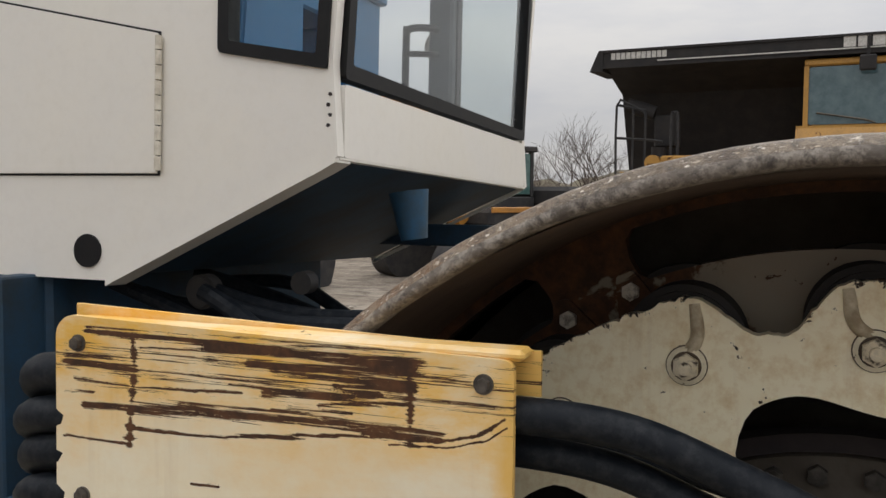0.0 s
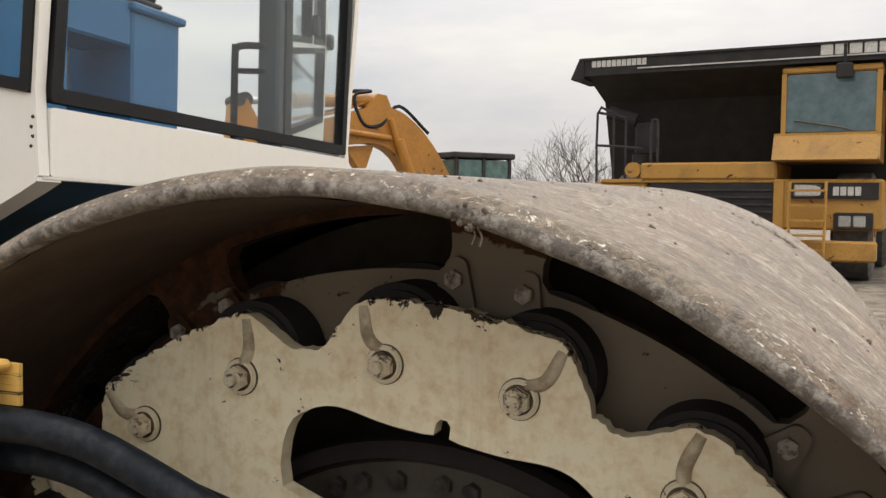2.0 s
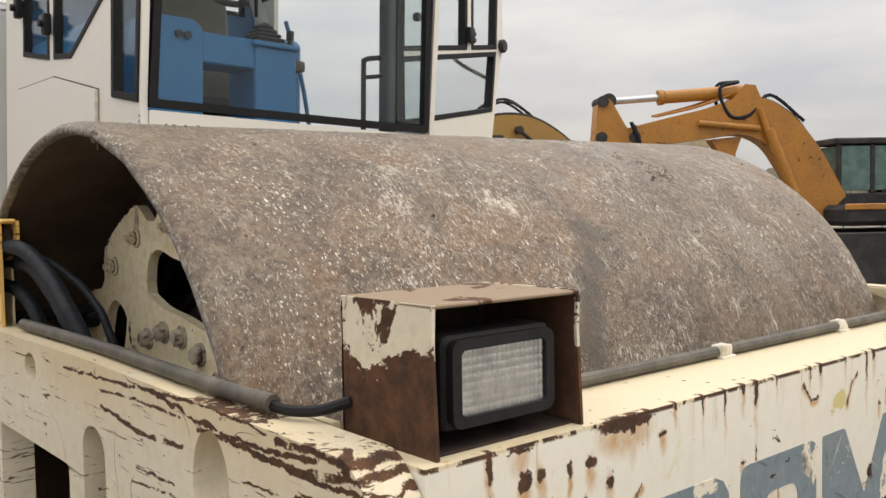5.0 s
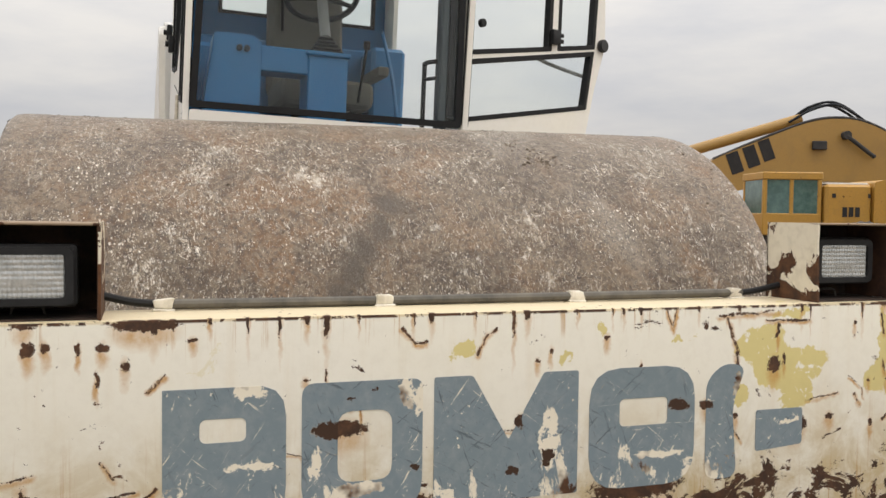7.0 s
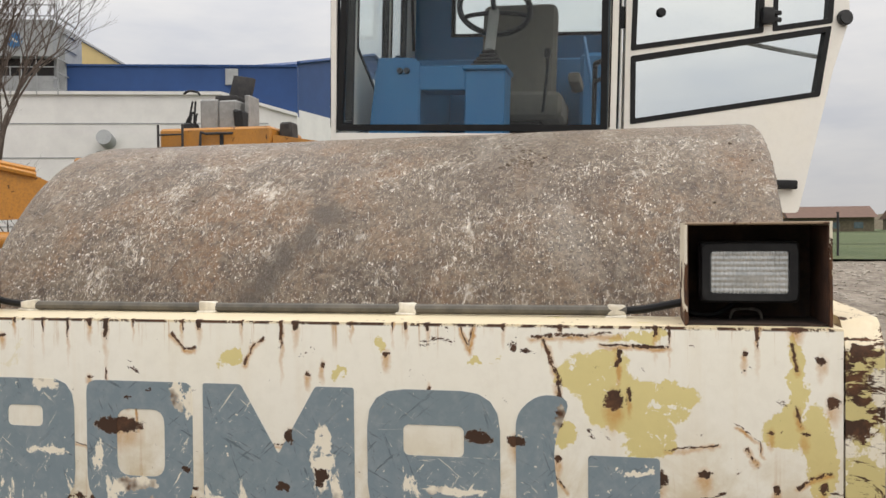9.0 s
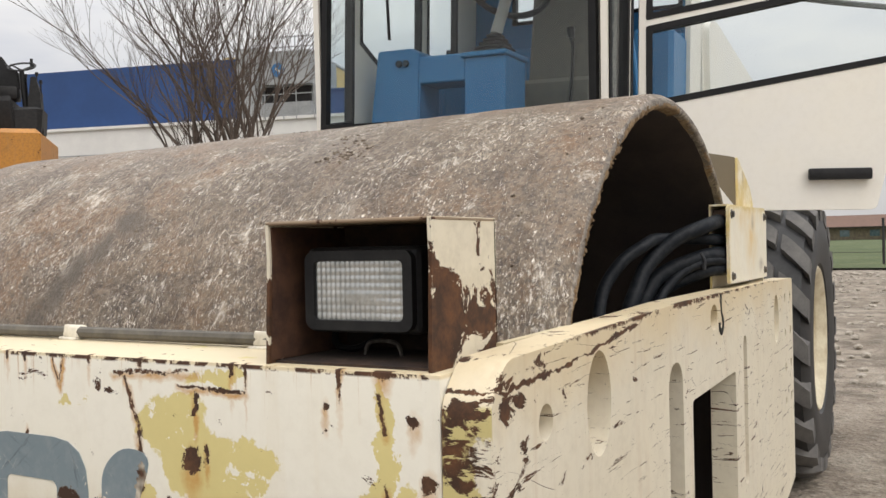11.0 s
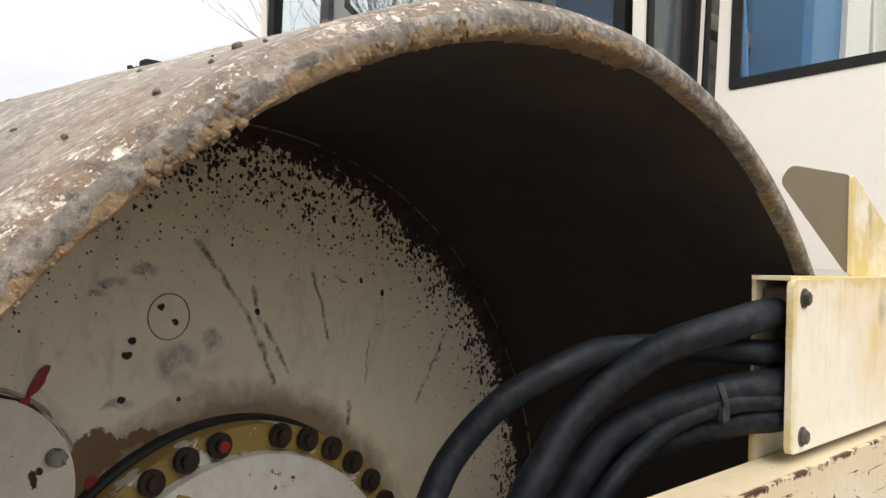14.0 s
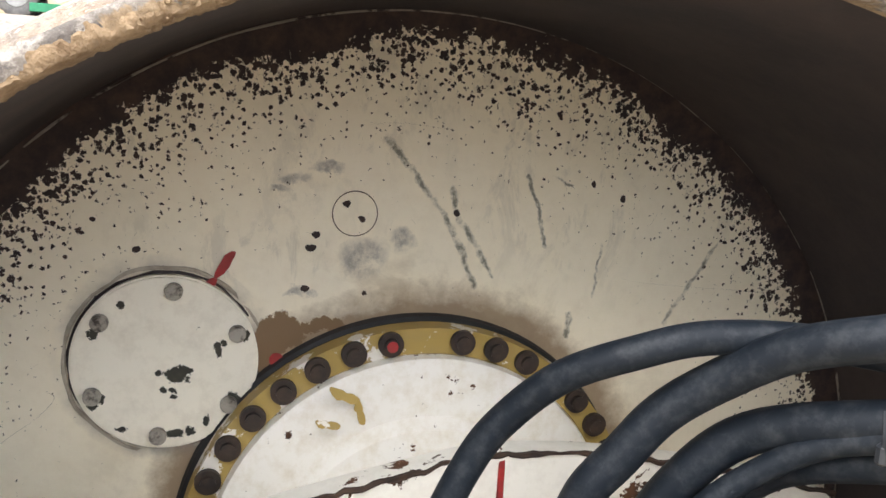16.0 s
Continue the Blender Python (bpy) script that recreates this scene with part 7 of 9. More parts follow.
# ---- machines round the yard ----
def ribbon(top, bottom, y0, y1, bev=0.03):
    """A beam of box section from its upper and lower outline in the local x-z plane."""
    a = [tuple(p) for p in smooth_line([(x, z, 0) for x, z in top], 5)]
    b = [tuple(p) for p in smooth_line([(x, z, 0) for x, z in bottom], 5)]
    return prism([p[:2] for p in a] + [p[:2] for p in reversed(b)], y0, y1, "xz", 0)


def ram(parent, p, q, r, rod=0.55):
    p, q = Vector(p), Vector(q)
    k = p + (q - p) * rod
    part("ram_barrel", merge(cyl(p, k, r, seg=16, bev=r * 0.15), cyl(k, k + (q - p).normalized() * r * 0.8, r * 1.2, seg=16)), MAT_ORANGE if parent.name.startswith("orange") else MAT_CATYELLOW, parent)
    part("ram_rod", cyl(k, q, r * 0.55, seg=12), MAT_CHROME, parent, "bright piston rod")
    part("ram_eye", cyl(q + Vector((0, -r * 1.3, 0)), q + Vector((0, r * 1.3, 0)), r * 1.15, seg=16), MAT_DARK, parent)


def far_wheel(name, parent, c, r, w, axis=(0, 1, 0), rim=MAT_CATYELLOW):
    c, ax = Vector(c), Vector(axis).normalized()
    bm = lathe([(r * 0.5, -w * 0.42), (r * 0.62, -w * 0.5), (r * 0.88, -w * 0.5), (r * 0.97, -w * 0.42), (r * 0.98, 0), (r * 0.97, w * 0.42), (r * 0.88, w * 0.5), (r * 0.62, w * 0.5), (r * 0.5, w * 0.42)], 88, center=(0, 0))
    for v in bm.verts:
        a = math.atan2(v.co.x, v.co.z)
        if Vector((v.co.x, 0, v.co.z)).length > r * 0.86 and (math.floor(a / (2 * math.pi) * 44 + 0.25 + 2.2 * abs(v.co.y) / w) % 2):
            v.co.x *= 1.05
            v.co.z *= 1.05
    bm.transform(Matrix.Translation(c) @ Vector((0, 1, 0)).rotation_difference(ax).to_matrix().to_4x4())
    ob = part(name, bm, MAT_TYRE, parent, "black rubber tyre")
    part("wheel_rim", merge(cyl(c - ax * (w / 2 + 0.01), c + ax * (w / 2 + 0.01), r * 0.55, seg=28, bev=0.02), cyl(c - ax * (w / 2 + 0.03), c + ax * (w / 2 + 0.03), r * 0.2, seg=18)), rim, ob)
    return ob


def bars(parent, name, x0, x1, z0, z1, y, n, material, gap=0.22, dy=-0.006):
    """Writing that stays unread, as plain bars."""
    w = (x1 - x0) / n
    for k in range(n):
        part(name, box((x0 + k * w, y + dy, z0), (x0 + k * w + w * (1 - gap), y, z1)), material, parent)


def haul_truck():
    m = Matrix.Translation((-1.0, 17.45, 0)) @ Matrix.Rotation(radians(-7), 4, "Z")
    t = thing("haul_truck", "yellow mining dump truck with sooty black body canopy", "dump truck", m=m)
    body = part("dump_body", merge(prism([(-0.05, 4.34), (-0.05, 4.66), (0.4, 4.72), (6.5, 4.9), (8.5, 4.4), (3.0, 1.6), (2.4, 1.8), (1.6, 3.9), (0.6, 4.25)], -2.95, 4.7, "yz")), MAT_SOOT, t, "black sooty dump body with overhanging canopy")
    part("canopy_lip", merge(box((-2.98, -0.09, 4.30), (4.7, -0.05, 4.345)), box((-2.98, -0.08, 4.64), (4.7, -0.03, 4.69)), prism([(-3.2, 4.24), (-2.9, 4.24), (-2.9, 4.68), (-3.0, 4.68)], -0.08, 1.2, "xz")), MAT_SOOT, body)
    part("canopy_edge", box((-1.7, -0.105, 4.395), (4.7, -0.085, 4.42)), MAT_PALETEXT, body, "worn bare canopy edge")
    bars(body, "sign_bar", -2.72, -1.5, 4.48, 4.62, -0.05, 11, MAT_PALETEXT, 0.18, -0.01)
    bars(body, "sign_bar", 1.9, 4.2, 4.44, 4.66, -0.05, 9, MAT_PALETEXT, 0.15, -0.01)
    # deck, grille, bumper
    deck = part("deck", merge(box((-1.62, 0.0, 2.04), (1.15, 2.2, 2.40), 0.04), box((-2.5, 0.05, 1.98), (1.15, 2.2, 2.06), 0.01)), MAT_TRUCK, t, "yellow engine deck")
    part("grille", box((-1.4, 0.05, 0.55), (1.1, 0.3, 1.97)), MAT_SOOT, t, "black radiator grille")
    for k in range(9):
        part("grille_slat", box((-1.38, 0.02, 0.65 + 0.145 * k), (1.08, 0.06, 0.69 + 0.145 * k)), MAT_DARK, t)
    part("front_post", box((1.1, 0.0, 0.35), (1.3, 0.4, 2.05), 0.02), MAT_TRUCK, t)
    for lo, hi in (((1.2, 0.05, 1.05), (3.1, 1.8, 2.05)), ((-2.7, 0.1, 1.25), (-1.5, 1.8, 2.0))):
        part("fender", box(lo, hi, 0.05), MAT_TRUCK, t, "yellow front fender")
    part("bumper", box((-2.6, -0.15, 0.45), (3.0, 0.2, 0.85), 0.04), MAT_TRUCK, t, "yellow bumper")
    # cab
    cabin = part("truck_cab", merge(prism([(1.08, 2.4), (3.0, 2.4), (3.0, 2.95), (1.08, 2.95)], -0.02, 1.7, "xz")), MAT_TRUCK, t, "yellow driver's cab")
    part("cab_roof", box((1.2, 0.0, 4.12), (3.0, 1.7, 4.25), 0.03), MAT_TRUCK, cabin)
    for x0, x1 in ((1.2, 1.29), (2.9, 3.0)):
        part("cab_post", box((x0, 0.0, 2.95), (x1, 0.1, 4.12)), MAT_TRUCK, cabin)
    part("rear_wall", box((1.2, 1.6, 2.95), (3.0, 1.7, 4.12)), MAT_TRUCK, cabin)
    part("cab_sill", prism([(-0.25, 2.42), (-0.022, 2.9), (-0.022, 2.42)], 1.08, 3.0, "yz"), MAT_TRUCK, cabin)
    part("windscreen", prism(rounded([(1.29, 2.97), (2.9, 2.97), (2.9, 4.1), (1.29, 4.1)], 0.06), 0.03, 0.05, "xz"), MAT_WINDOW, cabin, "grey tinted windscreen")
    part("wiper", tube([(1.45, -0.01, 3.2), (2.3, -0.02, 3.05), (2.5, -0.01, 2.98)], 0.02, 5, 2), MAT_CONDUIT, cabin)
    part("mirror", merge(box((2.2, -0.28, 3.95), (2.5, -0.18, 4.25), 0.03), box((2.32, -0.26, 4.2), (2.38, -0.2, 4.6))), MAT_SOOT, cabin, "black mirror")
    part("sticker", box((1.75, -0.045, 2.5), (1.95, -0.024, 2.62)), MAT_PALETEXT, cabin)
    # name panel, headlights, ladder
    part("name_panel", box((1.42, -0.02, 1.66), (3.0, 0.06, 1.98)), MAT_SOOT, t, "black model-name panel")
    bars(t, "sign_bar", 2.2, 2.72, 1.73, 1.9, -0.02, 4, MAT_PALETEXT, 0.2)
    part("panel_patch", lumps(box((1.5, -0.03, 1.72), (1.98, -0.015, 1.93), 0.02), 0.03, 6), MAT_PALETEXT, t)
    for x in (2.42, 2.68):
        part("headlight", merge(box((x - 0.11, -0.03, 1.12), (x + 0.11, 0.06, 1.34), 0.02)), MAT_LENS, t, "square headlight")
    part("light_panel", box((2.22, -0.01, 1.06), (2.92, 0.055, 1.4), 0.02), MAT_SOOT, t)
    lad = part("ladder", merge(tube([(1.45, -0.3, 2.0), (1.45, -0.4, 1.2), (1.5, -0.45, 0.25)], 0.03, 6, 3), tube([(2.1, -0.3, 2.0), (2.1, -0.4, 1.2), (2.1, -0.45, 0.25)], 0.03, 6, 3)), MAT_TRUCK, t, "yellow access ladder")
    for k in range(6):
        part("rung", box((1.45, -0.48, 0.35 + 0.29 * k), (2.1, -0.28, 0.39 + 0.29 * k)), MAT_TRUCK, lad)
    # railings
    rail = part("railing", merge(*[tube(p, 0.03, 6, 2) for p in (
        [(-2.62, 0.1, 2.0), (-2.62, 0.1, 3.5), (-2.4, 0.1, 3.55), (-2.0, 0.1, 3.35)], [(-2.25, 0.1, 2.0), (-2.25, 0.1, 3.5)], [(-1.98, 0.1, 2.0), (-1.98, 0.1, 3.35)],
        [(-2.62, 0.1, 2.8), (-1.98, 0.1, 2.75), (-1.6, 0.1, 2.7)], [(-2.62, 0.1, 3.52), (-1.98, 0.1, 3.38)])]), MAT_DARK, t, "dark steel deck railing")
    part("railing", merge(tube([(-1.42, 0.1, 2.1), (-1.42, 0.1, 3.2), (-1.35, 0.1, 3.3), (-1.28, 0.1, 3.2), (-1.28, 0.1, 2.1)], 0.035, 6, 3)), MAT_DARK, t, "dark steel deck railing")
    part("air_filter", merge(cyl((-1.75, 0.4, 2.2), (-1.75, 0.4, 2.6), 0.16), cyl((-2.5, 0.5, 3.55), (-1.9, 0.6, 3.35), 0.16), box((-1.9, 0.5, 2.6), (-1.4, 0.9, 3.3), 0.04)), MAT_SOOT, t, "dark air filter and pipes")
    part("lamp", cyl((-1.8, 0.05, 2.25), (-1.8, 0.2, 2.25), 0.17, seg=20), MAT_TRUCK, t)
    far_wheel("tyre", t, (2.5, 1.6, 1.1), 1.1, 0.75, (1, 0, 0))
    far_wheel("tyre", t, (-2.1, 1.6, 1.1), 1.1, 0.75, (1, 0, 0))
    far_wheel("tyre", t, (2.4, 6.0, 1.1), 1.1, 1.2, (1, 0, 0))
    far_wheel("tyre", t, (-2.0, 6.0, 1.1), 1.1, 1.2, (1, 0, 0))


haul_truck()


def orange_excavator():
    m = Matrix.Translation((-7.9, 10.3, 0)) @ Matrix.Rotation(math.atan2(0.8, 0.6), 4, "Z")
    t = thing("orange_excavator", "orange excavator with folded gooseneck boom and black hoses", "excavator", m=m)
    part("stick", prism(rounded([(-0.06, 2.45), (0.0, 3.1), (0.10, 3.18), (0.22, 3.14), (0.55, 2.55), (0.62, 1.0), (0.50, 0.85), (0.28, 0.9), (0.12, 1.9)], 0.05), -0.18, 0.18), MAT_ORANGE, t, "orange dipper stick")
    for px, pz in ((0.08, 3.1), (0.05, 2.5), (0.62, 2.5)):
        part("pivot_pin", cyl((px, -0.23, pz), (px, 0.23, pz), 0.095), MAT_DARK, t)
    part("boom", ribbon([(0.52, 2.66), (1.2, 2.82), (1.9, 2.98), (2.35, 3.12), (2.9, 3.12), (3.4, 2.8), (3.85, 2.25), (4.3, 1.45)], [(0.55, 2.36), (1.3, 2.40), (2.0, 2.48), (2.5, 2.52), (2.9, 2.35), (3.2, 1.95), (3.5, 1.4), (3.75, 0.95)], -0.2, 0.2), MAT_ORANGE, t, "orange gooseneck boom")
    ram(t, (2.62, 0, 3.28), (0.2, 0, 3.12), 0.11, 0.60)
    part("ram_bracket", prism([(2.25, 3.05), (2.55, 3.38), (2.72, 3.36), (2.85, 3.08)], -0.16, 0.16), MAT_ORANGE, t)
    part("ram_barrel", merge(cyl((1.7, -0.25, 2.72), (2.75, -0.25, 2.62), 0.05), cyl((2.9, -0.27, 2.6), (3.35, -0.27, 1.5), 0.09, seg=16), cyl((2.75, -0.27, 2.95), (3.0, -0.27, 2.2), 0.05)), MAT_ORANGE, t)
    part("boom_bracket", prism([(1.95, 2.45), (2.2, 2.1), (2.35, 2.1), (2.5, 2.5)], -0.12, 0.12), MAT_ORANGE, t)
    hoses = [[(2.5, 0.1, 3.45), (2.15, 0.12, 3.38), (2.2, 0.14, 2.95), (2.55, 0.15, 2.75), (2.9, 0.12, 3.15), (3.5, 0.1, 2.85), (3.95, 0.1, 2.25)], [(2.45, -0.1, 3.42), (2.1, -0.16, 3.3), (2.25, -0.2, 2.85), (2.6, -0.2, 2.85), (3.0, -0.1, 3.2), (3.6, -0.1, 2.75)],
             [(0.55, 0.15, 2.7), (0.62, 0.22, 2.4), (0.5, 0.25, 2.1), (0.30, 0.22, 2.3)], [(0.55, -0.22, 2.75), (0.68, -0.26, 2.35), (0.45, -0.26, 1.95), (0.22, -0.22, 2.1)], [(0.6, -0.22, 2.7), (0.72, -0.27, 2.2), (0.6, -0.26, 1.7), (0.42, -0.22, 1.6)], [(1.0, -0.1, 2.85), (1.7, -0.12, 3.0), (2.3, -0.1, 3.2)], [(1.0, 0.1, 2.87), (1.7, 0.1, 3.04), (2.3, 0.08, 3.25)]]
    for k, pts in enumerate(hoses):
        part("hose", tube(pts, 0.032 if k < 5 else 0.022, 6, 5), MAT_HOSE if k < 5 else MAT_ORANGE, t, "black hydraulic hose" if k < 5 else "")
    part("bucket", merge(prism(rounded([(0.3, 1.0), (0.75, 0.95), (1.1, 0.5), (1.0, 0.05), (0.2, 0.02), (-0.3, 0.35), (-0.1, 0.6)], 0.1), -0.6, 0.6)), MAT_DARK, t, "dark digging bucket on the ground")
    part("house", merge(box((3.9, -0.9, 0.95), (7.2, 1.3, 1.3), 0.08), box((5.6, -0.9, 1.3), (7.2, 1.3, 1.7), 0.08)), MAT_DARK, t, "dark upper body")
    part("body_stripe", box((3.9, -0.93, 1.22), (7.2, -0.895, 1.32), 0.01), MAT_ORANGE, t, "orange body stripe")
    part("track", prism(rounded([(2.9, 0.0), (7.3, 0.0), (7.5, 0.4), (7.2, 0.85), (3.0, 0.85), (2.7, 0.4)], 0.25), -1.4, -0.8), MAT_DARK, t, "crawler track")
    part("track", prism(rounded([(2.9, 0.0), (7.3, 0.0), (7.5, 0.4), (7.2, 0.85), (3.0, 0.85), (2.7, 0.4)], 0.25), 0.8, 1.4), MAT_DARK, t, "crawler track")
    cabin = part("excavator_cab", box((4.25, 0.0, 1.0), (5.55, 0.9, 1.5), 0.02), MAT_DARK, t, "black cab base")
    part("cab_roof", box((4.2, -0.03, 2.35), (5.6, 0.93, 2.46), 0.02), MAT_DARK, cabin, "black cab roof")
    for x, y in ((4.25, 0.0), (5.45, 0.0), (4.25, 0.82), (5.45, 0.82), (4.85, 0.0)):
        part("cab_post", box((x, y, 1.5), (x + 0.08, y + 0.08, 2.35), 0.01), MAT_DARK, cabin)
    for a, b in (((4.33, 0.02, 1.55), (4.85, 0.04, 2.32)), ((4.92, 0.02, 1.55), (5.45, 0.04, 2.32)), ((4.27, 0.08, 1.55), (4.29, 0.82, 2.32)), ((5.49, 0.08, 1.55), (5.51, 0.82, 2.32)), ((4.33, 0.86, 1.55), (5.45, 0.88, 2.32))):
        part("cab_window", box(a, b), MAT_TEAL, cabin, "green tinted window")


MAT_TEAL = simple("green_tinted_glass", (0.05, 0.11, 0.10), (0.10, 0.18, 0.165), 5, 0.1, bump=0.0, spec=0.8)
orange_excavator()


def yellow_excavator():
    m = Matrix.Translation((-19.5, 14.7, 0)) @ Matrix.Rotation(math.atan2(0.944, 0.33), 4, "Z")
    t = thing("yellow_excavator", "dull yellow excavator boom rising behind other machines", "excavator", m=m)
    part("boom", ribbon([(-1.6, 1.8), (0.4, 2.98), (1.6, 3.5), (3.0, 4.05), (3.9, 4.2), (4.8, 4.08), (5.8, 3.55), (6.8, 2.7), (7.6, 1.7)], [(-1.4, 1.3), (0.7, 2.0), (2.3, 2.3), (3.3, 2.4), (4.4, 2.35), (5.2, 2.2), (6.0, 1.8), (6.6, 1.3)], -0.35, 0.35), MAT_CATYELLOW, t, "dull yellow curved boom")
    part("boom_edge", tube([(0.4, -0.3, 3.0), (1.6, -0.3, 3.53), (3.0, -0.3, 4.08), (3.9, -0.3, 4.23), (4.8, -0.3, 4.11), (5.8, -0.3, 3.58), (6.8, -0.3, 2.73)], 0.05, 6, 4), MAT_DARK, t)
    part("ram_barrel", cyl((-0.2, 0, 3.25), (3.0, 0, 4.22), 0.16, seg=16), MAT_CATYELLOW, t, "yellow hydraulic ram")
    part("boom_pin", merge(cyl((4.15, -0.55, 3.72), (4.15, 0.3, 3.72), 0.12), cyl((4.15, -0.5, 3.7), (4.95, -0.5, 3.1), 0.06), box((3.2, -0.5, 3.3), (3.6, -0.36, 3.55), 0.02)), MAT_DARK, t)
    for dy, dz in ((-0.2, 0.0), (0.0, 0.1), (0.2, 0.03)):
        part("hose", tube([(2.6, dy, 4.1), (3.2, dy, 4.45 + dz), (3.9, dy, 4.62 + dz), (4.5, dy, 4.35 + dz), (4.9, dy, 4.05)], 0.04, 6, 5), MAT_HOSE, t, "looped black hose")
    for k, (x, w) in enumerate(((0.95, 0.36), (1.42, 0.36), (1.86, 0.34))):
        part("logo_block", turned(box((0, -0.362, 0), (w, -0.352, 0.62), 0), pose(x, 0, 2.55 + 0.19 * k, 0, -20, 0)), MAT_SOOT, t, "dark logo block")
    part("house", box((6.3, -1.4, 0.9), (10, 1.4, 2.2), 0.1), MAT_CATYELLOW, t, "yellow upper body")
    part("undercarriage", prism(rounded([(5.6, 0.0), (10.4, 0.0), (10.6, 0.5), (10.2, 0.9), (5.8, 0.9), (5.4, 0.5)], 0.25), -1.5, 1.5), MAT_DARK, t)
    part("stick", prism([(-1.8, 1.9), (-1.2, 2.0), (-1.0, 0.2), (-1.5, 0.0)], -0.25, 0.25), MAT_CATYELLOW, t)


yellow_excavator()


def wheel_loader():
    m = Matrix.Translation((-13.1, 12.05, 0)) @ Matrix.Rotation(math.atan2(0.95, 0.31), 4, "Z") @ Matrix.Scale(0.88, 4)
    t = thing("wheel_loader", "yellow wheel loader with faded bonnet and teal cab windows", "wheel loader", m=m)
    part("bonnet", merge(box((1.15, -0.8, 1.25), (2.25, 0.8, 2.32), 0.06), prism(rounded([(2.28, 1.25), (2.28, 2.38), (2.55, 2.44), (3.6, 2.4), (3.7, 1.25)], 0.05), -0.85, 0.85)), MAT_YELLOW, t, "yellow engine bonnet")
    bars(t, "sign_bar", 1.55, 2.0, 1.55, 1.78, -0.8, 3, MAT_SOOT, 0.25)
    bars(t, "sign_bar", 2.75, 3.5, 2.05, 2.22, -0.85, 6, MAT_SOOT, 0.25)
    for x0, x1 in ((1.3, 1.38), (2.15, 2.2)):
        part("vent", box((x0, -0.82, 2.0), (x1, -0.79, 2.1)), MAT_SOOT, t)
    part("bonnet_top", box((1.2, -0.7, 2.3), (2.2, 0.7, 2.36), 0.02), MAT_PALETEXT, t)
    cabin = part("loader_cab", merge(*[box(a, b, 0.02) for a, b in (((-0.3, -0.7, 1.1), (1.1, 0.7, 1.62)), ((-0.32, -0.72, 2.42), (1.12, 0.72, 2.6)), ((-0.3, -0.7, 1.6), (-0.2, -0.6, 2.45)), ((0.33, -0.7, 1.6), (0.43, -0.62, 2.45)), ((1.0, -0.7, 1.6), (1.1, -0.6, 2.45)), ((-0.3, 0.6, 1.6), (-0.2, 0.7, 2.45)), ((1.0, 0.6, 1.6), (1.1, 0.7, 2.45)))]), MAT_YELLOW, t, "yellow cab")
    for a, b in (((-0.2, -0.68, 1.62), (0.33, -0.66, 2.42)), ((0.43, -0.68, 1.62), (1.0, -0.66, 2.42)), ((-0.28, -0.6, 1.62), (-0.26, 0.6, 2.42)), ((-0.2, 0.66, 1.62), (1.0, 0.68, 2.42))):
        part("cab_window", box(a, b), MAT_TEAL, cabin, "teal cab window")
    part("chassis", box((-2.5, -0.6, 0.6), (3.6, 0.6, 1.25), 0.05), MAT_DARK, t, "dark chassis")
    part("front_body", prism(rounded([(-0.4, 1.2), (-1.5, 1.9), (-2.4, 1.2), (-2.4, 0.8), (-0.4, 0.8)], 0.05), -0.6, 0.6), MAT_YELLOW, t)
    for x in (-1.7, 2.0):
        for y in (-0.95, 0.95):
            far_wheel("tyre", t, (x, y, 0.72), 0.72, 0.5)


wheel_loader()


MAT_CABCREAM = simple("faded_cream_cab", (0.52, 0.44, 0.30), (0.40, 0.32, 0.2), 6, 0.6)


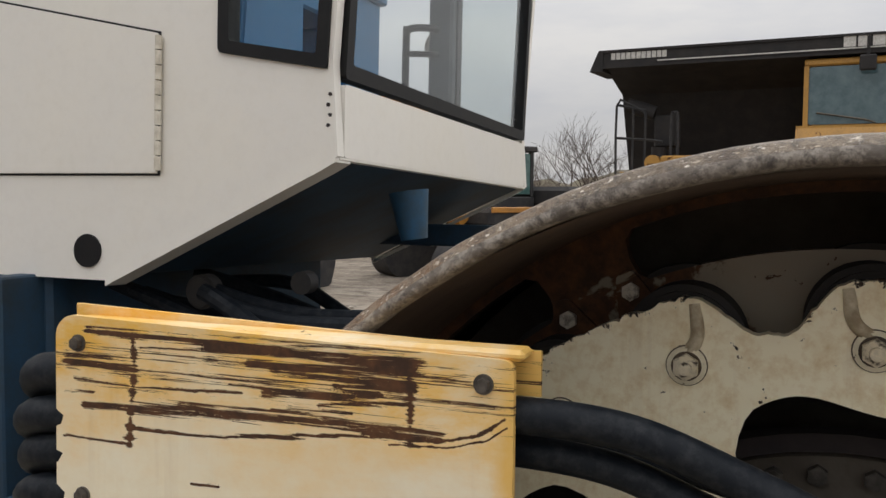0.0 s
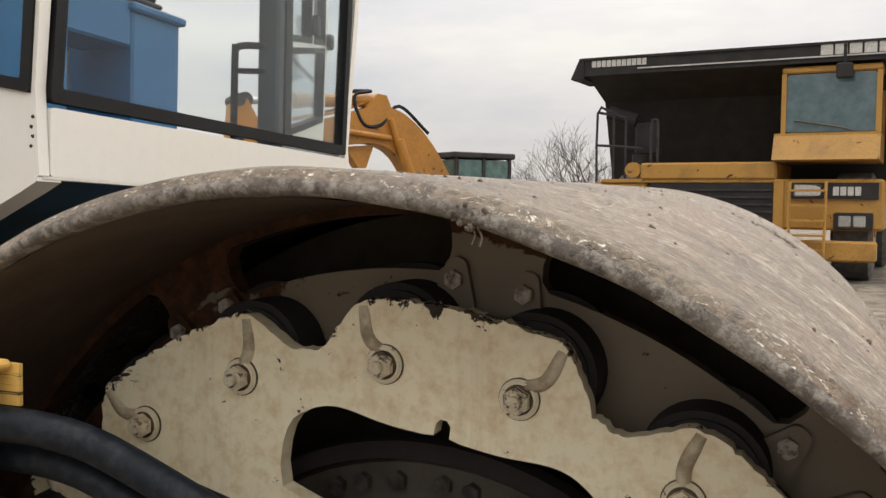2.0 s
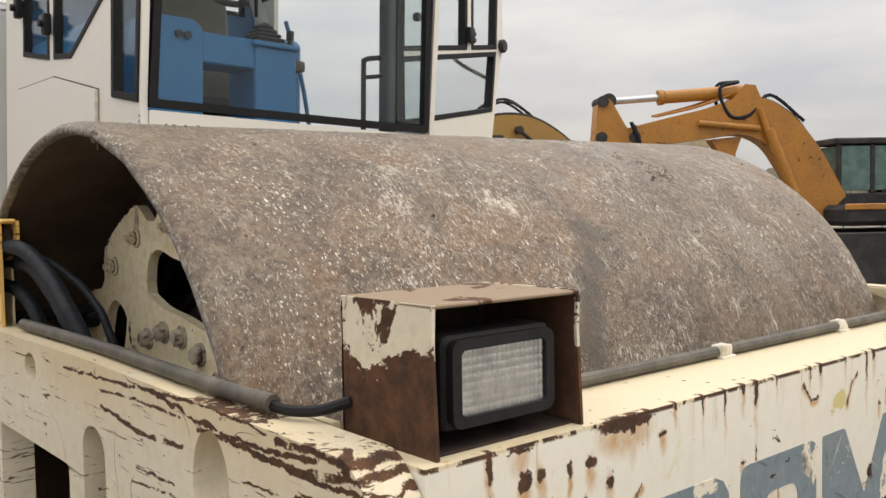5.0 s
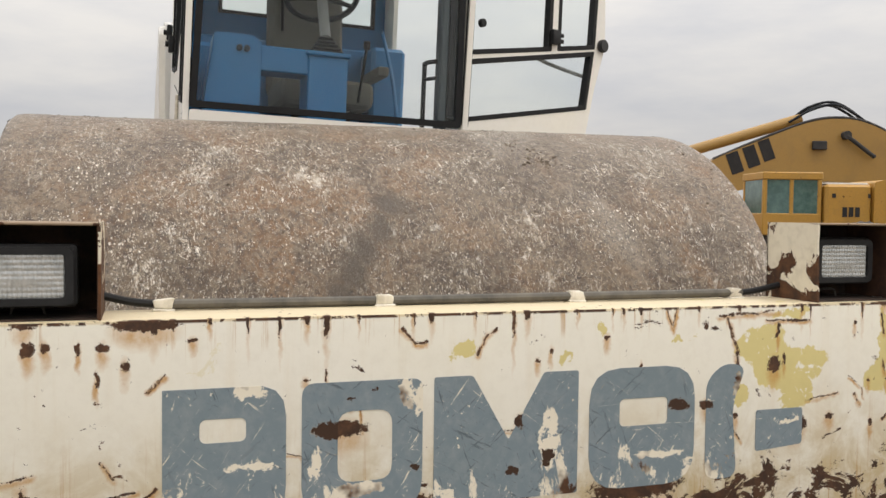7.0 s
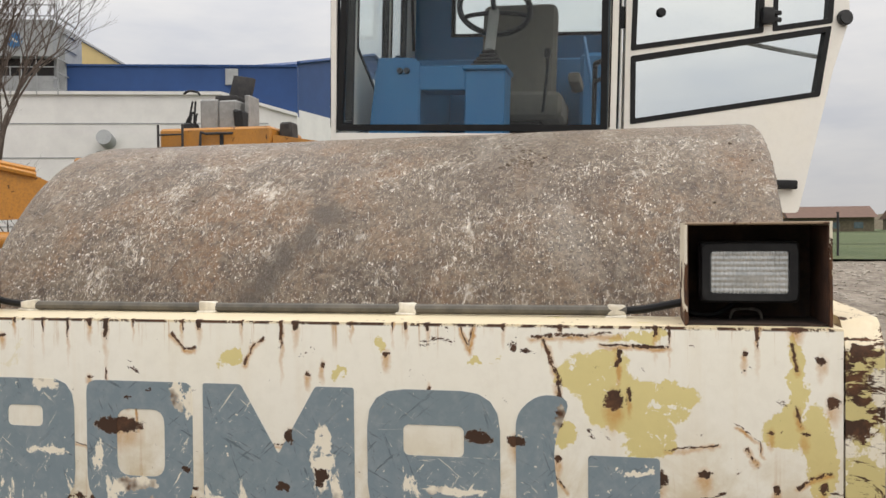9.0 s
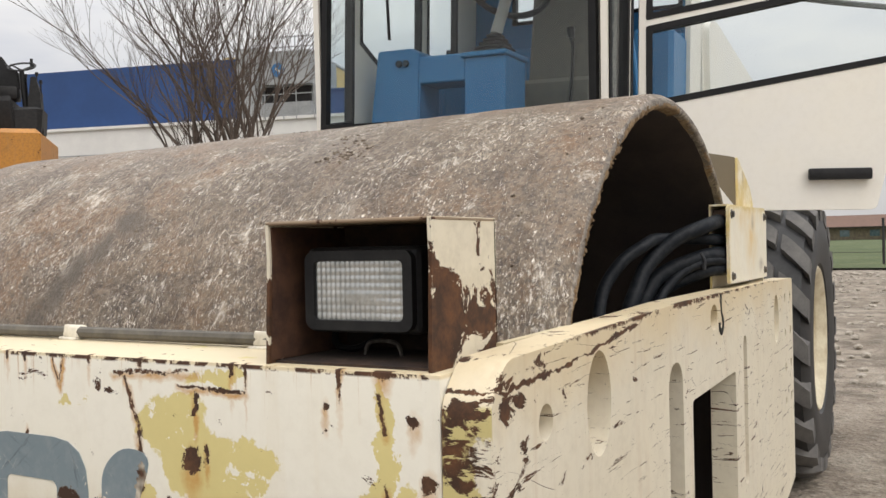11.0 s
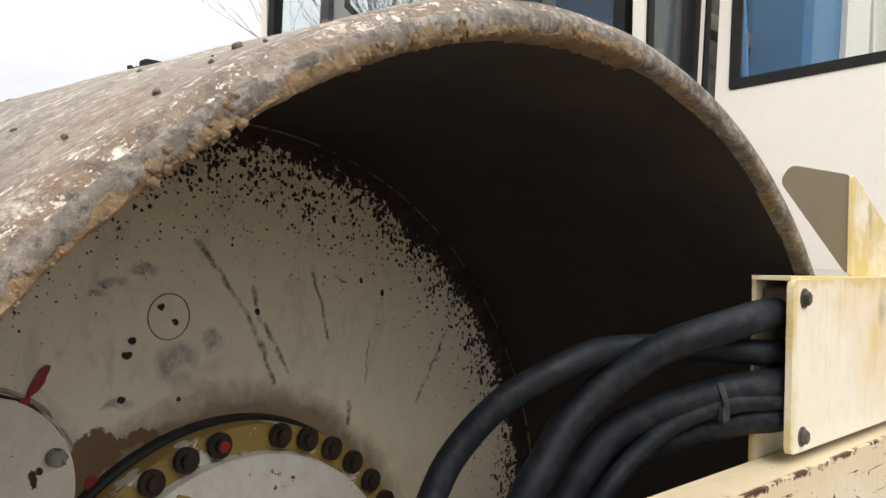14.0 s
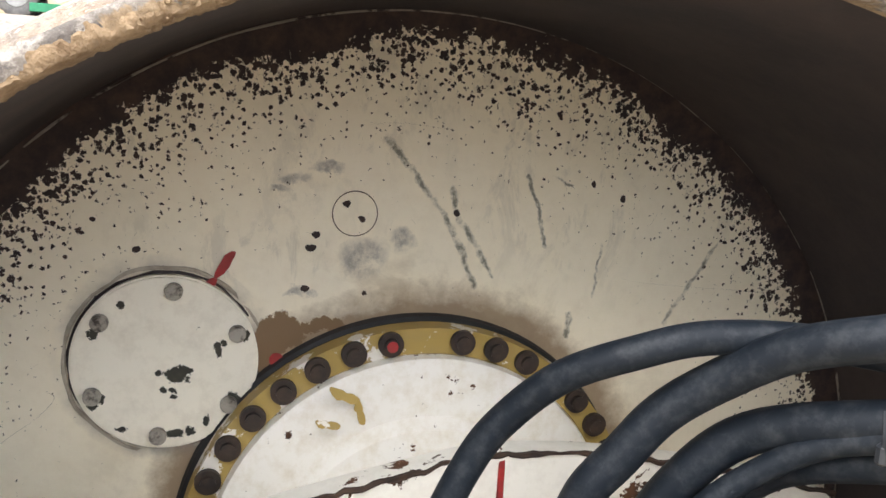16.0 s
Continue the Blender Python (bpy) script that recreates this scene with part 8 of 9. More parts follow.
def second_loader():
    m = Matrix.Translation((-12.3, 17.4, 0)) @ Matrix.Rotation(math.atan2(0.75, 0.66), 4, "Z") @ Matrix.Diagonal((0.88, 1, 1, 1))
    t = thing("wheel_loader", "orange wheel loader with faded cream cab frame", "wheel loader", m=m)
    cabin = part("loader_cab", merge(*[box(a, b, 0.02) for a, b in (((-0.1, -0.7, 1.2), (1.75, 0.7, 1.98)), ((-0.15, -0.75, 2.72), (1.8, 0.75, 2.95)), ((-0.1, -0.7, 1.9), (0.05, -0.6, 2.75)), ((0.75, -0.7, 1.9), (0.95, -0.62, 2.75)), ((1.62, -0.7, 1.9), (1.75, -0.6, 2.75)), ((-0.1, 0.6, 1.9), (0.05, 0.7, 2.75)), ((1.62, 0.6, 1.9), (1.75, 0.7, 2.75)))]), MAT_CABCREAM, t, "faded cream cab frame")
    for a, b in (((0.05, -0.68, 2.0), (0.75, -0.66, 2.7)), ((0.95, -0.68, 2.0), (1.62, -0.66, 2.7)), ((-0.08, -0.6, 2.0), (-0.06, 0.6, 2.7)), ((0.05, 0.66, 2.0), (1.62, 0.68, 2.7))):
        part("cab_window", box(a, b), MAT_WINDOW, cabin, "dark cab window")
        if b[1] - a[1] < 0.1 and a[1] < 0:
            part("window_seal", plate(rrect(a[0] - 0.03, a[2] - 0.03, b[0] + 0.03, b[2] + 0.03, 0.1), [rrect(a[0] + 0.03, a[2] + 0.03, b[0] - 0.03, b[2] - 0.03, 0.07)], -0.715, -0.69), MAT_SEAL, cabin, "black window seal")
    part("cab_base", box((-0.12, -0.73, 1.2), (1.77, -0.6, 1.9), 0.02), MAT_ORANGE, t, "orange cab base")
    part("stripe", box((0.0, -0.745, 1.82), (1.7, -0.725, 1.88)), MAT_PALETEXT, t)
    part("body", merge(box((1.75, -0.7, 0.9), (3.1, 0.7, 1.75), 0.06), box((-2.6, -0.7, 0.9), (-0.1, 0.7, 1.6), 0.06)), MAT_ORANGE, t, "orange body")
    part("fender", merge(prism(rounded([(1.9, 1.1), (2.1, 1.55), (3.2, 1.6), (3.2, 1.45), (2.3, 1.4)], 0.04), -1.35, -0.7)), MAT_ORANGE, t)
    part("engine_block", lumps(box((1.9, -0.6, 1.7), (2.9, 0.5, 2.1), 0.05), 0.08, 3), MAT_DARK, t)
    part("mirror", merge(tube([(1.8, -0.7, 2.0), (2.3, -0.9, 2.1), (2.4, -0.9, 2.4)], 0.03, 5, 3), box((2.33, -0.98, 2.3), (2.47, -0.85, 2.65), 0.03)), MAT_DARK, t, "black wing mirror")
    part("bucket", prism(rounded([(-0.6, 0.25), (-0.75, 1.55), (-1.2, 1.6), (-1.9, 0.9), (-1.6, 0.2)], 0.08), -1.3, 1.1), MAT_ORANGE, t, "orange loading bucket")
    part("bucket_mouth", prism(rounded([(-0.45, 0.3), (-0.62, 1.45), (-0.72, 1.45), (-0.58, 0.3)], 0.03), -1.2, 1.0), MAT_SOOT, t)
    for x in (-1.4, 2.7):
        for y in (-1.0, 1.0):
            far_wheel("tyre", t, (x, y, 0.75), 0.75, 0.55, rim=MAT_ORANGE)


second_loader()


def long_machine():
    m = Matrix.Translation((-18.6, -10.35, 0)) @ Matrix.Rotation(radians(92), 4, "Z")
    t = thing("paving_machine", "tall orange machine with ladder and open driver's seat", "paving machine", m=m)
    part("main_body", merge(box((-0.6, -1.1, 2.3), (2.35, 1.2, 3.92), 0.06), box((-3.0, -1.1, 2.3), (-0.62, 1.2, 3.25), 0.06)), MAT_ORANGE, t, "orange bodywork")
    part("rear_body", prism(rounded([(2.4, 1.95), (2.4, 3.7), (3.3, 3.55), (5.2, 3.25), (5.3, 1.95)], 0.08), -1.1, 1.2), MAT_ORANGE, t, "orange engine cover")
    part("grille", merge(*[box((2.9, -1.13, 3.0 + 0.07 * k), (4.2, -1.1, 3.035 + 0.07 * k)) for k in range(5)]), MAT_SOOT, t, "black louvre grille")
    bars(t, "sign_bar", 3.2, 4.4, 2.45, 2.6, -1.1, 8, MAT_SOOT, 0.25)
    part("exhaust", lumps(merge(box((2.4, -0.7, 3.6), (2.75, -0.2, 4.05), 0.05), cyl((2.5, -0.8, 3.5), (2.9, -0.8, 3.55), 0.12)), 0.04, 5), MAT_DARK, t, "dark exhaust stub")
    bars(t, "sign_bar", -1.9, -0.9, 2.85, 3.05, -1.1, 4, MAT_SOOT, 0.3)
    part("hose_reel", merge(*[tube([(-2.5 + 0.05 * q, -1.2 - 0.05 * q, 2.9 + 0.0 * q), (-2.2, -1.25, 3.35), (-1.8, -1.25, 3.2 - 0.1 * q), (-2.0, -1.2, 2.8)], 0.035, 6, 4) for q in range(3)]), MAT_HOSE, t, "looped black hoses")
    lad = part("ladder", merge(cyl((-0.55, -1.25, 2.0), (-0.55, -1.25, 4.0), 0.03), cyl((0.1, -1.25, 2.0), (0.1, -1.25, 4.0), 0.03)), MAT_DARK, t, "steel ladder")
    for k in range(6):
        part("rung", cyl((-0.55, -1.25, 2.15 + 0.32 * k), (0.1, -1.25, 2.15 + 0.32 * k), 0.022), MAT_DARK, lad)
    part("grab_rail", tube([(0.55, -1.2, 2.5), (0.55, -1.2, 3.7), (0.7, -1.2, 3.75), (1.4, -1.2, 3.75)], 0.035, 6, 3), MAT_DARK, t)
    part("console", merge(box((0.26, -0.6, 3.9), (0.74, 0.4, 4.70), 0.04), box((0.76, -0.6, 3.9), (1.26, 0.4, 4.66), 0.04)), MAT_GREYPANEL, t, "grey operator's console")
    part("side_shield", box((1.38, -0.4, 3.9), (1.50, 0.3, 4.80), 0.02), MAT_GREYPANEL, t, "grey upright shield")
    part("seat", merge(turned(box((-0.30, -0.08, 0), (0.30, 0.08, 0.66), 0.06, 2), pose(1.00, 0.20, 4.74, -8, 10, 0)), box((0.62, -0.5, 4.66), (1.22, 0.2, 4.80), 0.05, 2)), MAT_DARK, t, "black driver's seat")
    for k in range(5):
        part("control_lever", tube([(-0.18 + 0.07 * k, -0.6 + 0.1 * (k % 2), 3.9), (-0.10 + 0.06 * k, -0.55, 4.2 + 0.08 * (k % 3)), (-0.02 + 0.04 * k, -0.5, 4.35 + 0.32 * (k % 2))], 0.028, 5, 3), MAT_BLACKPLASTIC, t, "black control lever")
    part("handlebar", tube([(-0.2, -0.55, 4.86), (-0.05, -0.55, 4.93), (0.15, -0.5, 4.9), (0.22, -0.5, 4.82)], 0.03, 6, 3), MAT_BLACKPLASTIC, t, "black handlebar")
    part("valve_block", lumps(box((-0.2, -0.7, 3.9), (0.15, -0.3, 4.12), 0.05), 0.06, 6), MAT_BLACKPLASTIC, t)
    part("valve_block", lumps(box((1.2, -0.75, 3.92), (1.5, -0.45, 4.4), 0.05), 0.08, 6), MAT_BLACKPLASTIC, t)
    part("body_strap", merge(box((1.02, -1.14, 2.6), (1.12, -1.09, 3.75), 0.02), box((-0.65, -1.13, 2.42), (2.35, -1.09, 2.5))), MAT_DARK, t)
    part("undercarriage", merge(box((-2.8, -0.9, 0.9), (5.0, 1.0, 2.3), 0.05), prism(rounded([(-2.6, 0.0), (4.8, 0.0), (5.1, 0.5), (4.7, 1.1), (-2.5, 1.1), (-2.9, 0.5)], 0.3), -1.15, -0.6), prism(rounded([(-2.6, 0.0), (4.8, 0.0), (5.1, 0.5), (4.7, 1.1), (-2.5, 1.1), (-2.9, 0.5)], 0.3), 0.6, 1.15)), MAT_SOOT, t, "dark undercarriage on crawler tracks")


long_machine()


def seat_machine():
    m = Matrix.Translation((-6.05, -9.15, 0.1)) @ Matrix.Rotation(radians(135), 4, "Z")
    t = thing("orange_carrier", "orange machine with low boom and open black driver's seat", "construction machine", m=m)
    part("main_body", merge(box((-2.2, -0.9, 0.9), (0.12, 0.9, 2.80), 0.06)), MAT_ORANGE, t, "orange bodywork")
    part("seat", merge(prism(rounded([(-0.794, 3.90), (-0.70, 3.943), (-0.48, 3.91), (-0.411, 3.787), (-0.275, 3.705), (-0.256, 3.46), (-0.766, 3.44)], 0.035), 0.08, 0.22, bev=0.02), box((-0.68, -0.22, 3.28), (-0.24, 0.14, 3.46), 0.05, 2)), MAT_BLACKPLASTIC, t, "black driver's seat")
    part("headrest_panel", turned(box((-0.035, -0.03, 0), (0.035, 0.12, 0.30), 0.01), pose(-0.85, 0, 3.52, 0, -7, 0)), MAT_BLACKPLASTIC, t)
    part("armrest", prism(rounded([(-0.67, 3.733), (-0.50, 3.69), (-0.56, 3.52), (-0.657, 3.50), (-0.807, 3.241), (-1.04, 3.132), (-1.067, 3.378), (-0.862, 3.432)], 0.02), -0.45, -0.22, bev=0.012), MAT_DARK, t, "dark slanted side console")
    part("panel", prism(rounded([(-0.66, 3.725), (-0.47, 3.68), (-0.45, 3.57), (-0.53, 3.505), (-0.65, 3.51)], 0.03), -0.48, -0.25, bev=0.01), MAT_GREYPANEL, t, "grey console end cap")
    part("socket", cyl((-0.54, -0.492, 3.575), (-0.54, -0.476, 3.575), 0.038, seg=16), MAT_SEAL, t)
    part("seat_base", lumps(merge(box((-1.0, -0.3, 2.80), (-0.30, 0.3, 3.30), 0.05), box((-0.36, -0.25, 2.80), (0.05, 0.25, 3.16), 0.05)), 0.07, 6), MAT_BLACKPLASTIC, t, "dark seat base and pedals")
    c = Vector((-0.22, 0.0, 3.76))
    part("steering_wheel", merge(tube([c + Vector((0.175 * math.cos(a), 0.175 * math.sin(a), 0.015 * math.cos(a) + 0.085 * math.sin(a))) for a in [2 * math.pi * k / 24 for k in range(25)]], 0.014, 6, 1), cyl(c + Vector((0, 0, -0.05)), c + Vector((0.05, 0, -0.75)), 0.032), *[cyl(c + Vector((0, 0, -0.05)), c + Vector((0.17 * math.cos(a), 0.17 * math.sin(a), 0.08 * math.sin(a))), 0.012, seg=6) for a in (0.5, 2.6, 4.7)], cyl(c + Vector((0.13, -0.02, 0)), c + Vector((0.13, -0.02, 0.11)), 0.02, seg=8)), MAT_BLACKPLASTIC, t, "black steering wheel")
    part("lever_console", lumps(prism(rounded([(-0.15, 2.80), (-0.13, 3.36), (-0.08, 3.60), (-0.04, 3.60), (0.02, 3.38), (0.05, 2.80)], 0.02), -0.1, 0.12), 0.03, 9), MAT_BLACKPLASTIC, t, "dark lever console")
    for x, z, dx in ((-0.14, 3.63, -0.03), (0.02, 3.55, 0.0), (-0.05, 3.66, 0.02)):
        part("control_lever", merge(tube([(x, 0, 3.2), (x + dx * 0.5, 0, 3.4), (x + dx, 0, z)], 0.012, 5, 2), cyl((x + dx, 0, z - 0.02), (x + dx, 0, z + 0.03), 0.022, seg=8)), MAT_BLACKPLASTIC, t, "black control lever")
    part("boom", prism(rounded([(0.3, 1.4), (0.3, 2.26), (1.4, 2.23), (2.6, 2.0), (3.2, 1.7), (3.1, 1.45), (2.2, 1.4)], 0.08), -0.25, 0.25), MAT_ORANGE, t, "orange boom with cable loops")
    part("boom_edge", merge(tube([(0.4, -0.28, 2.26), (1.4, -0.28, 2.23), (2.6, -0.28, 2.0)], 0.04, 6, 3), tube([(0.4, -0.2, 2.31), (1.4, -0.2, 2.28), (2.6, -0.2, 2.06)], 0.05, 6, 3)), MAT_ORANGE, t)
    part("ram_barrel", cyl((0.5, -0.4, 1.2), (2.9, -0.35, 1.1), 0.11, seg=14), MAT_ORANGE, t)
    for k in range(3):
        part("hose", tube([(0.7 + 0.25 * k, -0.3, 2.3), (0.75 + 0.25 * k, -0.34, 2.1), (1.0 + 0.25 * k, -0.34, 1.8), (1.6 + 0.2 * k, -0.3, 1.6)], 0.022, 6, 5), MAT_HOSE, t, "black hose loop")
    rnd = random.Random(2)
    part("debris", merge(*[turned(box((-0.25, -0.03, 0), (0.25, 0.03, 0.04)), pose(rnd.uniform(0.6, 1.9), rnd.uniform(-0.2, 0.2), 2.28 + 0.03 * k, rnd.uniform(-8, 8), rnd.uniform(-8, 8), rnd.uniform(0, 90))) for k in range(9)]), MAT_RUSTBROWN, t, "rusty scrap lying on the boom")
    for x in (-1.7, 0.0):
        for y in (-0.8, 0.8):
            far_wheel("tyre", t, (x, y, 0.6), 0.6, 0.45, rim=MAT_ORANGE)


seat_machine()


def green_truck():
    m = Matrix.Translation((0.0, -33.4, 2.2))
    t = thing("crane_truck", "green mobile crane truck with white cab on large tyres", "truck", m=m)
    part("chassis", merge(box((-0.7, -1.0, 0.75), (8.0, 1.0, 1.15), 0.04), box((0.9, 0.9, 0.55), (2.1, 1.1, 1.25), 0.03)), MAT_DARK, t, "dark chassis with side boxes")
    part("side_box", box((1.0, 1.05, 0.62), (1.95, 1.18, 1.1), 0.02), MAT_GREYPANEL, t, "grey side box")
    part("skirt", box((0.8, 0.7, 0.2), (6.0, 1.1, 0.5), 0.02), MAT_GREEN, t, "green skirt")
    part("bonnet", prism(rounded([(-1.0, 1.2), (-0.9, 1.32), (1.7, 1.75), (1.7, 1.2)], 0.05), -0.9, 1.05), MAT_GREEN, t, "green sloping front")
    part("upper_body", box((1.6, -1.0, 1.2), (2.9, 1.05, 2.5), 0.08), MAT_GREEN, t, "green superstructure")
    part("crane_boom", turned(box((-5.2, -0.25, 0), (4.0, 0.25, 0.45), 0.05), pose(3.6, 0, 2.3, 0, 7, 0)), MAT_WALLWHITE, t, "white crane boom")
    part("truck_cab", merge(box((5.6, -1.1, 1.0), (7.6, 1.15, 2.7), 0.12), box((4.9, 0.3, 0.9), (5.7, 1.3, 1.3), 0.05)), MAT_WALLWHITE, t, "white cab")
    part("cab_window", box((6.0, 1.13, 1.8), (7.2, 1.17, 2.45), 0.03), MAT_WINDOW, t)
    for x in (0.16, 2.81, 6.4):
        for y in (-0.8, 0.85):
            far_wheel("tyre", t, (x, y, 0.68), 0.68, 0.45, rim=MAT_GREYPANEL)


def terrace():
    """The yard climbs to a higher terrace on its far side."""
    bm = bmesh.new()
    bmesh.ops.create_grid(bm, x_segments=40, y_segments=40, size=1)
    for v in bm.verts:
        x, k = 11 + 19 * v.co.x, (1 - v.co.y) / 2
        rise = min(1, k / 0.2)
        v.co = (x, -15 - 75 * k, -0.06 + 2.28 * rise * rise * (3 - 2 * rise) + 0.04 * noise.noise((x * 0.7, k * 40, 2)))
    o = part("raised_ground", bm, MAT_GROUND, None, "pale gravel terrace above the yard", smooth=80)
    tagged(o, category="ground", kind="structure")


terrace()
green_truck()


# ---- buildings ----
def warehouse():
    a, b = Vector((-37.1, -43.45, 0)), Vector((-44.9, -16.6, 0))
    u = (b - a).normalized()
    m = Matrix.Translation(a) @ Matrix.Rotation(math.atan2(u.y, u.x), 4, "Z")
    L = (b - a).length
    t = thing("warehouse", "long white and dark blue clad warehouse with gable sign", "warehouse", m=m)
    # local x along the long wall, y away from the yard is positive
    wall = part("wall", prism([(-26, 0), (26.6, 0), (26.6, 7.9), (22.4, 9.1), (-26, 9.1)], 0, 12), MAT_WALLWHITE, t, "white clad long wall")
    for k in range(4):
        part("joint", box((-26, -0.03, 1.7 + 1.9 * k), (25, 0.0, 1.76 + 1.9 * k)), MAT_CONCRETE, wall)
    part("coping", box((-26, -0.15, 9.02), (22.4, 0.4, 9.2)), MAT_WALLWHITE, wall)
    part("coping", prism([(22.4, 9.02), (26.6, 7.82), (26.6, 8.0), (22.4, 9.2)], -0.15, 0.4), MAT_WALLWHITE, wall)
    for x in (8.0, 16.2):
        part("vent_pipe", turned(cyl((0, 0, 0), (0, -0.9, 0.2), 0.42, seg=18), pose(x, 0, 6.4)), MAT_CONCRETE, wall, "grey vent pipe")
    part("upper_wall", box((-26, 1.5, 9.0), (7.9, 14, 13.2)), MAT_WALLBLUE, t, "dark blue upper cladding")
    part("wall_box", box((22.4, 1.36, 9.82), (23.12, 1.5, 10.74), 0.02), MAT_CONCRETE, t, "grey box on the wall")
    part("upper_wall", box((13.3, 1.5, 7.6), (26.5, 14, 10.9)), MAT_WALLBLUE, t, "dark blue upper cladding")
    part("roof_edge", box((13.3, 1.4, 10.87), (26.5, 14, 10.98)), MAT_WALLBLUE, t)
    # gable behind, facing away along the side
    c, e = Vector((-46.6, -18.7, 0)), Vector((-68.9, -16.4, 0))
    g = (e - c).normalized()
    mg = m.inverted() @ Matrix.Translation(c) @ Matrix.Rotation(math.atan2(g.y, g.x), 4, "Z")
    W = (e - c).length
    gable = part("gable", prism([(0, 0), (W, 0), (W, 11.2), (W * 0.52, 13.8), (0, 11.2)], 0.0, 20), MAT_WALLBLUE, t, "dark blue gable end", m=mg)
    part("gable_base", box((0.1, -0.06, 0), (W, 0, 8.5)), MAT_WALLWHITE, t, "white lower wall", m=mg)
    part("roof_trim", merge(tube([(0, -0.1, 11.25), (W * 0.52, -0.1, 13.85), (W, -0.1, 11.25)], 0.12, 5, 1)), MAT_WALLBLUE, t, m=mg)
    s0, s1 = W * 0.345, W * 0.665
    part("sign_board", box((s0, -0.16, 9.55), (s1, -0.07, 12.05)), MAT_WALLWHITE, t, "white sign board", m=mg)
    for k in range(4):
        part("sign_bar", box((s0 + 0.5 + 1.05 * k, -0.2, 10.4 - 0.05 * (k % 2)), (s0 + 1.25 + 1.05 * k, -0.165, 11.35)), MAT_LOGOGREY, t, "dark grey sign block", m=mg)
    for k in range(2):
        cx = s1 - 1.55 + 0.6 * k
        part("sign_ring", plate(circle(cx, 10.8, 0.62, 24, 0.78), [circle(cx, 10.8, 0.40, 24, 0.56)], -0.2 - 0.01 * k, -0.165), MAT_LOGOBLUE, t, "blue sign ring", m=mg)


MAT_LOGOGREY = simple("dark_sign_grey", (0.035, 0.05, 0.08), (0.05, 0.06, 0.09), 2, 0.6)
MAT_LOGOBLUE = simple("mid_blue_sign", (0.03, 0.14, 0.32), (0.04, 0.17, 0.36), 2, 0.6)
warehouse()


def stair_tower():
    m = Matrix.Translation((-39.4, -35.6, 0)) @ Matrix.Rotation(radians(106.2), 4, "Z")
    t = thing("stair_tower", "grey clad stair tower with railings and round blue sign", "tower", m=m)
    part("tower_wall", merge(box((0, 0.6, 0), (1.7, 6, 13.6)), box((1.7, 0.2, 0), (5.0, 5, 10.1)), box((1.7, 0.2, 11.2), (5.0, 5, 13.2)), box((1.7, 1.2, 10.1), (5.0, 5, 11.2))), MAT_CONCRETE, t, "grey tower cladding")
    part("opening", box((1.75, 1.0, 10.12), (4.7, 1.19, 11.18)), MAT_SOOT, t)
    part("sign", turned(cyl((0, 0, 0), (0, -0.06, 0), 0.42, seg=24), pose(2.95, 0.19, 12.05)), MAT_LOGOBLUE, t, "round blue sign")
    part("sign_mark", turned(box((-0.2, -0.02, -0.06), (0.2, 0.0, 0.06)), pose(2.95, 0.12, 12.05, 0, 35, 0)), MAT_PALETEXT, t)
    rails = [box((1.6, -0.2, z), (5.4, -0.15, z + 0.05)) for z in (9.3, 9.8, 10.5, 13.3, 13.9)] + [box((5.3, -0.2, z), (5.4, 3, z + 0.06)) for z in (9.3, 10.2, 11.0, 11.8, 12.6, 13.3)]
    rails += [box((x, -0.2, 9.0), (x + 0.05, -0.15, 14.0 if x > 3 else 10.5)) for x in (1.6, 2.2, 2.8, 3.4, 4.2, 5.35)]
    for rail in rails:
        part("railing", rail, MAT_CONCRETE, t, "thin steel rail")
    part("stair_wall", box((5.0, 1.2, 8.5), (5.3, 4, 13.0)), MAT_CONCRETE, t)


stair_tower()


def yellow_hall():
    m = Matrix.Translation((-45.75, -45.96, 0)) @ Matrix.Rotation(radians(106.2), 4, "Z")
    t = thing("yellow_hall", "pale yellow hall with low pitched roof behind the warehouse", "building", m=m)
    part("wall", prism([(3.2, 0), (16.0, 0), (16.0, 11.5), (10.0, 15.07), (3.2, 15.07)], 0, 5), MAT_WALLYELLOW, t, "yellow clad gable wall")
    part("roof_trim", tube([(9.8, -0.05, 15.2), (16.1, -0.05, 11.45)], 0.1, 5, 1), MAT_CONCRETE, t)


yellow_hall()


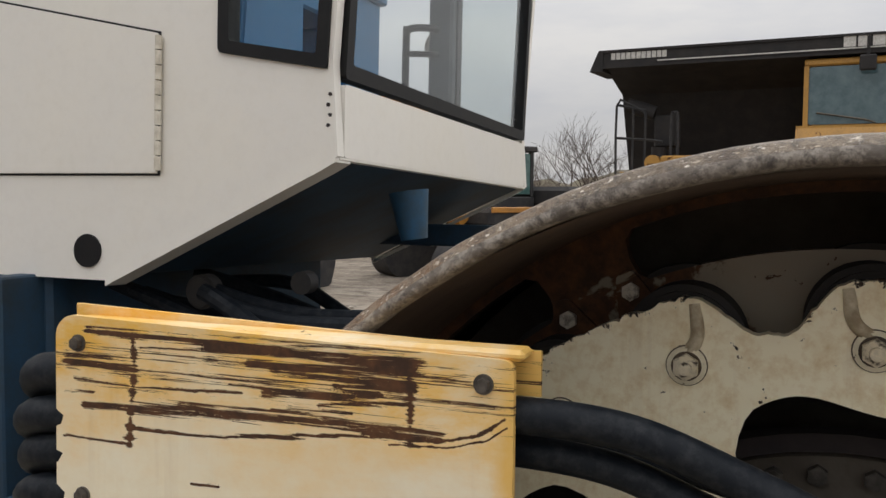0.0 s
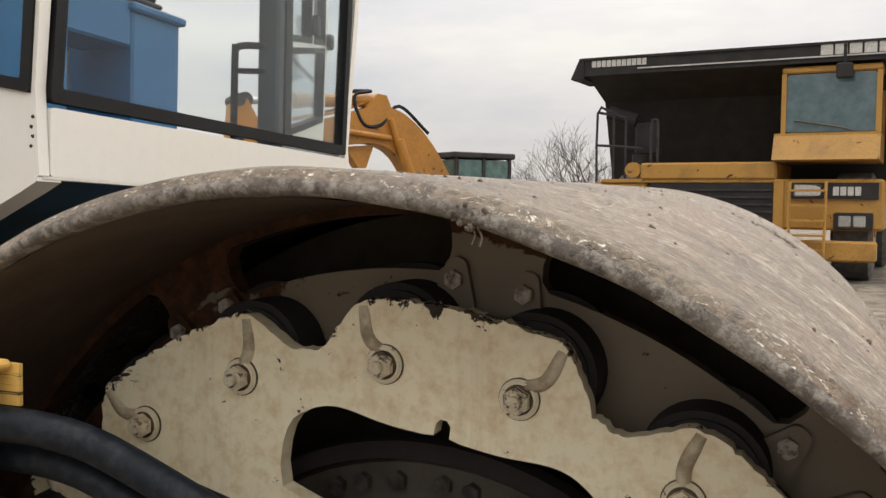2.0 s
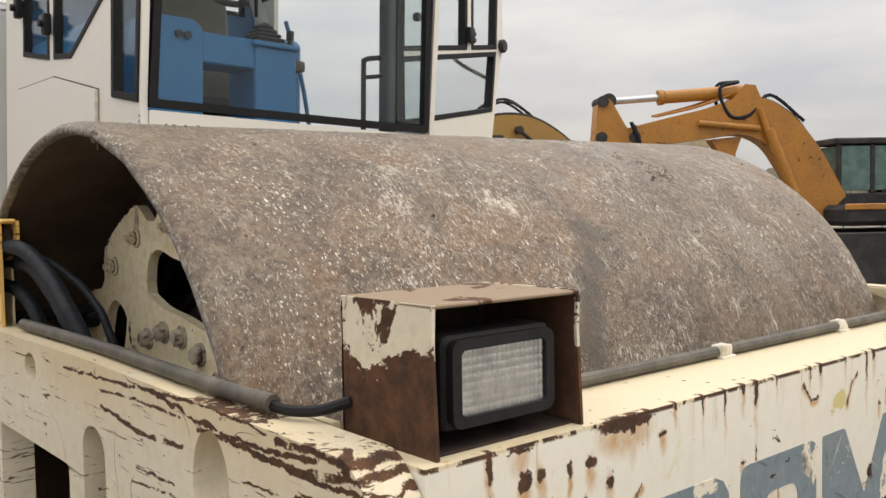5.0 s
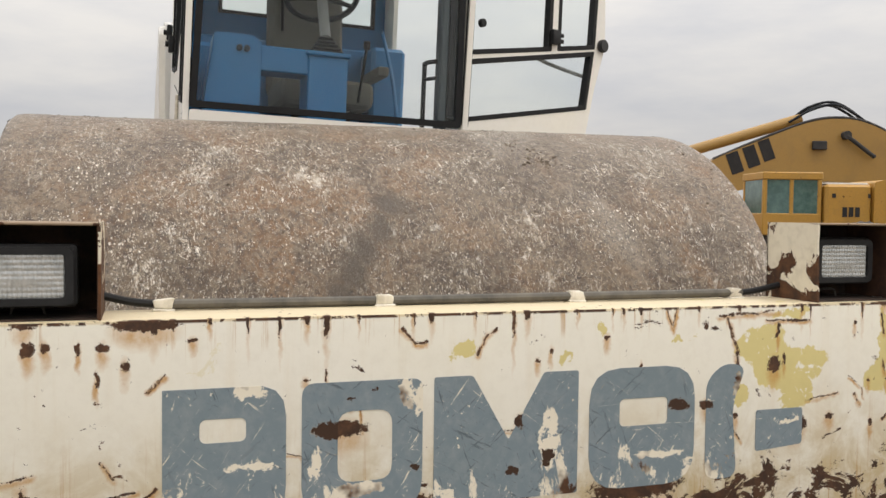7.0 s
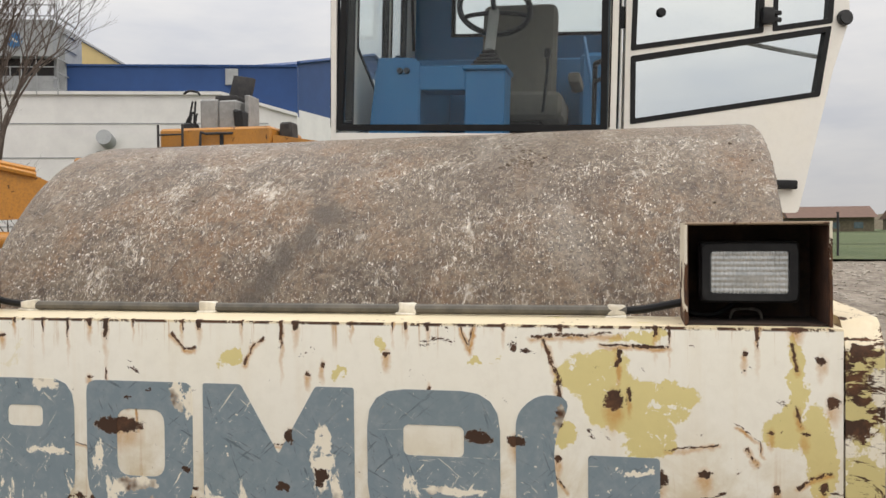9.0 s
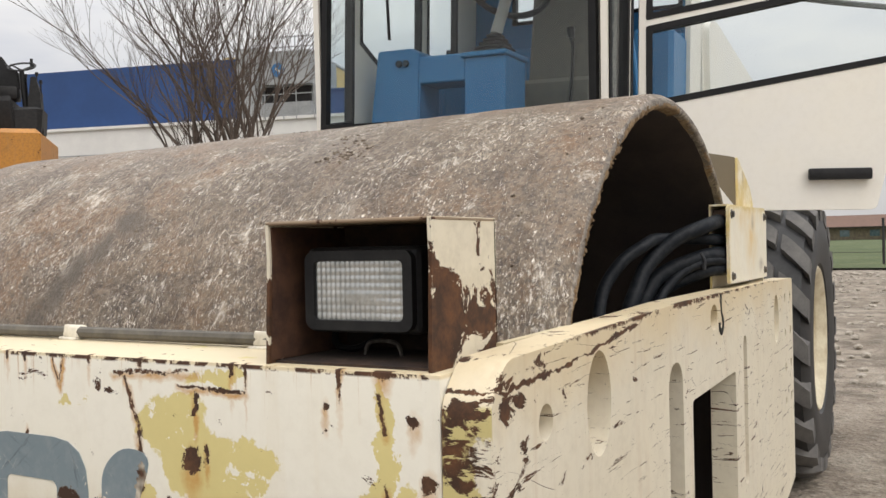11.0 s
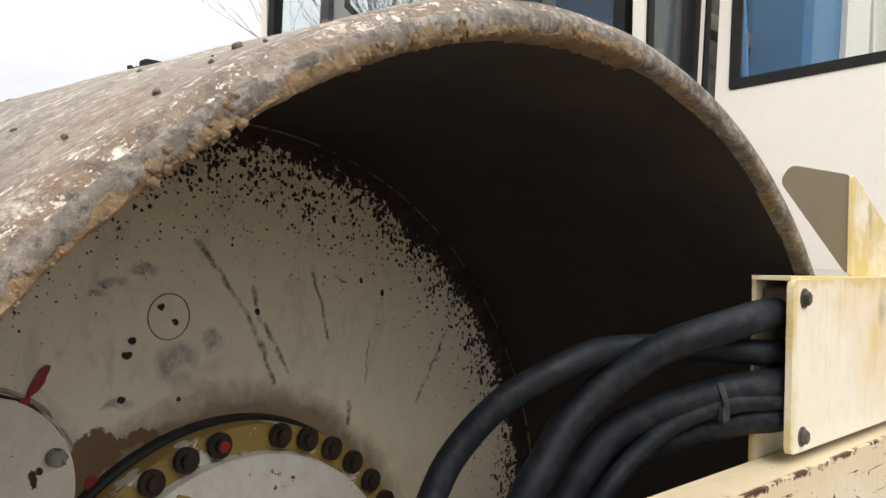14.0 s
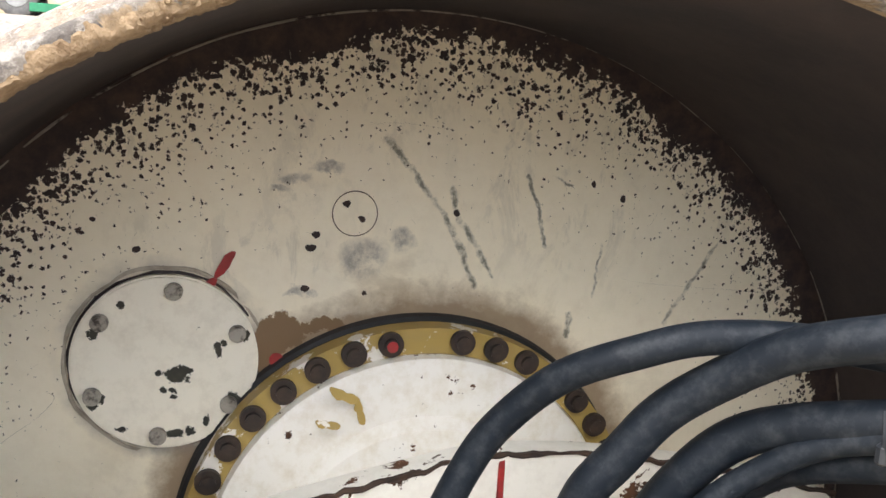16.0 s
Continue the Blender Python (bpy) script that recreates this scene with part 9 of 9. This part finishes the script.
# ---- trees and far country ----
def bare_tree(pos, height, seed, stems=1, spread=0.5, label="bare winter tree with many thin twigs", depth=5, lean=0.22):
    rnd = random.Random(seed)
    t = thing("tree", label, "tree", m=Matrix.Translation(pos))
    thick, thin = [], []

    def grow(p, d, length, r, level):
        n = 3
        pts = [p]
        for k in range(n):
            d = (d + Vector((rnd.gauss(0, 0.13), rnd.gauss(0, 0.13), 0.05 if level else 0.02))).normalized()
            pts.append(pts[-1] + d * length / n)
        (thick if level < 2 else thin).append((pts, r, r * 0.62))
        if level >= depth:
            return
        for k in range(rnd.choice((2, 3, 3)) if level else 4):
            f = rnd.uniform(0.45, 1.0) if k else 1.0
            q = pts[min(n, max(1, round(f * n)))]
            side = Vector((rnd.gauss(0, 1), rnd.gauss(0, 1), rnd.uniform(-0.1, 0.5))).normalized()
            nd = (d * (1 - spread * rnd.uniform(0.5, 1.1)) + side * spread).normalized()
            grow(q, nd, length * rnd.uniform(0.6, 0.82), r * 0.55, level + 1)

    for s in range(stems):
        a = 2 * math.pi * s / stems + rnd.random()
        d = Vector((math.cos(a) * lean * (stems > 1), math.sin(a) * lean * (stems > 1), 1)).normalized()
        grow(Vector((0.25 * math.cos(a) * (stems > 1), 0.25 * math.sin(a) * (stems > 1), -0.1)), d, height * 0.34 * rnd.uniform(0.85, 1.1), height * 0.0095, 0)

    def mesh(rows, seg):
        verts, faces = [], []
        for pts, r0, r1 in rows:
            side = (pts[1] - pts[0]).orthogonal().normalized()
            up = (pts[1] - pts[0]).normalized().cross(side)
            base = len(verts)
            for i, p in enumerate(pts):
                r = r0 + (r1 - r0) * i / (len(pts) - 1)
                verts += [p + r * (math.cos(2 * math.pi * k / seg) * side + math.sin(2 * math.pi * k / seg) * up) for k in range(seg)]
            for i in range(len(pts) - 1):
                for k in range(seg):
                    a, b = base + i * seg + k, base + i * seg + (k + 1) % seg
                    faces.append((a, b, b + seg, a + seg))
        bm = bmesh.new()
        vs = [bm.verts.new(v) for v in verts]
        for f in faces:
            bm.faces.new([vs[i] for i in f])
        return bm

    part("trunk", mesh(thick, 8), MAT_BARK, t, "grey-brown trunk and limbs", smooth=60)
    part("twig_crown", mesh(thin, 4), MAT_BARK, t, "fine bare twigs", smooth=80)["kind"] = "stuff"
    return t


bare_tree((-25.2, -22.5, 0), 15.0, 11, stems=5, spread=0.33, depth=6, lean=0.11)
bare_tree((-26.6, -24.0, 0), 11.5, 5, stems=2, spread=0.30, depth=5, lean=0.1)
bare_tree((-22.6, -26.6, 0), 5.0, 9, stems=5, spread=0.5, depth=4, label="low bare shrub of many thin stems")
bare_tree((-26.6, -21.6, 0), 4.6, 6, stems=5, spread=0.55, depth=4, label="low bare shrub of many thin stems")
for i, (x, y, h) in enumerate(((-6.3, 27.5, 5.2), (-9.0, 29.0, 3.6), (-8.0, 28.0, 3.4), (-11.0, 30.0, 3.5), (-5.2, 29.0, 3.8), (-13.5, 30.5, 3.4))):
    bare_tree((x, y, 0), h, 20 + i, stems=4, spread=0.5, depth=4, label="bare scrubby bush at the yard's edge")


def far_country():
    rnd = random.Random(7)
    # rough bank and scrub round the yard
    def bank(name, p, q, h, w, material, label, seed):
        p, q = Vector(p), Vector(q)
        u = (q - p).normalized()
        side = Vector((-u.y, u.x, 0))
        n = max(20, int((q - p).length / 1.2))
        bm = bmesh.new()
        rows = []
        for i in range(n + 1):
            c = p + (q - p) * i / n
            hh = h * (0.65 + 0.5 * noise.noise(c * 0.09 + Vector((seed, 0, 0))) + 0.25 * noise.noise(c * 0.6))
            rows.append([bm.verts.new(c + side * w * s + Vector((0, 0, max(0.02, hh) * z - 0.05))) for s, z in ((-1, 0), (-0.55, 0.6), (-0.2, 0.95), (0.1, 1.0), (0.5, 0.6), (1, 0))])
        for a, b in zip(rows, rows[1:]):
            for k in range(5):
                bm.faces.new((a[k], a[k + 1], b[k + 1], b[k]))
        o = part(name, lumps(bm, 0.12, 1.1, seed), material, None, label, smooth=80)
        tagged(o, category="vegetation", kind="stuff")

    bank("treeline", (-150, -40, 0), (-150, 130, 0), 3.6, 6, MAT_HEDGE, "distant brown winter treeline", 1)
    bank("hills", (-420, -200, 0), (-420, 400, 0), 9, 60, MAT_FARHILL, "hazy distant low hills", 2)
    bank("bank", (-40, -85, 0), (30, -90, 0), 9.5, 9, MAT_DRYBANK, "dry brown grassy bank", 3)
    bank("treeline", (-60, 90, 0), (60, 80, 0), 5, 6, MAT_HEDGE, "distant brown winter treeline", 4)
    # houses beyond the field
    for i, (y, w, h) in enumerate(((2, 14, 1.5), (20, 10, 1.8), (34, 16, 1.6), (52, 12, 1.9), (-14, 12, 1.6))):
        m = Matrix.Translation((-118 - 4 * (i % 3), y, 0.75))
        t = thing("house", "low far house with tiled roof beyond the field", "house", "houses beyond the field", m)
        part("wall", box((-4, 0, 0), (4, w, h)), MAT_HEDGE, t)
        part("roof", prism([(-4.6, h), (4.6, h), (0, h + 1.5)], -0.4, w + 0.4, "xz"), MAT_ROOFTILE, t, "tiled pitched roof")
        for k in range(3):
            part("window", box((3.98, w * (0.2 + 0.28 * k), 0.4), (4.03, w * (0.2 + 0.28 * k) + 1.1, 1.2)), MAT_WINDOW, t)
    # fence posts along the yard's edge
    for k in range(16):
        y = -6 + 3.0 * k
        f = part("fence_post", merge(cyl((0, 0, 0), (0, 0, 1.9), 0.05, seg=8), cyl((0, 0, 1.85), (0, 0, 1.9), 0.06, seg=8)), MAT_DARK, None, "dark fence post at the field's edge", m=Matrix.Translation((-37, y, 0.05)))
        tagged(f, category="fence post", group="fence posts")
    w = part("fence_wire", merge(*[tube([(-37, -6, z), (-37, 39, z)], 0.012, 4, 1) for z in (0.6, 1.1, 1.6)]), MAT_DARK, None, "thin fence wires")
    tagged(w, category="fence wire", kind="stuff")
    for x, y, h in ((-11.8, -111, 17.0),):
        p = thing("utility_pole", "thin far utility pole", "pole", m=Matrix.Translation((x, y, 0)))
        part("pole", cyl((0, 0, 0), (0, 0, h), 0.22, 0.14, seg=10), MAT_CONCRETE, p)
        part("crossarm", box((-0.8, -0.08, h - 0.8), (0.8, 0.08, h - 0.6)), MAT_CONCRETE, p)


MAT_FARHILL = simple("hazy_hill", (0.20, 0.22, 0.25), (0.16, 0.18, 0.2), 0.05, 0.95, fine=0.4, bump=0.0)
MAT_DRYBANK = simple("dry_brown_bank", (0.20, 0.155, 0.09), (0.26, 0.2, 0.12), 0.8, 0.95, fine=4)
far_country()


def far_car(x, y, yaw, paint, label):
    """A small car parked beyond the field."""
    t = thing("parked_car", label, "car", m=pose(x, y, 1.02, 0, 0, yaw))
    part("car_body", prism(rounded([(-2.1, 0.3), (-2.15, 0.8), (-1.2, 0.95), (-0.6, 1.45), (1.1, 1.45), (1.8, 0.95), (2.1, 0.85), (2.1, 0.3)], 0.15), -0.85, 0.85), paint, t)
    part("side_glass", merge(prism(rounded([(-1.0, 0.98), (-0.5, 1.38), (1.0, 1.38), (1.5, 0.98)], 0.05), -0.87, 0.87)), MAT_WINDOW, t, "dark car windows")
    for wx in (-1.3, 1.3):
        for wy in (-0.75, 0.75):
            part("wheel", cyl((wx, wy - 0.12, 0.32), (wx, wy + 0.12, 0.32), 0.32, seg=20), MAT_SOOT, t, "black wheel")


far_car(-147.4, -4.4, 55, MAT_WALLWHITE, "small white car parked beyond the field")
far_car(-148.0, -0.6, 80, MAT_DARK, "dark car parked beyond the field")
far_car(-148.5, 4.5, 95, MAT_DARK, "dark car parked beyond the field")
